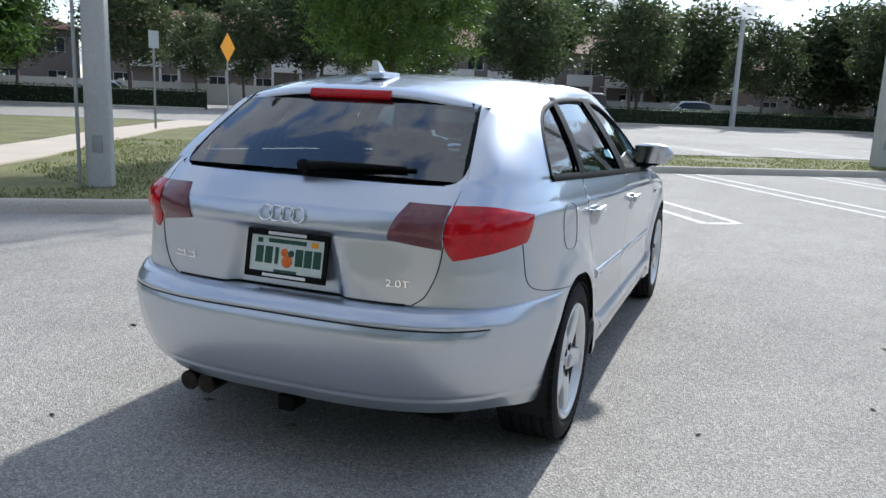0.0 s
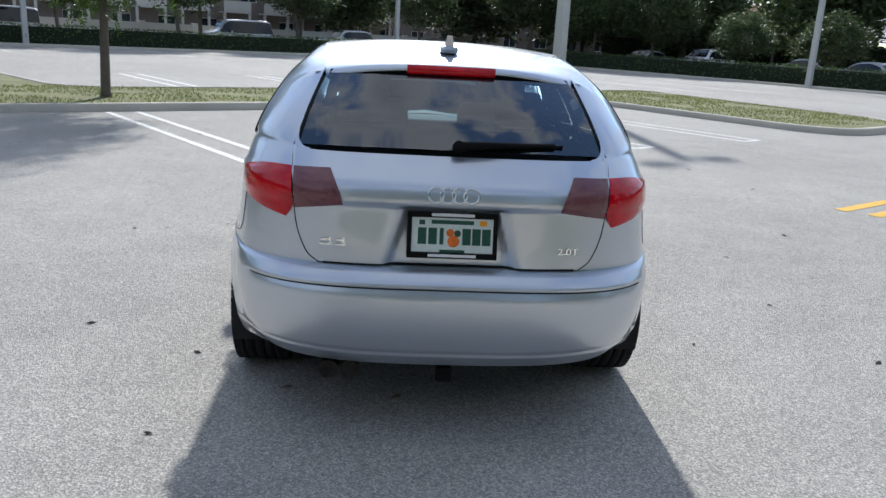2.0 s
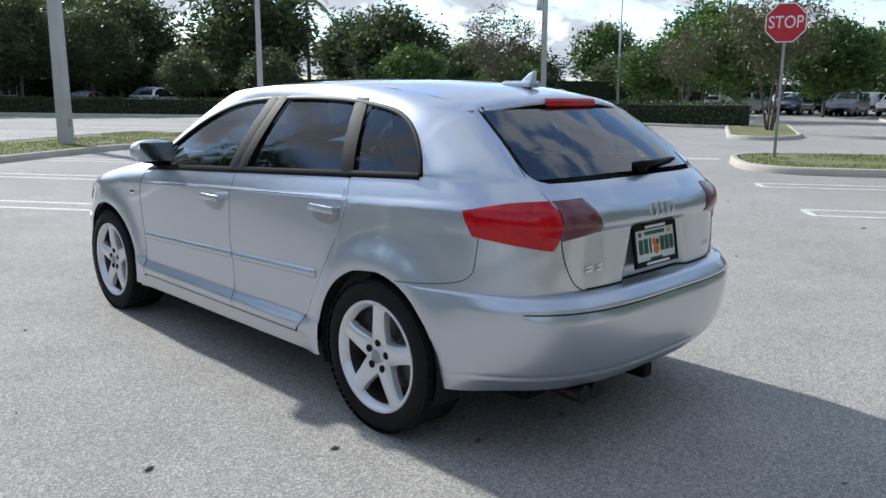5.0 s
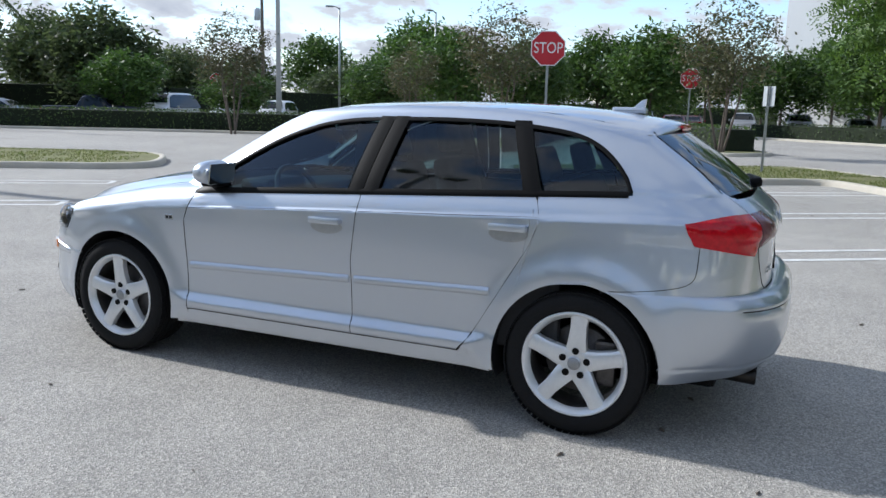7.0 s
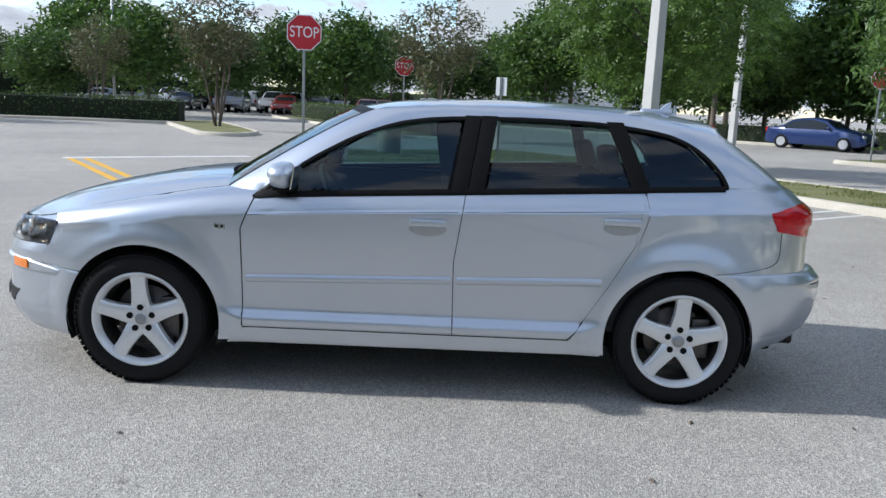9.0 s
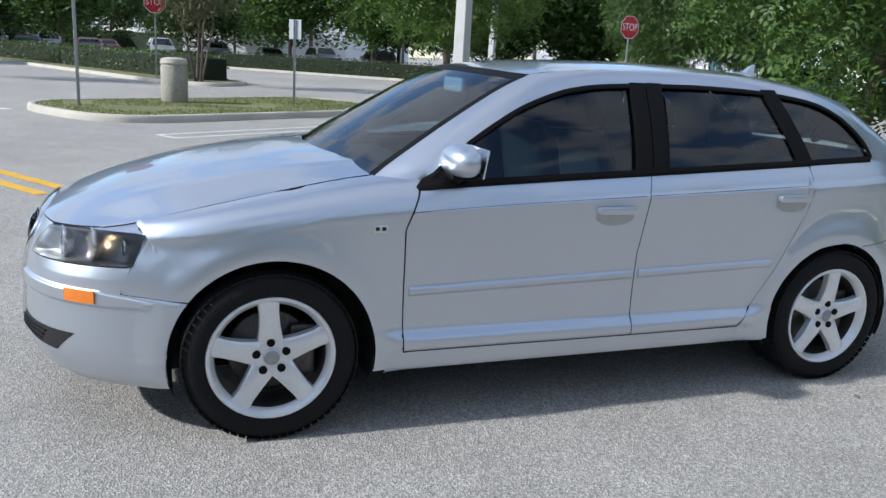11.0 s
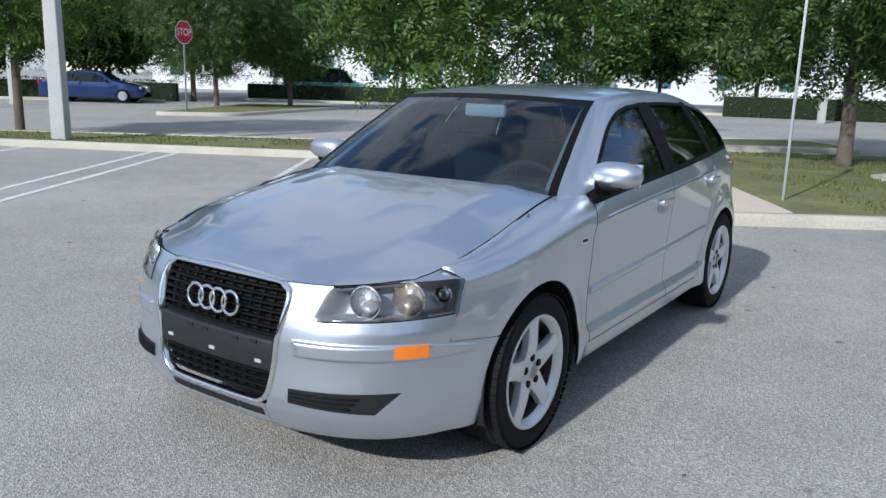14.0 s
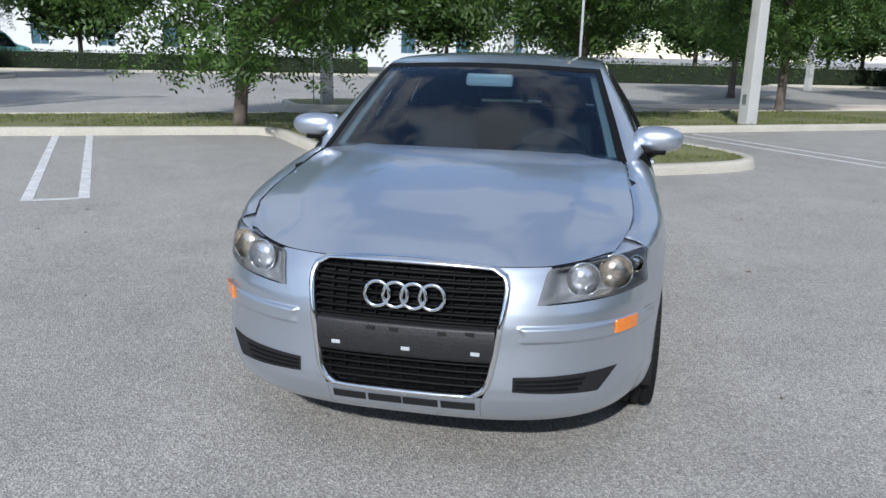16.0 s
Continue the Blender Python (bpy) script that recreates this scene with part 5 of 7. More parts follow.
# front wing: a horseshoe over the wheel arch
R_F, R_R = 0.368, 0.358
A_END = 38
wf = arc_s(AXLE - 0.01, R_F, 192, A_END)
p_end = wf(1)
top_s = lambda y: sy(y, wing_top(y))
wing_outer = chain([(0, 0.802, 0.24), (0.02, 0.802, 0.30), (0.30, 0.812, 0.78), (0.37, 0.752, 0.925), (0.41, 0.742, 0.95), (0.44, 0.738, wing_top(0.74))]
                   + [(0.44 + 0.46 * k / 12, top_s(0.74 + 1.0 * k / 12), wing_top(0.74 + 1.0 * k / 12)) for k in range(1, 13)]
                   + [(0.93, sy(1.700, 0.757), 0.757), (0.97, sy(1.748, 0.65), 0.65), (1, sy(1.785, 0.557), 0.557)])
p_out = wing_outer(1)
front_wings = panel("front_wing", coons(wf, wing_outer, chain([(0, *wf(0)), (1, 0.802, 0.24)]), chain([(0, *p_end), (1, *p_out)])), 78, 26, label="silver front wing over the wheel arch",
                    ease=lambda v: 1 - (1 - v) ** 1.5)

# rear quarter: a horseshoe from the door edge over the arch and round to the tailgate
BUMP_TOP = 0.648
hatch_s = lambda x, z: s_at(z, x=x, front=False)
wr = arc_s(-AXLE + 0.01, R_R, -12, 110.2)
seam_end = wr(1)
quarter_outer = chain([(0, -0.755, 0.238), (0.03, -0.752, 0.30), (0.08, -0.80, 0.362), (0.2, -0.93, 0.575), (0.31, -1.06, 0.80), (0.37, -1.105, 0.915), (0.42, -1.078, 1.028),
                       (47 / 84, sy(-1.478, 1.045), 1.045), (51 / 84, sy(-1.63, 1.046), 1.046), (55 / 84, hatch_s(0.575, 1.042), 1.042),
                       (0.78, hatch_s(0.5625, 0.94), 0.94), (0.90, hatch_s(0.5485, 0.80), 0.80), (0.97, hatch_s(0.5085, 0.69), 0.69), (1, hatch_s(0.455, BUMP_TOP), BUMP_TOP)])
q_end = quarter_outer(1)
quarter_fn = coons(wr, quarter_outer, chain([(0, *wr(0)), (1, -0.755, 0.238)]), chain([(0, *seam_end), (1, *q_end)]))
quarter_rows = [[skin(*quarter_fn(i / 84, j / 30)) for i in range(85)] for j in range(31)]

# rear bumper, all across
bump_end = lambda z: sy(-AXLE + 0.01 - math.sqrt(max(0.0, R_R ** 2 - (z - HUB_Z) ** 2)), z, TAIL)


def tail_skin(s, z):
    """The rear bumper: it draws in towards its foot, which rises a little behind."""
    p = skin(s, z, TAIL)
    w = min(1.0, max(0.0, (-p.y - 1.60) / 0.22))
    p.x *= 1 + (curve([(0.2, 0.84), (0.27, 0.925), (0.335, 0.965), (0.42, 0.985), (0.54, 0.997), (0.60, 1.0)], z) - 1) * w
    p.z += 0.018 * min(1.0, max(0.0, (-p.y - 1.72) / 0.32)) * max(0.0, (0.42 - z) / 0.12)
    return p


rows = []
LEVELS = [0.268, 0.276, 0.285, 0.298, 0.308, 0.32, 0.333, 0.34, 0.347, 0.365, 0.40, 0.45, 0.50, 0.55, 0.585, 0.594, 0.598, 0.602, 0.615, 0.63, 0.64, 0.648]
for z in LEVELS:
    s0 = bump_end(z)
    half = []
    for i in range(33):
        s = s0 + (-(YS + math.pi / 2) - s0) * (i / 32)
        p = tail_skin(s, z)
        if 0.585 < z < 0.60:
            p.y += 0.008 * min(1.0, max(0.0, (i / 32 - 0.38) / 0.08))
        if 0.338 < z < 0.342:
            p.y += 0.006
        half.append(p)
    rows.append(half + [Vector((-p.x, p.y, p.z)) for p in half[-2::-1]])
for f, z in ((0.3, 0.653), (0.65, 0.655), (1.0, 0.653)):      # the ledge that runs in under the tailgate
    half = []
    for i in range(33):
        p = rows[21][i]
        s = bump_end(0.648) + (-(YS + math.pi / 2) - bump_end(0.648)) * (i / 32)
        q = skin(s, 0.655)
        q = Vector((q.x * 0.985, q.y * 0.985, z))
        half.append(Vector((*p.lerp(q, f).xy, z)))
    rows.append(half + [Vector((-p.x, p.y, p.z)) for p in half[-2::-1]])
rear_bumper = part("rear_bumper", sheet(rows, 0.001, 0.02), None, car, "smooth silver rear bumper")
rows = [[Vector((p.x * 0.985, p.y + 0.012, 0.293)) for p in rows[0]], [Vector((p.x * 0.93, p.y + 0.15, 0.268)) for p in rows[0]], [Vector((p.x * 0.85, p.y + 0.4, 0.25)) for p in rows[0]]]
apron = part("rear_apron", sheet(rows, 0, 0), None, car, "dark underside of the rear bumper")
apron.data.materials[0] = TRIM


# shade under the bumper's crease, drawn as a thin near-black bar
bm = bmesh.new()
half = [tail_skin(bump_end(0.6) + (-(YS + math.pi / 2) - bump_end(0.6)) * i / 40, 0.597) for i in range(17, 41)]
line = half + [Vector((-p.x, p.y, p.z)) for p in half[-2::-1]]
tube(bm, [p + Vector((0, 0.0045, 0)) for p in line], [0.0022] * len(line), 6, False)
part("crease_line", bm, GAP, rear_bumper)
# shade of the rear door's slanted shut line, added as a near-black tube
for sgn in (-1, 1):
    bm = bmesh.new()
    pts = [skin(*quarter_outer(0.02 + 0.40 * i / 30)) for i in range(31)]
    tube(bm, [Vector((sgn * (p.x - 0.0054), p.y, p.z)) for p in pts], [0.0058] * 31, 6, False)
    part("seam_rubber", bm, GAP, car)

# tailgate with the plate recess
def gate_skin(x, z):
    p = skin(s_at(z, x=abs(x), front=False), z) if abs(x) > 1e-4 else skin(-(YS + math.pi / 2), z)
    p.x = x
    def soft(a, lo, hi):
        t = min(1, max(0, (a - lo) / (hi - lo)))
        return t * t * (3 - 2 * t)
    wide = 0.195 + 0.05 * (0.87 - z) / 0.2
    deep = soft(wide - abs(x), 0.0, 0.05) * soft(0.872 - z, 0.0, 0.012)
    p.y += 0.034 * deep
    return p


def lin_z(a, b, n):
    return [a + (b - a) * i / n for i in range(n + 1)]


def gate_half(z):
    return curve([(0.648, 0.452), (0.69, 0.507), (0.80, 0.547), (0.94, 0.561), (1.042, 0.572)], z)


zs = [0.657, 0.662, 0.67, 0.685, 0.70, 0.72, 0.75, 0.78, 0.81, 0.84, 0.855, 0.862, 0.868, 0.874, 0.878, 0.886, 0.90, 0.92, 0.94, 0.96, 0.98, 1.0, 1.015, 1.03, 1.036]
rows = [[gate_skin(gate_half(z) * (2 * i / 64 - 1), z) for i in range(65)] for z in zs]
for sgn in (-1, 1):
    seam = [gate_skin(gate_half(z) + 0.0012, z) for z in lin_z(1.036, 0.657, 40)]
    bm = bmesh.new()
    tube(bm, [Vector((sgn * (p.x - 0.004), p.y + 0.013, p.z)) for p in seam], [0.012] * len(seam), 8, False)
    part("seam_lining", bm, PAINT, car, smooth=True)
    bm = bmesh.new()
    tube(bm, [Vector((sgn * p.x, p.y - 0.0002, p.z)) for p in seam], [0.0021] * len(seam), 6, False)
    part("gate_seam", bm, GAP, car, "dark seam beside the tailgate")
bm = bmesh.new()
seam = [gate_skin(0.448 * (i / 20 - 1), 0.657) for i in range(41)]
tube(bm, [p + Vector((0, 0.0005, 0)) for p in seam], [0.0042] * len(seam), 6, False)
part("gate_seam", bm, GAP, car, "dark seam below the tailgate")
tailgate = part("tailgate", sheet(rows, 0.0012, 0.02), None, car, "silver tailgate with a recess for the plate")


# glasshouse
def rear_glass_at(k, z):
    """k from -1 to 1 across, on the sloping back window."""
    half = curve([(1.03, 0.575), (1.15, 0.545), (1.31, 0.492)], z)
    y = curve([(1.03, -1.84), (1.15, -1.70), (1.31, -1.475)], z)
    bulge = curve([(1.03, 0.098), (1.31, 0.075)], z)
    return Vector((half * k, y - bulge * (1 - abs(k) ** 2.2), z + 0.012 * (1 - k * k)))


def screen_at(k, z):
    half = curve([(0.92, 0.738), (0.976, 0.71), (1.1, 0.665), (1.35, 0.567)], z)
    y = curve([(0.92, 0.945), (0.976, 0.87), (1.1, 0.68), (1.2, 0.515), (1.3, 0.335), (1.35, 0.22)], z)
    bulge = curve([(0.92, 0.17), (1.345, 0.11)], z)
    return Vector((half * k, y + bulge * (1 - k * k), z + 0.02 * (1 - k * k) * (z - 0.9) / 0.45))


def grid_part(name, fn, ks, zs, material, parent, label="", fold=0.0, gap=0.0):
    me = sheet([[fn(k, z) for k in ks] for z in zs], gap, fold)
    me.materials[0] = material
    return part(name, me, None, parent, label)


lin = lambda a, b, n: [a + (b - a) * i / n for i in range(n + 1)]
grid_part("windscreen", screen_at, lin(-0.955, 0.955, 28), lin(0.945, 1.335, 20), SCREEN, car, "wide curved windscreen")
for sgn in (-1, 1):      # black borders of the screens
    grid_part("windscreen_seal", lambda k, z: screen_at(k, z) + Vector((0, -0.001, 0.001)), lin(0.95 * sgn, 1.0 * sgn, 3), lin(0.93, 1.345, 20), TRIM, car, "black seal of the windscreen")
grid_part("windscreen_seal", lambda k, z: screen_at(k, z) + Vector((0, -0.001, 0.001)), lin(-0.95, 0.95, 24), lin(1.325, 1.347, 3), TRIM, car, "black seal of the windscreen")
grid_part("rear_window", rear_glass_at, lin(0.97, -0.97, 28), lin(1.045, 1.285, 16), REAR_GLASS, tailgate, "dark heated back window")
for sgn in (-1, 1):
    grid_part("rear_window_border", lambda k, z: rear_glass_at(k, z) + Vector((0, 0.002, 0)), lin(0.972 * sgn, 0.997 * sgn, 3), lin(1.038, 1.272, 14), TRIM, tailgate, "black border of the back window")
grid_part("rear_window_border", lambda k, z: rear_glass_at(k, z) + Vector((0, 0.002, 0)), lin(-0.95, 0.95, 24), lin(1.272, 1.30, 3), TRIM, tailgate, "black border of the back window")

for sgn in (-1, 1):      # silver corners that round off the foot of the back window
    rows = []
    for f in lin(0, 1, 6):
        r = []
        for k in lin(0.89, 1.0, 10):
            top = 1.034 + 0.065 * (1 - math.sqrt(max(0.0, 1 - ((k - 0.89) / 0.11) ** 2)))
            q = rear_glass_at(sgn * k, 1.028 + (top - 1.028) * f)
            r.append(q + Vector((0, -0.003, 0.001)))
        rows.append(r if sgn < 0 else r[::-1])
    part("gate_corner", sheet(rows, 0, 0.004), None, tailgate)

DLO_TOP = [(0.763, 0.932), (0.57, 1.072), (0.42, 1.163), (0.27, 1.238), (0.06, 1.305), (-0.10, 1.327), (-0.25, 1.335), (-0.55, 1.341), (-0.82, 1.335), (-1.06, 1.314), (-1.195, 1.292), (-1.305, 1.25), (-1.40, 1.178), (-1.458, 1.105), (-1.478, 1.06)]
OUTER = [(0.945, 0.922), (0.70, 1.085), (0.525, 1.194), (0.37, 1.28), (0.22, 1.35), (-0.02, 1.378), (-0.25, 1.389), (-0.55, 1.394), (-0.82, 1.388), (-1.08, 1.368), (-1.25, 1.345), (-1.37, 1.325), (-1.45, 1.308), (-1.62, 1.20), (-1.80, 1.062)]
ROOF_X = [(0.22, 0.567), (-0.02, 0.567), (-0.55, 0.560), (-1.08, 0.533), (-1.36, 0.509), (-1.45, 0.495)]


def side_at(y, z):
    return Vector((flank(y, z), y, z))


def outer_at(y, z):
    if y > 0.22:
        p = screen_at(1.0, z)
        return Vector((p.x, p.y, z))
    if y < -1.45:
        return rear_glass_at(1.0, max(1.035, z))
    return Vector((curve(ROOF_X[::-1], y), y, z))


def dense(keys, n):
    ts = [i / (len(keys) - 1) for i in range(len(keys))]
    fy, fz = list(zip(ts, (k[0] for k in keys))), list(zip(ts, (k[1] for k in keys)))
    return [(curve(fy, i / n), curve(fz, i / n)) for i in range(n + 1)]


inner_line, outer_line = dense(DLO_TOP, 84), dense(OUTER, 84)
rows = []
for j in range(9):       # pillar and roof rail, silver, round the side windows
    f = j / 8
    r = []
    for (yi, zi), (yo, zo) in zip(inner_line, outer_line):
        a, b = side_at(yi, zi), outer_at(yo, zo)
        p = a.lerp(b, f)
        out = Vector((0.6, 0, 0.8)) if yo <= 0.22 else Vector((0.8, 0.35, 0.45))
        p += out * 0.010 * math.sin(math.pi * f)
        r.append(p)
    rows.append(r)
for j in range(9):        # the rear pillar swells to meet the shoulder below it
    swell = quarter_rows[-1][47 + j] + Vector((-0.003, 0.003, 0.014)) - rows[j][-1]
    for c, (yo, zo) in enumerate(outer_line):
        w = min(1.0, max(0.0, (-1.12 - yo) / 0.64))
        rows[j][c] = rows[j][c] + swell * (w ** 1.3) * (1 if 0 < j < 8 else 0)
rail_rows = rows
end_col = [r[-1] for r in rail_rows]
foot_rows = []
for j in range(5):         # foot of the rear pillar
    foot_rows.append([quarter_rows[-1][47 + k].lerp(end_col[k], j / 4) for k in range(9)])


def one_skin(sets, mirror):
    """Several sheets welded into one smooth mesh."""
    seen, verts, faces = {}, [], []
    for rows in sets:
        ids = []
        for r in rows:
            line = []
            for p in r:
                key = (round(p.x, 4), round(p.y, 4), round(p.z, 4))
                if key not in seen:
                    seen[key] = len(verts)
                    verts.append((-p.x if mirror else p.x, p.y, p.z))
                line.append(seen[key])
            ids.append(line)
        mine = []
        turn = 0.0
        for a, b in zip(ids, ids[1:]):
            for k in range(len(a) - 1):
                f = [a[k], a[k + 1], b[k + 1], b[k]]
                f = [q for n, q in enumerate(f) if q not in f[:n]]
                if len(f) > 2:
                    mine.append(f)
                    p, q, s = (Vector(verts[v]) for v in f[:3])
                    turn += (q - p).cross(s - p).dot(q - Vector((0, max(-1.3, min(1.3, q.y)), 0.55)))
        faces += mine if turn > 0 else [f[::-1] for f in mine]
    return mesh_of("panel", verts, faces, PAINT, True)


for mirror in (False, True):
    part("body_side", one_skin([quarter_rows, foot_rows, rail_rows], mirror), None, car, "silver body side from the pillars to the rear quarter")

# roof
ROOF_C = [(0.335, 1.362), (0.1, 1.399), (-0.2, 1.418), (-0.5, 1.425), (-0.9, 1.417), (-1.2, 1.397), (-1.45, 1.364), (-1.52, 1.352)]
rows = []
for j in range(31):
    f = j / 30
    ye = 0.22 + (-1.45 - 0.22) * f
    yc = 0.335 + (-1.52 - 0.335) * f
    k0 = min(range(len(outer_line)), key=lambda i: abs(outer_line[i][0] - ye))
    zedge, xe, zc_ = outer_line[k0][1], curve(ROOF_X[::-1], ye), curve(ROOF_C[::-1], yc)
    rows.append([Vector((xe * k, ye + (yc - ye) * (1 - k * k), zedge + (zc_ - zedge) * (1 - abs(k) ** 2.4))) for k in lin(-1, 1, 32)])
roof_panel = part("roof", sheet(rows, 0, 0), None, car, "silver roof panel")
# spoiler lip over the back window, with the high brake light
rows = []
for dy, dz, kk in ((0.0, 0.0, 1.0), (-0.03, -0.008, 0.995), (-0.062, -0.024, 0.985), (-0.066, -0.036, 0.98), (-0.04, -0.046, 0.97), (0.0, -0.05, 0.96)):
    rows.append([Vector((0.495 * k * kk, -1.45 - 0.07 * (1 - k * k) + dy, 1.308 + 0.044 * (1 - abs(k) ** 2.4) + dz)) for k in lin(-1, 1, 32)])
spoiler = part("spoiler", sheet(rows, 0, 0), None, tailgate, "silver spoiler lip with a black underside")
for f in spoiler.data.polygons:
    if f.index // 32 >= 3:
        f.material_index = 1
bm_rows = [[Vector((0.172 * k, -1.45 - 0.07 * (1 - (0.34 * k) ** 2) + dy, 1.347 + dz)) for k in lin(-1, 1, 12)] for dy, dz in ((-0.058, -0.012), (-0.07, -0.022), (-0.07, -0.044), (-0.05, -0.05))]
me = sheet(bm_rows, 0, 0)
me.materials[0] = RED_LENS
part("high_brake_light", me, None, spoiler, "slim red high brake light")
bm = bmesh.new()       # shark fin and its foot
box(bm, (0.075, 0.17, 0.030), (0, -1.30, 1.380), 0.013)
fin = [(-1.31, 1.40), (-1.355, 1.442), (-1.38, 1.452), (-1.372, 1.40)]
part("aerial_base", bm, PAINT, roof_panel, "silver aerial base")
vs = [(sx * (0.011 if z > 1.42 else 0.02), y, z) for sx in (-1, 1) for y, z in fin]
part("aerial_fin", mesh_of("aerial_fin", vs, [(0, 1, 2, 3), (7, 6, 5, 4), (0, 4, 5, 1), (1, 5, 6, 2), (2, 6, 7, 3)], PAINT), None, roof_panel, "short silver aerial fin")


# side windows and their black trim
def dlo_top(y):
    return curve([(a, b) for a, b in DLO_TOP[::-1]], y)


def side_pane(name, y0, y1, parent, n=22, lift=-0.012, lo=0.02, hi=0.016, material=None, slant0=0.0, slant1=0.0):
    made = []
    rows = []
    for j in range(9):
        v = j / 8
        r = []
        for i in range(n + 1):
            u = i / n
            ya = y0 + (y1 - y0) * u
            zb = belt(ya) + lo
            yb = ya + slant0 * (1 - u) + slant1 * u
            zt = max(zb + 0.004, dlo_top(yb) - hi)
            y = ya + (yb - ya) * v
            z = zb + (zt - zb) * v
            p = side_at(y, z)
            p.x += lift
            r.append(p)
        rows.append(r)
    for mirror in (False, True):
        me = sheet(rows, 0, 0.0, mirror)
        me.materials[0] = material or GLASS
        made.append(part(name, me, None, parent[1 if mirror else 0]))
    return made


both = [car, car]
side_pane("front_side_window", 0.70, -0.15, front_doors, slant1=-0.06, slant0=-0.02)
side_pane("rear_side_window", -0.335, -1.02, rear_doors, slant0=-0.06, slant1=0.115)
side_pane("quarter_window", -1.105, -1.458, both, slant0=0.115, slant1=0.012, hi=0.008)


def trim_strip(name, line_lo, line_hi, parent, material, lift=0.003, label=""):
    rows = []
    for f in (0, 0.33, 0.67, 1):
        r = []
        for (ya, za), (yb, zb) in zip(line_lo, line_hi):
            p = side_at(ya + (yb - ya) * f, za + (zb - za) * f)
            p.x += lift + 0.003 * math.sin(math.pi * f)
            r.append(p)
        rows.append(r)
    for mirror in (False, True):
        me = sheet(rows, 0, 0.012, mirror)
        me.materials[0], me.materials[1] = material, material
        part(name, me, None, parent[1 if mirror else 0], label)


up = lambda line, d: [(y, z + d) for y, z in line]
ys = lin(0.745, -0.24, 20)
trim_strip("window_trim", [(y, belt(y) - 0.006) for y in ys], [(y, belt(y) + 0.022) for y in ys], front_doors, TRIM, label="black strip below the window")
ys = lin(-0.24, -1.075, 20)
trim_strip("window_trim", [(y, belt(y) - 0.006) for y in ys], [(y, belt(y) + 0.022) for y in ys], rear_doors, TRIM, label="black strip below the window")
ys = lin(-1.075, -1.462, 12)
trim_strip("window_trim", [(y, belt(y) - 0.004) for y in ys], [(y, belt(y) + 0.022) for y in ys], both, TRIM, label="black strip below the window")
top_line = inner_line
shrink = []
for i, (y, z) in enumerate(top_line):
    a, b = top_line[max(0, i - 1)], top_line[min(len(top_line) - 1, i + 1)]
    d = Vector((b[0] - a[0], b[1] - a[1])).normalized() * 0.017
    shrink.append((y - d.y, z + d.x))
trim_strip("window_frame", shrink, top_line, both, TRIM, label="black frame round the side windows")
for y0, y1, w, par in ((-0.165, -0.225, 0.05, front_doors), (-0.245, -0.305, 0.05, rear_doors)):
    zs_ = lin(0, 1, 10)
    lo_ = [(y0 - 0.06 * t, belt(y0) + 0.01 + (dlo_top(y0 - 0.06) - 0.005 - belt(y0)) * t) for t in zs_]
    hi_ = [(y0 - 0.075 - 0.06 * t, z) for (y, z), t in zip(lo_, zs_)]
    trim_strip("pillar_cover", lo_, hi_, par, TRIM, 0.004, "satin black pillar cover")
zs_ = lin(0, 1, 10)
lo_ = [(-1.02 + 0.115 * t, belt(-1.0) + 0.01 + (dlo_top(-0.88) - 0.005 - belt(-1.0)) * t) for t in zs_]
hi_ = [(y - 0.082, z) for y, z in lo_]
trim_strip("pillar_cover", lo_, hi_, rear_doors, TRIM, 0.003, "satin black pillar cover")


# bonnet
EDGE_X = [(y, skin(top_s(y), wing_top(y)).x) for y in lin(0.72, 1.82, 11)]
BON_C = [(0.9, 1.003), (1.05, 0.998), (1.3, 0.972), (1.55, 0.928), (1.8, 0.865), (1.95, 0.812), (2.03, 0.774), (2.075, 0.748)]


LEAD_Z = [(0, 0.748), (0.33, 0.743), (0.45, 0.743), (0.56, 0.751), (0.70, 0.768)]
LEAD_Y = [(x, skin(s_at(curve(LEAD_Z, x), x=x) if x else YS + math.pi / 2, curve(LEAD_Z, x)).y + 0.003) for x in lin(0, 0.68, 10)]


def bonnet_front(x):
    return curve(LEAD_Y, abs(x))


def bonnet_at(k, f):
    kx = k
    ya, yb = bonnet_front(0.70 * abs(kx)), 1.03 - 0.27 * abs(kx) ** 2.2
    y = ya + (yb - ya) * f
    xe = curve(EDGE_X, y) - 0.002
    x = xe * kx
    ze, zc_ = wing_top(y), curve(BON_C, y)
    a = abs(kx)
    z = ze + (zc_ - ze) * (1 - a ** 2.6)
    t = min(1.0, f / 0.3)
    if t < 1:           # the leading edge droops to the lamps and the grille
        z0 = wing_top(ya) + (curve(BON_C, ya) - wing_top(ya)) * (1 - a ** 2.6)
        z -= (z0 - curve(LEAD_Z, 0.70 * a)) * (1 - t * t * (3 - 2 * t))
    z += 0.006 * t * math.exp(-((a - 0.72) / 0.07) ** 2)          # pressed line along each side
    return Vector((x, y, z))


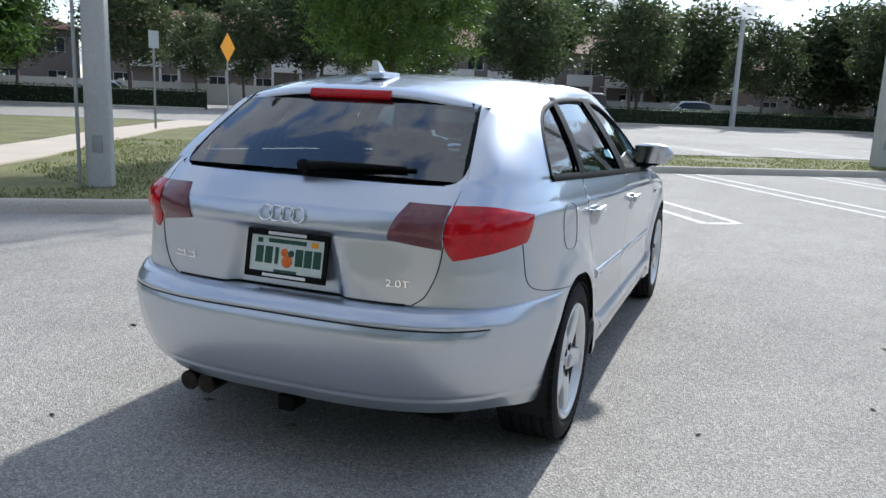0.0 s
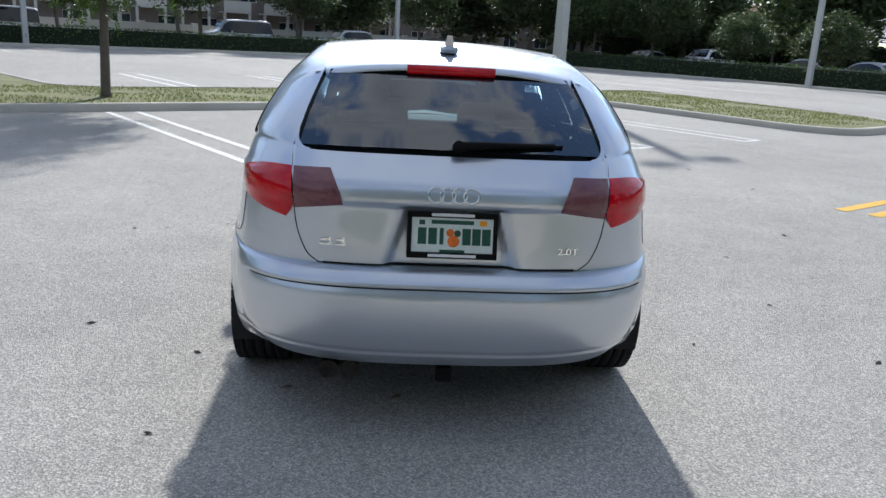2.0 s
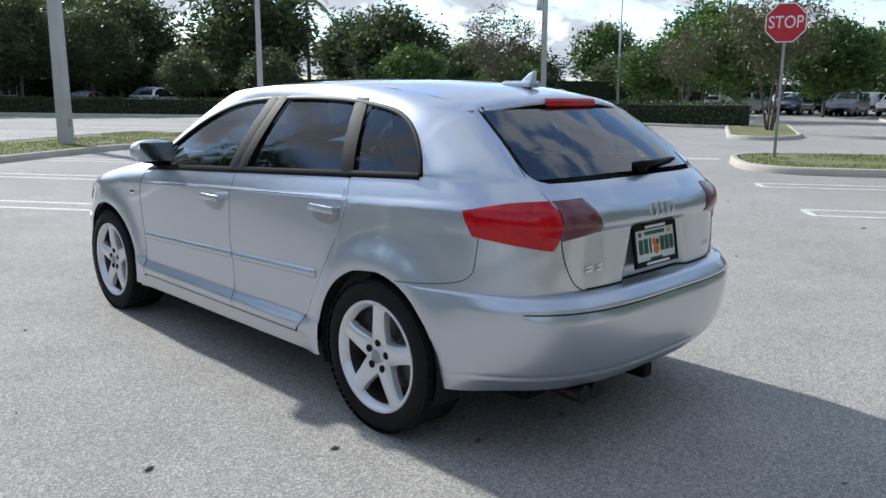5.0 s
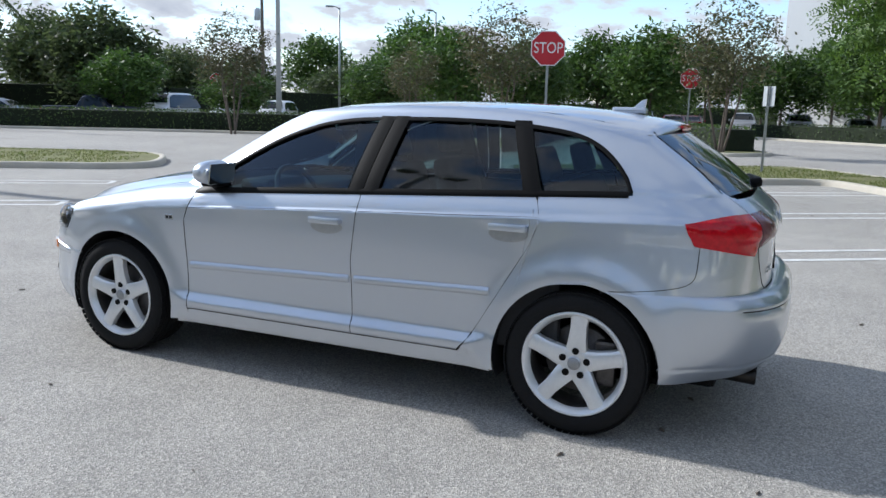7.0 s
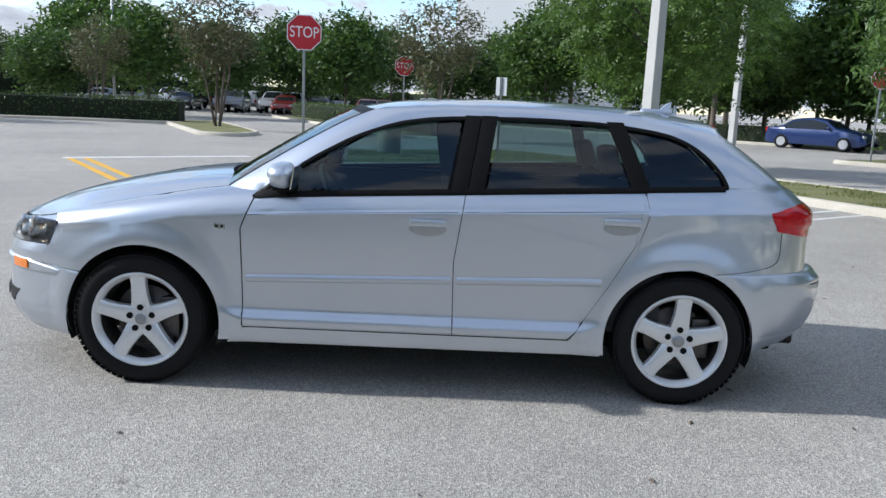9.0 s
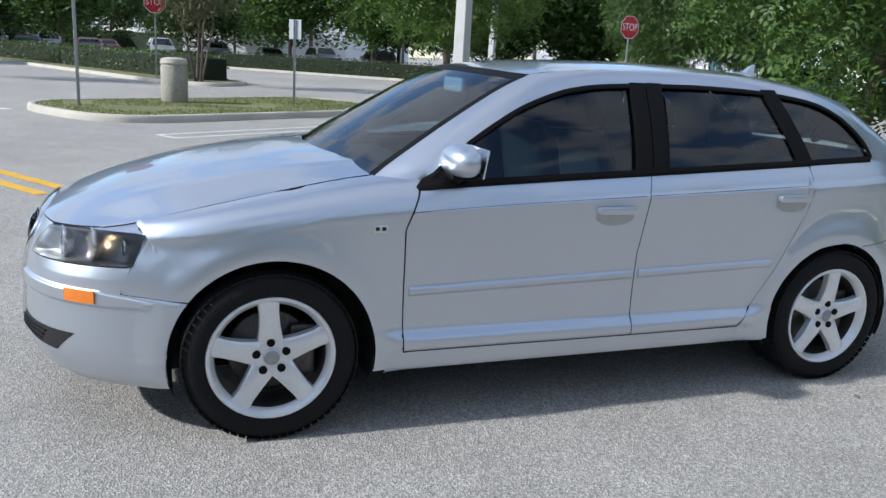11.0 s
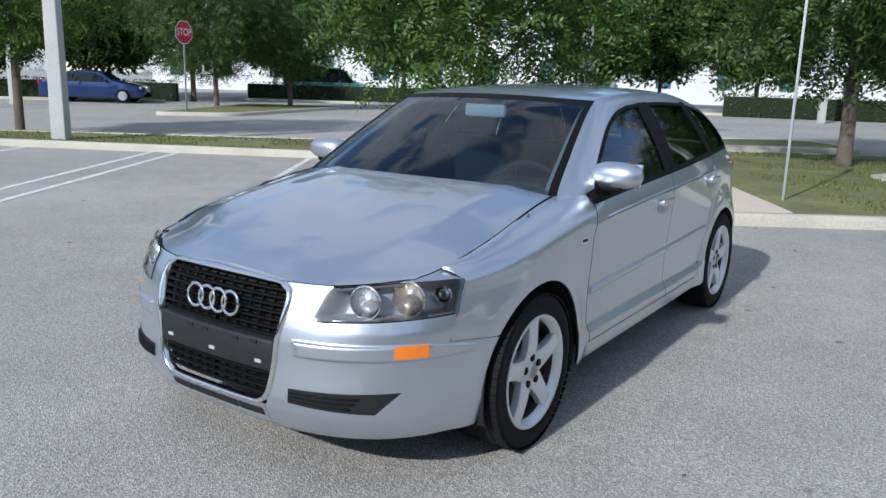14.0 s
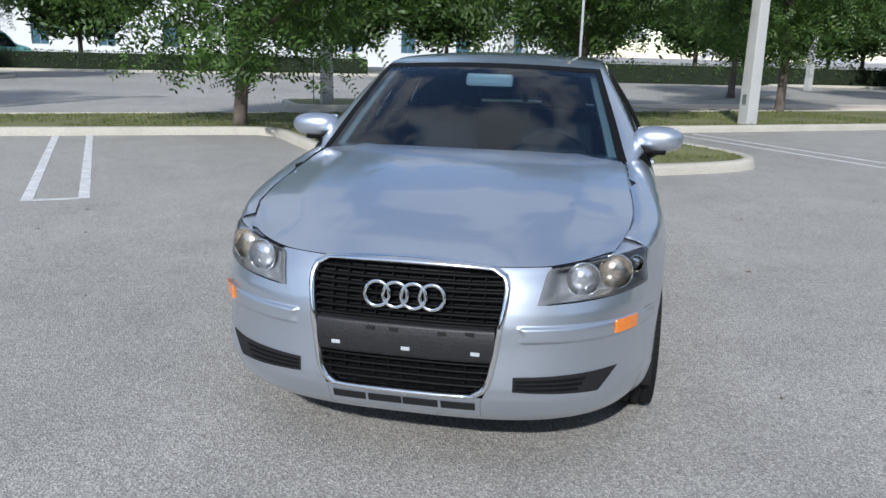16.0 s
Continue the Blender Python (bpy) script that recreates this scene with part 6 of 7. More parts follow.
for sgn in (-1, 1):
    bm = bmesh.new()
    pts = [skin(top_s(y), wing_top(y)) for y in lin(0.735, 1.64, 30)]
    tube(bm, [Vector((sgn * (p.x + 0.004), p.y, p.z - 0.0220)) for p in pts], [0.0165] * len(pts), 8, False)
    part("seam_lining", bm, PAINT, car, smooth=True)
bonnet = part("bonnet", sheet([[bonnet_at(k, f) for k in lin(1, -1, 48)] for f in [1 - (1 - t) ** 1.0 for t in lin(0, 1, 40)]], 0.002, 0.02), None, car, "silver bonnet with soft pressed edges")
grid_part("cowl", lambda k, f: Vector((0.73 * k, 1.035 - 0.28 * abs(k) ** 2.2 - 0.14 * f, 0.972 - 0.03 * abs(k) - 0.045 * f)), lin(1, -1, 24), lin(0, 1, 3), TRIM, car, "black plastic cowl below the windscreen")

# front bumper: each side from wheel arch to grille, and the lip below
LAMP_LO = [(0.0, 0.60), (0.45, 0.625), (1.0, 0.668)]
front_end = lambda z: sy(AXLE - 0.01 + math.sqrt(max(0.0, R_F ** 2 - (z - HUB_Z) ** 2)), z)
GR_X = [(0.30, 0.262), (0.345, 0.28), (0.5, 0.312), (0.68, 0.332), (0.715, 0.322), (0.745, 0.287)]


def bump_top(u):
    """Top edge of the bumper skin, which runs up behind the headlamp to the bonnet."""
    return curve([(0, 0.775), (0.25, 0.765), (0.6, 0.745), (1.0, 0.742)], u)


BUMP_Z = [0.205 + 0.295 * i / 26 for i in range(27)] + [0.505, 0.5075, 0.510, 0.5125, 0.52, 0.535, 0.55, 0.557, 0.5595, 0.562, 0.5645, 0.57, 0.585, 0.60]


def bump_at(u, j):
    zt = bump_top(u)
    z = BUMP_Z[j] if j < len(BUMP_Z) else 0.60 + (zt - 0.60) * (j - len(BUMP_Z) + 1) / 24
    if z < 0.54:
        s0 = front_end(z)
    else:
        s0 = front_end(0.54) + (sy(1.787, 0.558) - front_end(0.54)) * min(1, (z - 0.54) / 0.016)
        if z > 0.556:
            s0 = sy(curve([(0.556, 1.787), (0.65, 1.75), (0.755, 1.702), (0.79, 1.71)], z), z)
    s1 = s_at(z, x=curve(GR_X, z))
    s = s0 + (s1 - s0) * u
    p = skin(s, z)
    groove = math.exp(-((z - 0.325 - 0.05 * max(0, 0.25 - u)) / 0.006) ** 2) * 0.005
    ramp = lambda t: min(1.0, max(0.0, t))
    swell = 0.011 * min(ramp((z - 0.507) / 0.0055), ramp((0.5645 - z) / 0.007)) * ramp((u - 0.1) / 0.03) * ramp((0.93 - u) / 0.02)
    nrm = Vector((p.x * 0.6, (p.y - 1.2) * 1.6, 0)).normalized()
    return p + nrm * (swell - groove)


def lamp_uv(p):
    """Where a point of the nose lies within the headlamp's outline."""
    q = Vector((abs(p.x), p.y))
    u = min(1.0, max(0.0, (q - LAMP_A).dot(LAMP_B - LAMP_A) / (LAMP_B - LAMP_A).length_squared))
    lo, hi = 0.632 + 0.02 * u, 0.738 + 0.029 * u
    return (q - LAMP_A).dot(LAMP_B - LAMP_A) / (LAMP_B - LAMP_A).length_squared, (p.z - lo) / (hi - lo)


LAMP_A = skin(s_at(0.685, x=0.445), 0.685).xy
LAMP_B = skin(sy(1.722, 0.71), 0.71).xy
rows = [[bump_at(i / 120, j) for i in range(121)] for j in range(len(BUMP_Z) + 24)]
for mirror in (False, True):
    me = sheet(rows, 0.001, 0.02, mirror)
    bm = bmesh.new()
    bm.from_mesh(me)
    gone = []
    for f in bm.faces:
        u, v = lamp_uv(f.calc_center_median())
        c = f.calc_center_median()
        if abs(c.x) > 0.436 + 0.03 * v and c.y > 1.748 - 0.042 * v and 0.05 < v < 1.3:
            gone.append(f)
    bmesh.ops.delete(bm, geom=gone, context="FACES")
    bm.to_mesh(me)
    bm.free()
    part("front_bumper", me, None, car, "silver front bumper half beside the grille")
rows = []
for z in lin(0.205, 0.315, 14):
    x1 = curve(GR_X, max(z, 0.30))
    rows.append([skin(s_at(z, x=abs(x1 * k)) if abs(k) > 0.01 else YS + math.pi / 2, z) * 1.0 if k >= 0 else Matrix.Diagonal((-1, 1, 1)) @ skin(s_at(z, x=abs(x1 * k)), z) for k in lin(1, -1, 24)])
part("front_lip", sheet(rows, 0, 0.02), None, car, "silver lip below the grille")


def on_nose(x, z, out=0.0):
    p = skin(s_at(z, x=abs(x)), z) if abs(x) > 0.005 else skin(YS + math.pi / 2, z)
    n = Vector((p.x * 0.6, (p.y - 1.2) * 1.6, 0)).normalized()
    p = p + n * out
    return Vector((math.copysign(p.x, x), p.y, p.z))


# grille: dark back, slats, chrome surround
GZ0, GZ1 = 0.322, 0.738


def grille_half(z):
    return curve([(GZ0, 0.235), (0.345, 0.268), (0.38, 0.285), (0.55, 0.312), (0.68, 0.328), (0.715, 0.318), (GZ1, 0.28)], z)


grille = part("grille", sheet([[on_nose(grille_half(z) * k, z, -0.045) for k in lin(1, -1, 12)] for z in lin(GZ0, GZ1, 12)], 0, 0), None, car, "tall black grille with fine slats")
grille.data.materials[0] = GAP
for z in (0.35, 0.374, 0.398, 0.422, 0.562, 0.587, 0.612, 0.637, 0.662, 0.687, 0.711):
    h = grille_half(z) - 0.004
    rows = [[on_nose(h * k, z + dz, d) for k in lin(1, -1, 16)] for dz, d in ((-0.0055, -0.03), (-0.004, -0.012), (0.003, -0.008), (0.0045, -0.016), (0.0045, -0.03))]
    me = sheet(rows, 0, 0)
    me.materials[0] = TRIM
    part("slat", me, None, grille)
for x in [k * 0.052 for k in range(-5, 6)]:
    for z0, z1 in ((0.34, 0.43), (0.555, 0.72)):
        if abs(x) < grille_half((z0 + z1) / 2) - 0.02:
            rows = [[on_nose(x + dx, z, d) for z in lin(z0, z1, 6)] for dx, d in ((-0.003, -0.035), (-0.002, -0.016), (0.002, -0.016), (0.003, -0.035))]
            me = sheet(rows, 0, 0)
            me.materials[0] = TRIM
            part("grille_rib", me, None, grille)
loop = []
for t in lin(0, 1, 20):
    z = GZ0 + (GZ1 - GZ0) * t
    loop.append((grille_half(z), z))
loop = loop + [(x, z) for x, z in [(grille_half(GZ1) * k, GZ1 + 0.008 * (1 - k * k)) for k in lin(1, -1, 20)][1:-1]] + [(-x, z) for x, z in loop[::-1]] + [(x, z) for x, z in [(-grille_half(GZ0) * (1 - 2 * k), GZ0 - 0.006 * math.sin(math.pi * k)) for k in lin(0, 1, 16)][1:-1]]
rows = []
for grow, out in ((-0.010, -0.02), (-0.008, 0.004), (0.0, 0.012), (0.010, 0.010), (0.014, 0.0), (0.014, -0.012)):
    r = []
    for x, z in loop + loop[:1]:
        d = Vector((x, (z - 0.53) * 0.9))
        d.normalize()
        r.append(on_nose(x + d.x * grow, z + d.y * grow, out))
    rows.append(r)
me = sheet(rows[::-1], 0, 0)
me.materials[0] = CHROME
part("grille_frame", me, None, grille, "polished chrome grille surround")
# blank plate carrier across the grille
rows = [[on_nose(x, z, d) for x in lin(0.30, -0.30, 20)] for z, d in ((0.437, -0.02), (0.438, 0.004), (0.45, 0.008), (0.495, 0.008), (0.54, 0.006), (0.548, 0.002), (0.549, -0.02))]
me = sheet(rows, 0, 0.01)
me.materials[0] = mat("grey plate carrier", (0.012, 0.012, 0.013), 0.5, var=0.3, scale=20, fine=120, bump=0.15)
carrier = part("plate_carrier", me, None, grille, "empty dark plastic plate carrier with slots")
for x, z in ((-0.24, 0.463), (-0.01, 0.463), (0.23, 0.463), (-0.13, 0.525), (0.11, 0.525), (0.03, 0.525), (-0.22, 0.53)):
    bm = bmesh.new()
    p = on_nose(x, z, 0.009)
    box(bm, (0.03, 0.004, 0.012), (p.x, p.y, p.z), 0.001)
    part("slot", bm, SIGN_GREY if z < 0.5 else GAP, carrier)


def rings(parent, at, r, tube_r, step, tilt):
    """Four linked rings in a row."""
    for k in range(4):
        bm = bmesh.new()
        n, m2 = 36, 8
        vs = [[bm.verts.new(((r + tube_r * math.cos(b)) * math.cos(a), 0.7 * tube_r * math.sin(b) + (0.001 if k % 2 else 0), (r + tube_r * math.cos(b)) * math.sin(a)))
               for b in [2 * math.pi * j / m2 for j in range(m2)]] for a in [2 * math.pi * i / n for i in range(n)]]
        for i in range(n):
            for j in range(m2):
                bm.faces.new((vs[i][j], vs[(i + 1) % n][j], vs[(i + 1) % n][(j + 1) % m2], vs[i][(j + 1) % m2]))
        ob = part("badge_ring", bm, CHROME, parent, "chrome ring", smooth=True)
        x = (k - 1.5) * step
        ob.matrix_basis = Matrix.Translation((x, at(x), 0)) @ pose(0, 0, 0)
        ob.location = (x, at(x), tilt[0])
        ob.rotation_euler = (radians(tilt[1]), 0, 0)


rings(grille, lambda x: on_nose(x, 0.645, 0.012).y, 0.041, 0.0065, 0.0615, (0.645, 8))
rings(tailgate, lambda x: gate_skin(x, 0.918).y - 0.006, 0.0265, 0.0035, 0.041, (0.918, -14))

# slots in the lip
for k in range(4):
    x0 = -0.245 + 0.125 * k
    rows = [[on_nose(x, z, 0.003) for x in lin(x0 + 0.115, x0, 4)] for z in (0.262, 0.27, 0.285, 0.291)]
    me = sheet(rows, 0, 0.008)
    me.materials[0] = GAP
    part("lip_slot", me, None, car, "black slot in the front lip")

# side vents with slats, side markers, headlamps
for sgn in (-1, 1):
    def vent(u, v, out):
        x = 0.365 + (0.275 + 0.06 * v) * u
        lo = 0.343 - 0.018 * u
        hi = 0.393 + 0.006 * u
        return on_nose(sgn * x, lo + (hi - lo) * v, out)
    rows = [[vent(u, v, 0.003) for u in lin(1, 0, 22)] for v in lin(0, 1, 8)]
    me = sheet([r[::-1] for r in rows] if sgn < 0 else rows, 0, 0.008)
    me.materials[0] = GAP
    v_ob = part("air_vent", me, None, car, "black slatted vent in the front bumper")
    for v in (0.24, 0.5, 0.76):
        rows = [[vent(u, v + dv, out) for u in lin(0.72, 0.02, 14)] for dv, out in ((-0.05, 0.004), (-0.03, 0.010), (0.03, 0.012), (0.05, 0.004))]
        me = sheet([r[::-1] for r in rows] if sgn < 0 else rows, 0, 0)
        me.materials[0] = TRIM
        part("slat", me, None, v_ob)
    rows = [[skin(sy(y, z), z) + Vector((0.011, 0.011, 0)) for y in lin(1.862, 1.96, 8)] for z in lin(0.520, 0.565, 4)]
    me = sheet(rows, 0, 0.006, sgn < 0)
    me.materials[0], me.materials[1] = AMBER, AMBER
    part("side_marker", me, None, car, "amber side marker")

    def lamp(u, v, out):
        """u from the inner to the outer end."""
        lo = Vector((s_at(0.63, x=0.43), 0.632)).lerp(Vector((sy(1.742, 0.650), 0.650)), u)
        hi = Vector((s_at(0.735, x=0.46), 0.738)).lerp(Vector((sy(1.698, 0.762), 0.762)), u)
        hi.y += 0.008 * math.sin(math.pi * u)
        q = lo.lerp(hi, v)
        p = skin(q.x, q.y)
        n = Vector((p.x * 0.6, (p.y - 1.2) * 1.6, 0.25)).normalized()
        p = p + n * out
        return Vector((sgn * p.x, p.y, p.z))
    flip = (lambda r: r[::-1]) if sgn > 0 else (lambda r: r)
    me = sheet([flip([lamp(u, v, 0.003 - 0.058 * min(1.0, max(0.0, (min(u, 1 - u) * 5 - 0.15) / 0.5, 0.0), max(0.0, (min(v, 1 - v) - 0.05) / 0.12))) for u in lin(0, 1, 32)]) for v in lin(0, 1, 16)], 0, 0.01)
    me.materials[0], me.materials[1] = LAMP_DARK, TRIM
    h_ob = part("headlight", me, None, car, "clear headlight with round reflectors")
    me = sheet([flip([lamp(u, v, 0.016 * (math.sin(math.pi * min(1, max(0, u))) * math.sin(math.pi * v)) ** 0.3 + 0.004) for u in lin(0, 1, 24)]) for v in lin(0, 1, 12)], 0, 0.006)
    me.materials[0], me.materials[1] = LENS, TRIM
    part("lens", me, None, h_ob, "clear plastic lens")
    me = sheet([flip([lamp(u, 1.0, -0.003) + Vector((0, -0.05 * f, 0.002 * f)) for u in lin(0.3, 0.52, 8)]) for f in (0, 0.33, 0.67, 1)], 0, 0)
    part("lamp_brow", me, None, h_ob, "silver strip above the headlight")
    rows = []
    for f in lin(0, 1, 6):       # the wing's tip between the lamp and the bonnet's edge
        r = []
        for u in lin(0.5, 1.0, 16):
            y = 1.86 + (1.685 - 1.86) * (u - 0.5) / 0.5
            ya = bonnet_front(0.70)
            q = bonnet_at(1, min(1.0, max(0.0, (y - 0.03 - ya) / (0.76 - ya))))
            q = Vector((sgn * (q.x - 0.003), q.y, q.z - 0.004))
            p = lamp(u, 1.0, -0.001).lerp(q, f)
            r.append(p + Vector((0, 0, 0.002 * math.sin(math.pi * f))))
        rows.append(flip(r))
    part("wing_tip", sheet(rows, 0, 0), None, front_wings[0 if sgn > 0 else 1], "silver tip of the wing above the headlight")
    for u, v, r, m_, nm in ((0.30, 0.54, 0.053, SILVERED, "reflector"), (0.60, 0.56, 0.056, BOWL, "reflector"), (0.85, 0.60, 0.028, CHROME, "indicator")):
        n = Vector((sgn * 0.22, 1.0, 0.05)).normalized()
        c = lamp(u, v, -0.012) - n * 0.004
        ts = lin(1, 0.04, 12)
        bm = bmesh.new()
        tube(bm, [c + n * (0.004), c + n * 0.004] + [c - n * r * 0.7 * (1 - t * t) for t in ts], [r * 1.1, r * 1.04] + [r * t for t in ts], 32, False)
        bowl = part(nm, bm, m_, h_ob, "round bright reflector bowl", smooth=True)
        bm = bmesh.new()
        side, over = n.cross(Vector((0, 0, 1))).normalized(), n.cross(n.cross(Vector((0, 0, 1)))).normalized()
        ring = [c + n * 0.006 + (side * math.cos(a) + over * math.sin(a)) * r * 1.06 for a in lin(0, 2 * math.pi, 32)]
        tube(bm, ring, [0.0035] * 33, 6, False)
        part("bezel", bm, CHROME, bowl, "chrome ring", smooth=True)
        bm = bmesh.new()
        got = bmesh.ops.create_uvsphere(bm, u_segments=14, v_segments=8, radius=r * 0.32)["verts"]
        bmesh.ops.translate(bm, verts=got, vec=c - n * r * 0.38)
        part("bulb", bm, BULB if m_ is BOWL else (AMBER if nm == "indicator" else LAMP_DARK), bowl, smooth=True)

    # tail lamps: red wing part, smoked tailgate part
    def tail(u, v, out):
        """u from the wing round to the tailgate seam."""
        z1 = 0.808 + 0.174 * v
        x1 = curve([(0.80, 0.590), (0.855, 0.5575), (0.982, 0.5665)], z1)
        q = Vector((sy(-1.735, 0.855), 0.855)).lerp(Vector((sy(-1.69, 0.945), 0.945)), v).lerp(Vector((hatch_s(x1, z1), z1)), u)
        q.y += 0.012 * math.sin(math.pi * u) * v
        q.x += -0.02 * (1 - u) * math.sin(math.pi * v) * -1
        p = skin(q.x, q.y)
        n = Vector((p.x * 0.7, (p.y + 1.2) * 1.3, 0)).normalized()
        p = p + n * out
        return Vector((sgn * p.x, p.y, p.z))
    dome = lambda u, v: 0.004 + 0.010 * (max(0, math.sin(math.pi * u)) * max(0, math.sin(math.pi * v))) ** 0.35
    flip = (lambda r: r) if sgn > 0 else (lambda r: r[::-1])
    me = sheet([flip([tail(u, v, dome(u, v)) for u in lin(0, 1, 20)]) for v in lin(0, 1, 12)], 0, 0.008)
    me.materials[0], me.materials[1] = RED_LENS, RED_LENS
    part("tail_light", me, None, car, "bright red wrap-round tail light")

    def inner(u, v, out):
        x = (0.5515 + 0.010 * v) + ((0.382 + 0.048 * v ** 1.5) - (0.5515 + 0.010 * v)) * u
        z = 0.862 + (0.982 - 0.862) * v + 0.004 * u
        z -= 0.02 * (1 - v) * (1 - u)
        p = gate_skin(x, z) + Vector((0.0, -out, 0))
        return Vector((sgn * p.x, p.y, p.z))
    me = sheet([flip([inner(u, v, dome(u, v)) for u in lin(0, 1, 16)]) for v in lin(0, 1, 10)], 0, 0.008)
    me.materials[0], me.materials[1] = SMOKE_LENS, SMOKE_LENS
    part("reversing_light", me, None, tailgate, "smoked pinkish inner tail light")

    # door mirror
    bm = bmesh.new()
    got = bmesh.ops.create_uvsphere(bm, u_segments=28, v_segments=18, radius=1.0)["verts"]
    for v in got:
        c = v.co
        q = Vector([math.copysign(abs(a) ** 0.82, a) for a in c])
        q.y = q.y * (1.0 if q.y > 0 else 0.55)
        q.z *= 1 - 0.12 * (q.x * sgn + 1) / 2 * (1 if q.z < 0 else 0.6)
        v.co = Vector((q.x * 0.120, q.y * 0.078, q.z * 0.064)) + Vector((sgn * 0.865, 0.60, 1.035))
    mirror_ob = part("door_mirror", bm, PAINT, front_doors[0 if sgn > 0 else 1], "silver door mirror on a black foot", smooth=True)
    bm = bmesh.new()
    box(bm, (0.190, 0.006, 0.104), (0, 0, -0.052), 0.002, m=Matrix.Translation((sgn * 0.865, 0.549, 1.033)) @ pose(0, 0, 0, 9, 0, 0))
    part("mirror_glass", bm, CHROME, mirror_ob, "mirror glass")
    bm = bmesh.new()
    box(bm, (0.15, 0.10, 0.03), (sgn * 0.83, 0.605, 0.965), 0.012)
    tube(bm, [(sgn * 0.77, 0.62, 0.95), (sgn * 0.81, 0.615, 0.962), (sgn * 0.85, 0.61, 0.985)], [0.035, 0.03, 0.03], 10)
    part("mirror_foot", bm, TRIM, mirror_ob, "black mirror foot")
    y0 = 0.70
    lo_, hi_ = [(0.745, belt(0.745) + 0.004), (0.66, belt(0.66) + 0.02), (0.585, belt(0.585) + 0.02)], [(0.74, 0.948), (0.66, 1.0), (0.585, 1.055)]
    rows = [[side_at(a[0] + (b[0] - a[0]) * f, a[1] + (b[1] - a[1]) * f) + Vector((0.004, 0, 0)) for a, b in zip(lo_, hi_)] for f in (0, 0.5, 1)]
    me = sheet(rows, 0, 0.006, sgn < 0)
    me.materials[0] = TRIM
    part("mirror_corner", me, None, front_doors[0 if sgn > 0 else 1], "black corner piece at the mirror")

    # handles, rub strips, wing badge
    for y, doors in ((-0.065, front_doors), (-0.972, rear_doors)):
        z = crease(y) - 0.055
        rows = []
        for a in lin(0, 1, 10):       # the cup behind the bar: a flat patch, its recess shade in the colour
            rows.append([side_at(y + 0.088 * (1 - 2 * b), z - 0.02 + 0.034 * (2 * a - 1) * math.sqrt(max(0.02, 1 - (2 * b - 1) ** 2))) + Vector((0.0015, 0, 0)) for b in lin(0, 1, 16)])
        me = sheet(rows, 0, 0, sgn < 0)
        me.materials[0] = mat("handle cup shade", (0.42, 0.435, 0.46), 0.35, 0.85, bump=0) if "handle cup shade" not in bpy.data.materials else bpy.data.materials["handle cup shade"]
        cup = part("handle_cup", me, None, doors[0 if sgn > 0 else 1], "flat handle cup patch with its shade put into a darker silver")
        bm = bmesh.new()
        w = flank(y, z)
        box(bm, (0.022, 0.172, 0.032), (sgn * (w + 0.022), y, z - 0.006), 0.010)
        for dy in (-0.075, 0.075):
            box(bm, (0.03, 0.022, 0.02), (sgn * (w + 0.008), y + dy, z), 0.004)
        part("door_handle", bm, PAINT, doors[0 if sgn > 0 else 1], "silver bar door handle", smooth=True, sharp=50)
    for y0, y1, doors in ((0.785, -0.182, front_doors), (-0.212, -0.895, rear_doors)):
        rows = []
        for dz, out in ((-0.001, 0.0), (0.0, 0.007), (0.014, 0.009), (0.034, 0.0085), (0.037, 0.0)):
            rows.append([side_at(y, curve([(-0.9, 0.573), (0.8, 0.522)], y) + dz) + Vector((out if y0 > y > y1 else -0.002, 0, 0)) for y in [y0, y0 - 0.0005] + lin(y0 - 0.004, y1 + 0.004, 22) + [y1 + 0.0005, y1]])
        part("rub_strip", sheet(rows, 0, 0, sgn < 0), None, doors[0 if sgn > 0 else 1], "silver rubbing strip")
    bm = bmesh.new()
    box(bm, (0.004, 0.055, 0.028), (sgn * (flank(0.905, 0.785) + 0.002), 0.905, 0.772), 0.0015)
    wb = part("wing_badge", bm, CHROME, front_wings[0 if sgn > 0 else 1], "small chrome badge with a dark mark")
    for dy in (-0.012, 0.012):
        bm = bmesh.new()
        box(bm, (0.002, 0.014, 0.012), (sgn * (flank(0.905, 0.785) + 0.0055), 0.905 + dy, 0.78))
        part("mark", bm, GAP, wb)

# fuel flap seam on the right rear quarter
bm = bmesh.new()
pts = []
for a in lin(0, 2 * math.pi, 28):
    y = -1.36 + 0.085 * math.copysign(abs(math.cos(a)) ** 0.7, math.cos(a))
    z = 0.865 + 0.085 * math.copysign(abs(math.sin(a)) ** 0.7, math.sin(a))
    s = sy(y, z)
    p = skin(s, z)
    pts.append(p + Vector((0.0008, 0, 0)))
tube(bm, pts, [0.0011] * len(pts), 5, False)
part("fuel_flap_seam", bm, GAP, car, "seam of the round fuel flap")

for sgn in (-1, 1):       # seam where the bumper cap meets the quarter panel
    bm = bmesh.new()
    pts = []
    for t in lin(0, 1, 24):
        y, z = curve([(0, -1.42), (0.5, -1.62), (0.72, -1.725), (0.82, -1.752), (1, -1.757)], t), curve([(0, 0.652), (0.5, 0.672), (0.72, 0.70), (0.82, 0.74), (1, 0.85)], t)
        p = skin(sy(y, z), z)
        pts.append(Vector((sgn * (p.x + 0.0006), p.y, p.z)))
    tube(bm, pts, [0.0016] * len(pts), 5, False)
    part("bumper_seam", bm, GAP, car, "thin seam above the rear bumper cap")

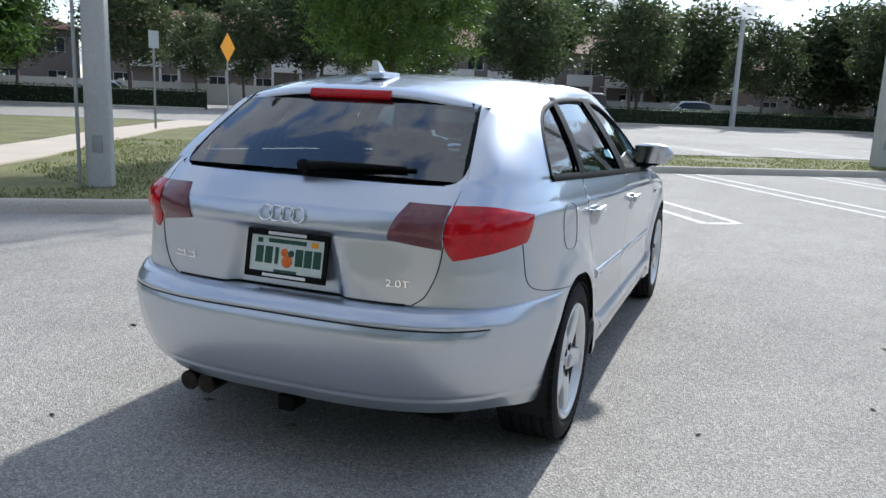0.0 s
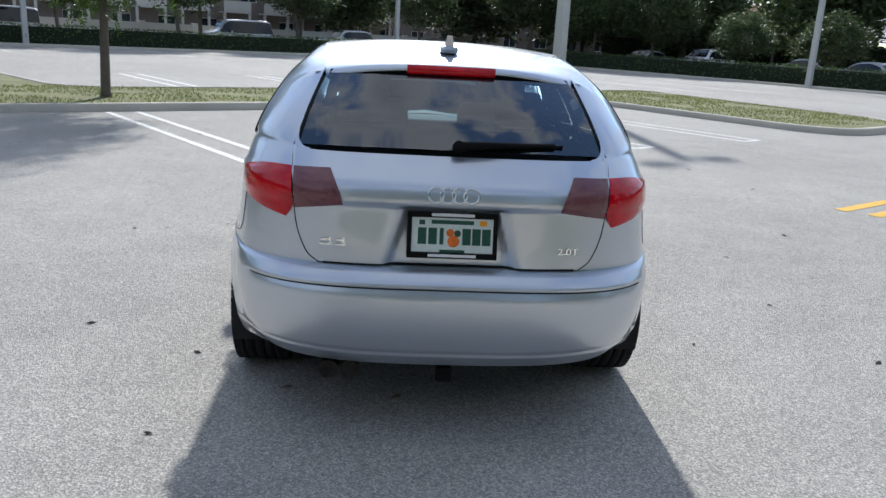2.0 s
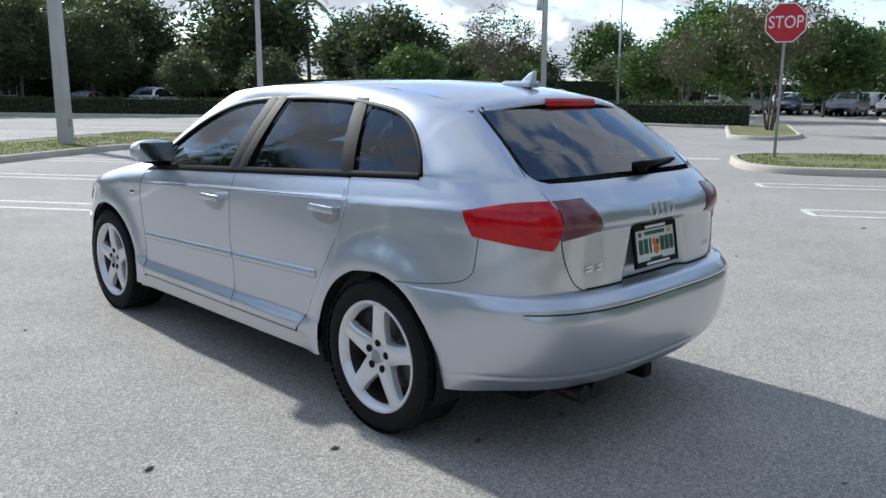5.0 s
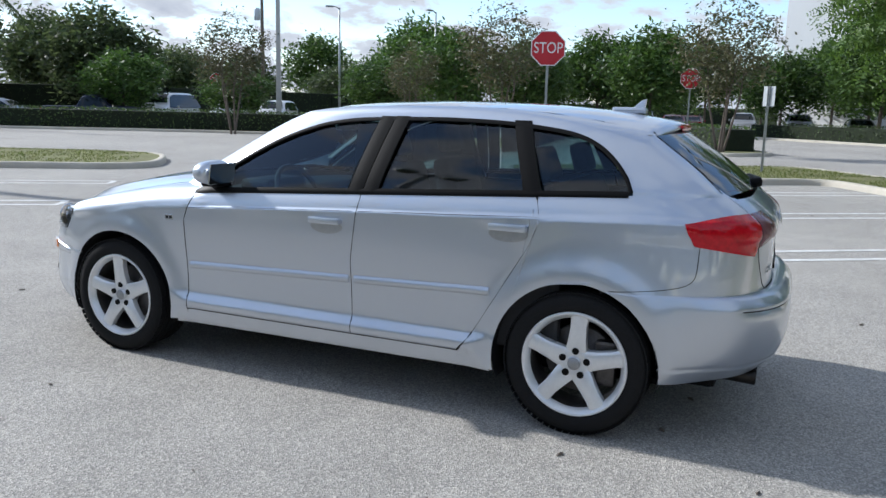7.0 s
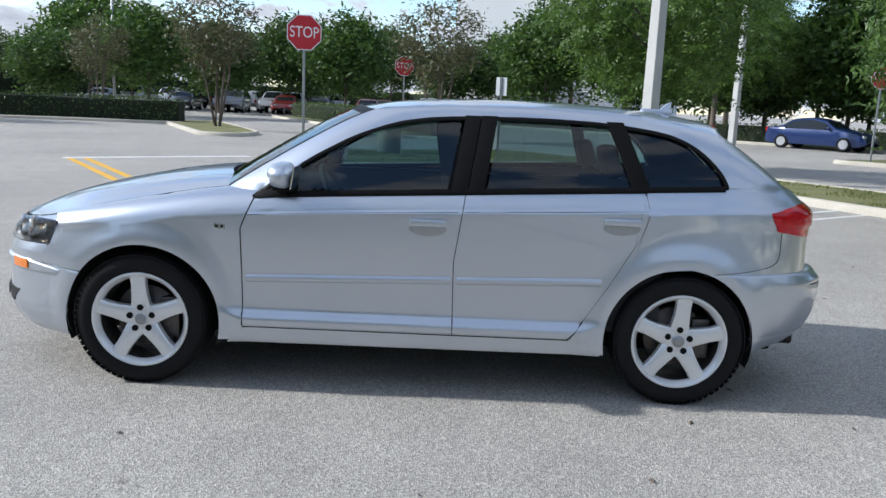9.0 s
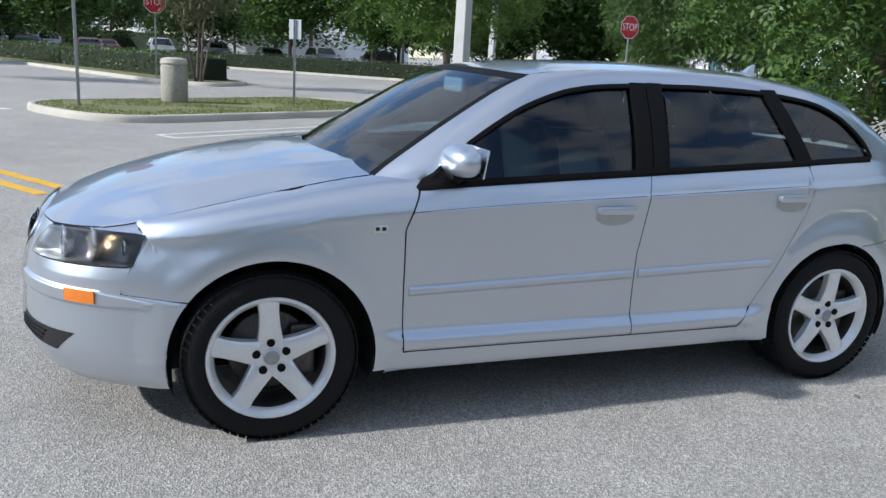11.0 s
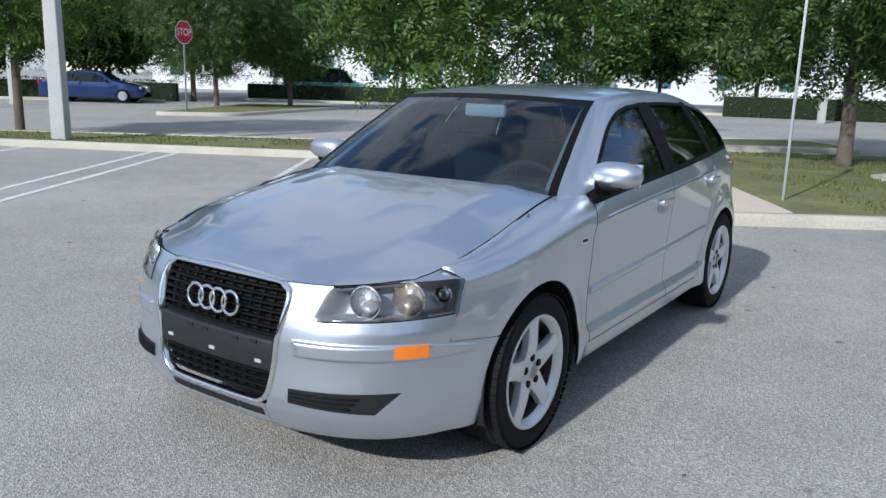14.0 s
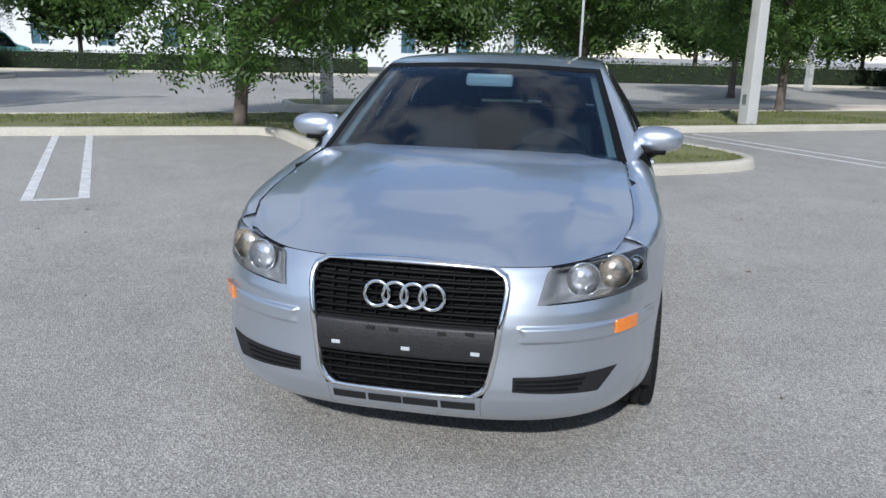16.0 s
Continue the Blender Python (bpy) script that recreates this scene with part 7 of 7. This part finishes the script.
# plate with its frame: bars stand for what is written
plate_y = gate_skin(0, 0.77).y
plate_m = Matrix.Translation((0.004, plate_y - 0.022, 0.77)) @ pose(0, 0, 0, -10)
plate_th = part("plate_frame", box(box(box(box(bmesh.new(), (0.32, 0.012, 0.02), (0, 0, 0.062), 0.003), (0.32, 0.012, 0.022), (0, 0, -0.082), 0.003), (0.016, 0.012, 0.15), (-0.152, 0, -0.075), 0.003), (0.016, 0.012, 0.15), (0.152, 0, -0.075), 0.003),
                TRIM, tailgate, "black dealer frame round the plate")
plate_th.matrix_basis = plate_m
PL_WHITE = mat("plate enamel", (0.66, 0.72, 0.68), 0.4, var=0.1, scale=8, bump=0)
PL_GREEN = mat("plate green", (0.012, 0.075, 0.05), 0.4, var=0.05, bump=0)
PL_ORANGE = mat("plate orange", (0.75, 0.16, 0.015), 0.4, var=0.2, scale=60, bump=0)
part("plate", box(bmesh.new(), (0.295, 0.004, 0.136), (0, 0.002, -0.068)), PL_WHITE, plate_th, "white plate with green bars and an orange fruit mark")
for x, w, z, h, m_ in ((-0.107, 0.03, -0.032, 0.058, PL_GREEN), (-0.07, 0.03, -0.032, 0.058, PL_GREEN), (-0.038, 0.014, -0.032, 0.058, PL_GREEN), (0.05, 0.03, -0.032, 0.058, PL_GREEN), (0.085, 0.03, -0.032, 0.058, PL_GREEN), (0.12, 0.03, -0.032, 0.058, PL_GREEN),
                       (0, 0.15, 0.04, 0.014, PL_GREEN), (0.108, 0.026, 0.037, 0.018, SIGN_YELLOW), (0, 0.09, -0.062, 0.012, PL_GREEN), (-0.108, 0.02, 0.037, 0.016, PL_GREEN)):
    part("bar", box(bmesh.new(), (w, 0.001, h), (x, -0.0008, z)), m_, plate_th)
for x, w in ((0, 0.15),):
    part("bar", box(bmesh.new(), (w, 0.001, 0.011), (x, -0.0068, 0.067)), SIGN_WHITE, plate_th)
    part("bar", box(bmesh.new(), (0.17, 0.001, 0.010), (x, -0.0068, -0.076)), SIGN_WHITE, plate_th)
for x, z, r, m_ in ((0.004, -0.02, 0.021, PL_ORANGE), (-0.008, 0.01, 0.014, PL_ORANGE), (0.018, 0.008, 0.012, PL_GREEN)):
    bm = bmesh.new()
    tube(bm, [(x, 0, z), (x, -0.0012, z)], [r, r], 16)
    part("fruit_mark", bm, m_, plate_th)
# badges on the tailgate: a plain two-piece mark and the engine size
for x, w in ((-0.438, 0.046), (-0.387, 0.036)):
    bm = bmesh.new()
    box(bm, (w, 0.004, 0.006), (x, gate_skin(x, 0.735).y - 0.004, 0.722))
    box(bm, (w * 0.75, 0.004, 0.006), (x, gate_skin(x, 0.735).y - 0.004, 0.738))
    box(bm, (0.007, 0.004, 0.028), (x + w * 0.3, gate_skin(x, 0.735).y - 0.0035, 0.722))
    part("model_mark", bm, CHROME, tailgate, "plain chrome mark")
words = part("engine_mark", text_mesh("2.0T", 0.034, 0.002), CHROME, tailgate, "chrome lettering 2.0T")
words.data.materials.clear()
words.data.materials.append(CHROME)
p0, p1 = gate_skin(0.375, 0.725), gate_skin(0.465, 0.725)
words.matrix_basis = Matrix.Translation((p0 + p1) / 2 + Vector((0, -0.004, 0.0))) @ Matrix.Rotation(math.atan2(p1.y - p0.y, p1.x - p0.x), 4, "Z") @ pose(0, 0, 0, 90) @ Matrix.Diagonal((1.3, 1, 1, 1))

# back wiper, screen wipers
bm = bmesh.new()
w0, w1 = rear_glass_at(0.03, 1.062) + Vector((0, -0.03, 0)), rear_glass_at(0.66, 1.075) + Vector((0, -0.018, 0))
tube(bm, [w0 + Vector((0, 0, 0)), w0.lerp(w1, 0.3) + Vector((0, -0.01, 0.004)), w1], [0.017, 0.013, 0.007], 8)
tube(bm, [w0.lerp(w1, 0.05) + Vector((0, 0.01, -0.006)), w1 + Vector((0.03, 0.012, -0.004))], [0.008, 0.006], 6)
tube(bm, [w0 + Vector((0, 0.035, -0.01)), w0 + Vector((0, -0.012, 0))], [0.024, 0.022], 12)
part("rear_wiper", bm, TRIM, tailgate, "black back window wiper", smooth=True)
for k0, k1 in ((0.75, 0.02), (0.02, -0.72)):
    bm = bmesh.new()
    pts = [screen_at(k0 + (k1 - k0) * t, 0.955 + 0.008 * t) + Vector((0, 0.012, 0.012)) for t in lin(0, 1, 8)]
    tube(bm, pts, [0.010] + [0.007] * 8, 6)
    part("front_wiper", bm, TRIM, car, "black windscreen wiper", smooth=True)

# exhaust tips
for x in (-0.425, -0.348):
    bm = bmesh.new()
    tube(bm, [(x, -1.7, 0.258), (x, -2.005, 0.246), (x, -2.007, 0.246), (x, -1.95, 0.247)], [0.035, 0.037, 0.031, 0.03], 20)
    part("exhaust_tip", bm, mat("sooty steel", (0.045, 0.04, 0.036), 0.4, 0.9, var=0.4, scale=20, bump=0.1) if "sooty steel" not in bpy.data.materials else bpy.data.materials["sooty steel"], car, "sooty steel exhaust tip", smooth=True, sharp=40)
bm = bmesh.new()
tube(bm, [(0, -1.92, 0.24), (0, -2.0, 0.235)], [0.022, 0.022], 12)
box(bm, (0.06, 0.1, 0.06), (0, -1.97, 0.21), 0.01)
part("tow_socket", bm, TRIM, car, "dark socket below the rear bumper")

# underside and wheel wells
bm = bmesh.new()
box(bm, (1.5, 1.7, 0.04), (0, 0, 0.2), 0.01)
box(bm, (1.16, 1.3, 0.35), (0, 1.15, 0.21), 0.03)
box(bm, (1.16, 1.1, 0.4), (0, -1.3, 0.21), 0.03)
part("underbody", bm, TRIM, car, "dark underside of the car")
for sgn in (-1, 1):
    for y, r in ((AXLE - 0.01, R_F), (-AXLE + 0.01, R_R)):
        verts, faces = [], []
        n = 24
        for x in (0.845, 0.6):
            for k in range(n + 1):
                a = radians(-20 + 220 * k / n)
                verts.append((sgn * x, y + (r + 0.004) * math.cos(a), max(0.2, HUB_Z + (r + 0.004) * math.sin(a))))
        faces = [(k, k + 1, n + 2 + k, n + 1 + k) for k in range(n)] + [tuple(range(n + 1, 2 * n + 2))]
        part("wheel_well", mesh_of("wheel_well", verts, faces, GAP), None, car, "black wheel arch liner")


# wheels
def wheel(parent, at, sgn, spin):
    """Five broad spokes in a silver rim, tyre with grooves, brake disc behind. Its outer face looks along +x before it is turned."""
    w = part("wheel", mesh_of("tyre", *lathe([(-0.10, 0.225), (-0.112, 0.245), (-0.108, 0.29), (-0.095, 0.308)] + [q for c in (-0.06, -0.02, 0.02, 0.06) for q in ((c - 0.016, 0.3155), (c - 0.005, 0.3155), (c - 0.004, 0.308), (c + 0.004, 0.308), (c + 0.005, 0.3155), (c + 0.016, 0.3155))]
                                             + [(0.088, 0.311), (0.100, 0.303), (0.108, 0.285), (0.111, 0.262), (0.109, 0.245), (0.104, 0.236), (0.099, 0.226), (0.085, 0.215)], 72), RUBBER, True), None, parent, "black road tyre on a silver alloy wheel")
    blocks_v, blocks_f = [], []
    for k in range(64):      # shoulder blocks
        a = 2 * math.pi * k / 64
        for x in (-0.098, 0.094):
            i = len(blocks_v)
            for dx, rr in ((-0.012, 0.3085), (0.012, 0.3085), (0.012, 0.3145), (-0.012, 0.3145)):
                for da in (0, 0.08):
                    blocks_v.append((x + dx, rr * math.cos(a + da), rr * math.sin(a + da)))
            blocks_f += [(i + 6, i + 7, i + 5, i + 4), (i, i + 2, i + 4, i + 6), (i + 1, i + 7, i + 5, i + 3), (i + 2, i + 3, i + 5, i + 4), (i, i + 6, i + 7, i + 1)]
    tagged(part("tyre_tread", mesh_of("tyre_tread", blocks_v, blocks_f, RUBBER), None, w), kind="stuff")
    rim = part("rim", mesh_of("rim", *lathe([(0.074, 0.199), (0.088, 0.205), (0.098, 0.214), (0.106, 0.220), (0.108, 0.228), (0.100, 0.232), (0.094, 0.226)], 64), RIM, True), None, w, "five-spoke silver alloy rim")
    part("barrel", mesh_of("barrel", *lathe([(-0.09, 0.222), (-0.06, 0.2), (0.02, 0.195), (0.075, 0.199)], 48), DISC, True), None, rim, "dark inside of the rim")
    bm = bmesh.new()
    prof = [(0.045, 0.050, 0.080), (0.07, 0.043, 0.088), (0.12, 0.0365, 0.094), (0.17, 0.034, 0.096), (0.205, 0.037, 0.095), (0.214, 0.042, 0.095)]
    for k in range(5):
        a = radians(spin + 72 * k)
        c, s_ = math.cos(a), math.sin(a)
        prev = None
        for r, h, x in prof:
            ring = [bm.verts.new((xx, r * c - t * s_, r * s_ + t * c)) for xx, t in ((x - 0.035, -h * 1.05), (x - 0.007, -h), (x, -h * 0.72), (x + 0.001, 0), (x, h * 0.72), (x - 0.007, h), (x - 0.035, h * 1.05))]
            if prev:
                for q in range(6):
                    bm.faces.new((prev[q], prev[q + 1], ring[q + 1], ring[q]))
            prev = ring
    part("spokes", bm, RIM, rim, "five broad flat spokes", smooth=True, sharp=38)
    hub = part("hub", mesh_of("hub", *lathe([(0.03, 0.075), (0.07, 0.075), (0.082, 0.066), (0.084, 0.045), (0.078, 0.032), (0.080, 0.028), (0.092, 0.028), (0.094, 0.022), (0.094, 0.0)], 32), RIM, True), None, rim, "hub with a grey cap")
    cap = part("hub_cap", mesh_of("hub_cap", *lathe([(0.0935, 0.0275), (0.097, 0.025), (0.0975, 0.0)], 24), LAMP_DARK, True), None, rim, "grey hub cap")
    for k in range(5):
        a = radians(spin + 72 * k)
        bm = bmesh.new()
        tube(bm, [(0.06, 0.056 * math.cos(a), 0.056 * math.sin(a)), (0.0895, 0.056 * math.cos(a), 0.056 * math.sin(a)), (0.090, 0.056 * math.cos(a), 0.056 * math.sin(a)), (0.08, 0.056 * math.cos(a), 0.056 * math.sin(a))], [0.0155, 0.0155, 0.011, 0.010], 12)
        part("wheel_bolt", bm, TRIM, rim, "dark wheel bolt")
    part("brake_disc", mesh_of("brake_disc", *lathe([(-0.03, 0.15), (0.0, 0.15), (0.002, 0.145), (0.002, 0.075), (0.03, 0.07), (0.03, 0.0)], 40), DISC, True), None, w, "dull iron brake disc")
    bm = bmesh.new()
    box(bm, (0.07, 0.09, 0.2), (0.0, 0.12, -0.1), 0.015)
    part("brake_caliper", bm, DISC, w, "dark brake caliper")
    w.matrix_basis = Matrix.Translation(at) @ pose(0, 0, 0, 0, 0, 0 if sgn > 0 else 180)
    return w


def lathe(profile, n):
    verts = [(x, r * math.cos(2 * math.pi * k / n), r * math.sin(2 * math.pi * k / n)) for x, r in profile for k in range(n)]
    faces = [(j * n + k, (j + 1) * n + k, (j + 1) * n + (k + 1) % n, j * n + (k + 1) % n) for j in range(len(profile) - 1) for k in range(n)]
    return verts, [f[::-1] for f in faces]


for sgn in (-1, 1):
    wheel(car, (sgn * 0.762, AXLE, 0.3165), sgn, 90 + (3 if sgn < 0 else 20))
    wheel(car, (sgn * 0.750, -AXLE, 0.3165), sgn, 90 - (4 if sgn < 0 else 30))


# cabin
def seat(x, y, wide, rear=False):
    bm = bmesh.new()
    box(bm, (wide, 0.5, 0.16), (x, y, 0.42), 0.05)
    lean = pose(x, y - 0.24, 0.5, -14 if not rear else -18)
    box(bm, (wide, 0.14, 0.62 if not rear else 0.56), (0, 0, 0), 0.05, 0.86, lean)
    for dx in ((0,) if not rear else (-0.36, 0.36)):
        box(bm, (0.25, 0.09, 0.17), (dx, 0, 0.65 if not rear else 0.58), 0.035, 0.9, lean)
    return part("rear_seat" if rear else "seat", bm, SEAT, car, "grey cloth seat with a headrest", smooth=True, sharp=60)


seat(-0.36, -0.1, 0.5)
seat(0.36, -0.1, 0.5)
seat(0.0, -0.95, 1.24, True)
bm = bmesh.new()
box(bm, (1.36, 0.45, 0.3), (0, 0.72, 0.62), 0.06)
box(bm, (0.36, 0.2, 0.08), (-0.36, 0.6, 0.9), 0.03)
box(bm, (0.25, 0.9, 0.3), (0, 0.15, 0.3), 0.04)
part("dashboard", bm, DASH, car, "dark dashboard", smooth=True, sharp=60)
bm = bmesh.new()
box(bm, (1.34, 2.6, 0.05), (0, -0.4, 0.3), 0.02)
for sgn in (-1, 1):
    box(bm, (0.05, 1.9, 0.62), (sgn * 0.765, -0.25, 0.33), 0.02)
    box(bm, (0.03, 0.12, 0.45), (0, 0, 0), 0.01, m=Matrix.Translation((sgn * 0.775, -0.2, 0.9)) @ pose(0, 0, 0, -8, -sgn * 26, 0))
box(bm, (1.3, 0.5, 0.03), (0, -1.45, 0.93), 0.01)
part("cabin_lining", bm, DASH, car, "dark cabin floor and door linings")
bm = bmesh.new()
c = Vector((-0.36, 0.42, 0.88))
ring_m = Matrix.Translation(c) @ pose(0, 0, 0, 62)
tube(bm, [ring_m @ Vector((0.185 * math.cos(a), 0.185 * math.sin(a), 0)) for a in lin(0, 2 * math.pi, 28)], [0.015] * 29, 8, False)
for a in (0, 180, 270):
    tube(bm, [ring_m @ Vector((0, 0, -0.01)), ring_m @ Vector((0.18 * math.cos(radians(a)), 0.18 * math.sin(radians(a)), 0))], [0.03, 0.012], 6)
part("steering_wheel", bm, DASH, car, "dark steering wheel", smooth=True)
bm = bmesh.new()
box(bm, (0.25, 0.035, 0.07), (0, 0.33, 1.245), 0.02)
part("inner_mirror", bm, SIGN_WHITE, car, "inner mirror behind the windscreen")
rows = [[Vector((p.x * 0.95, p.y, p.z - 0.035)) for p in (Vector((0.56 * k, 0.25 + (-1.5 - 0.25) * f, 1.36 + 0.03 * (1 - k * k) - 0.08 * abs(f - 0.4) ** 1.5)) for k in lin(1, -1, 8))] for f in lin(0, 1, 10)]
me = sheet(rows, 0, 0)
me.materials[0] = mat("headlining", (0.36, 0.36, 0.35), 0.95, var=0.06, bump=0.1)
part("headlining", me, None, car, "pale headlining under the roof")
for sgn in (-1, 1):       # pale linings of the front pillars, seen through the screen
    rows = [[screen_at(sgn * k, z) + Vector((0, -0.035, -0.02)) for k in lin(0.90, 0.99, 4)] for z in lin(0.96, 1.335, 14)]
    me = sheet(rows, 0, 0.01)
    me.materials[0] = me.materials[1] = bpy.data.materials["headlining"]
    part("pillar_lining", me, None, car, "pale lining of the front pillar")
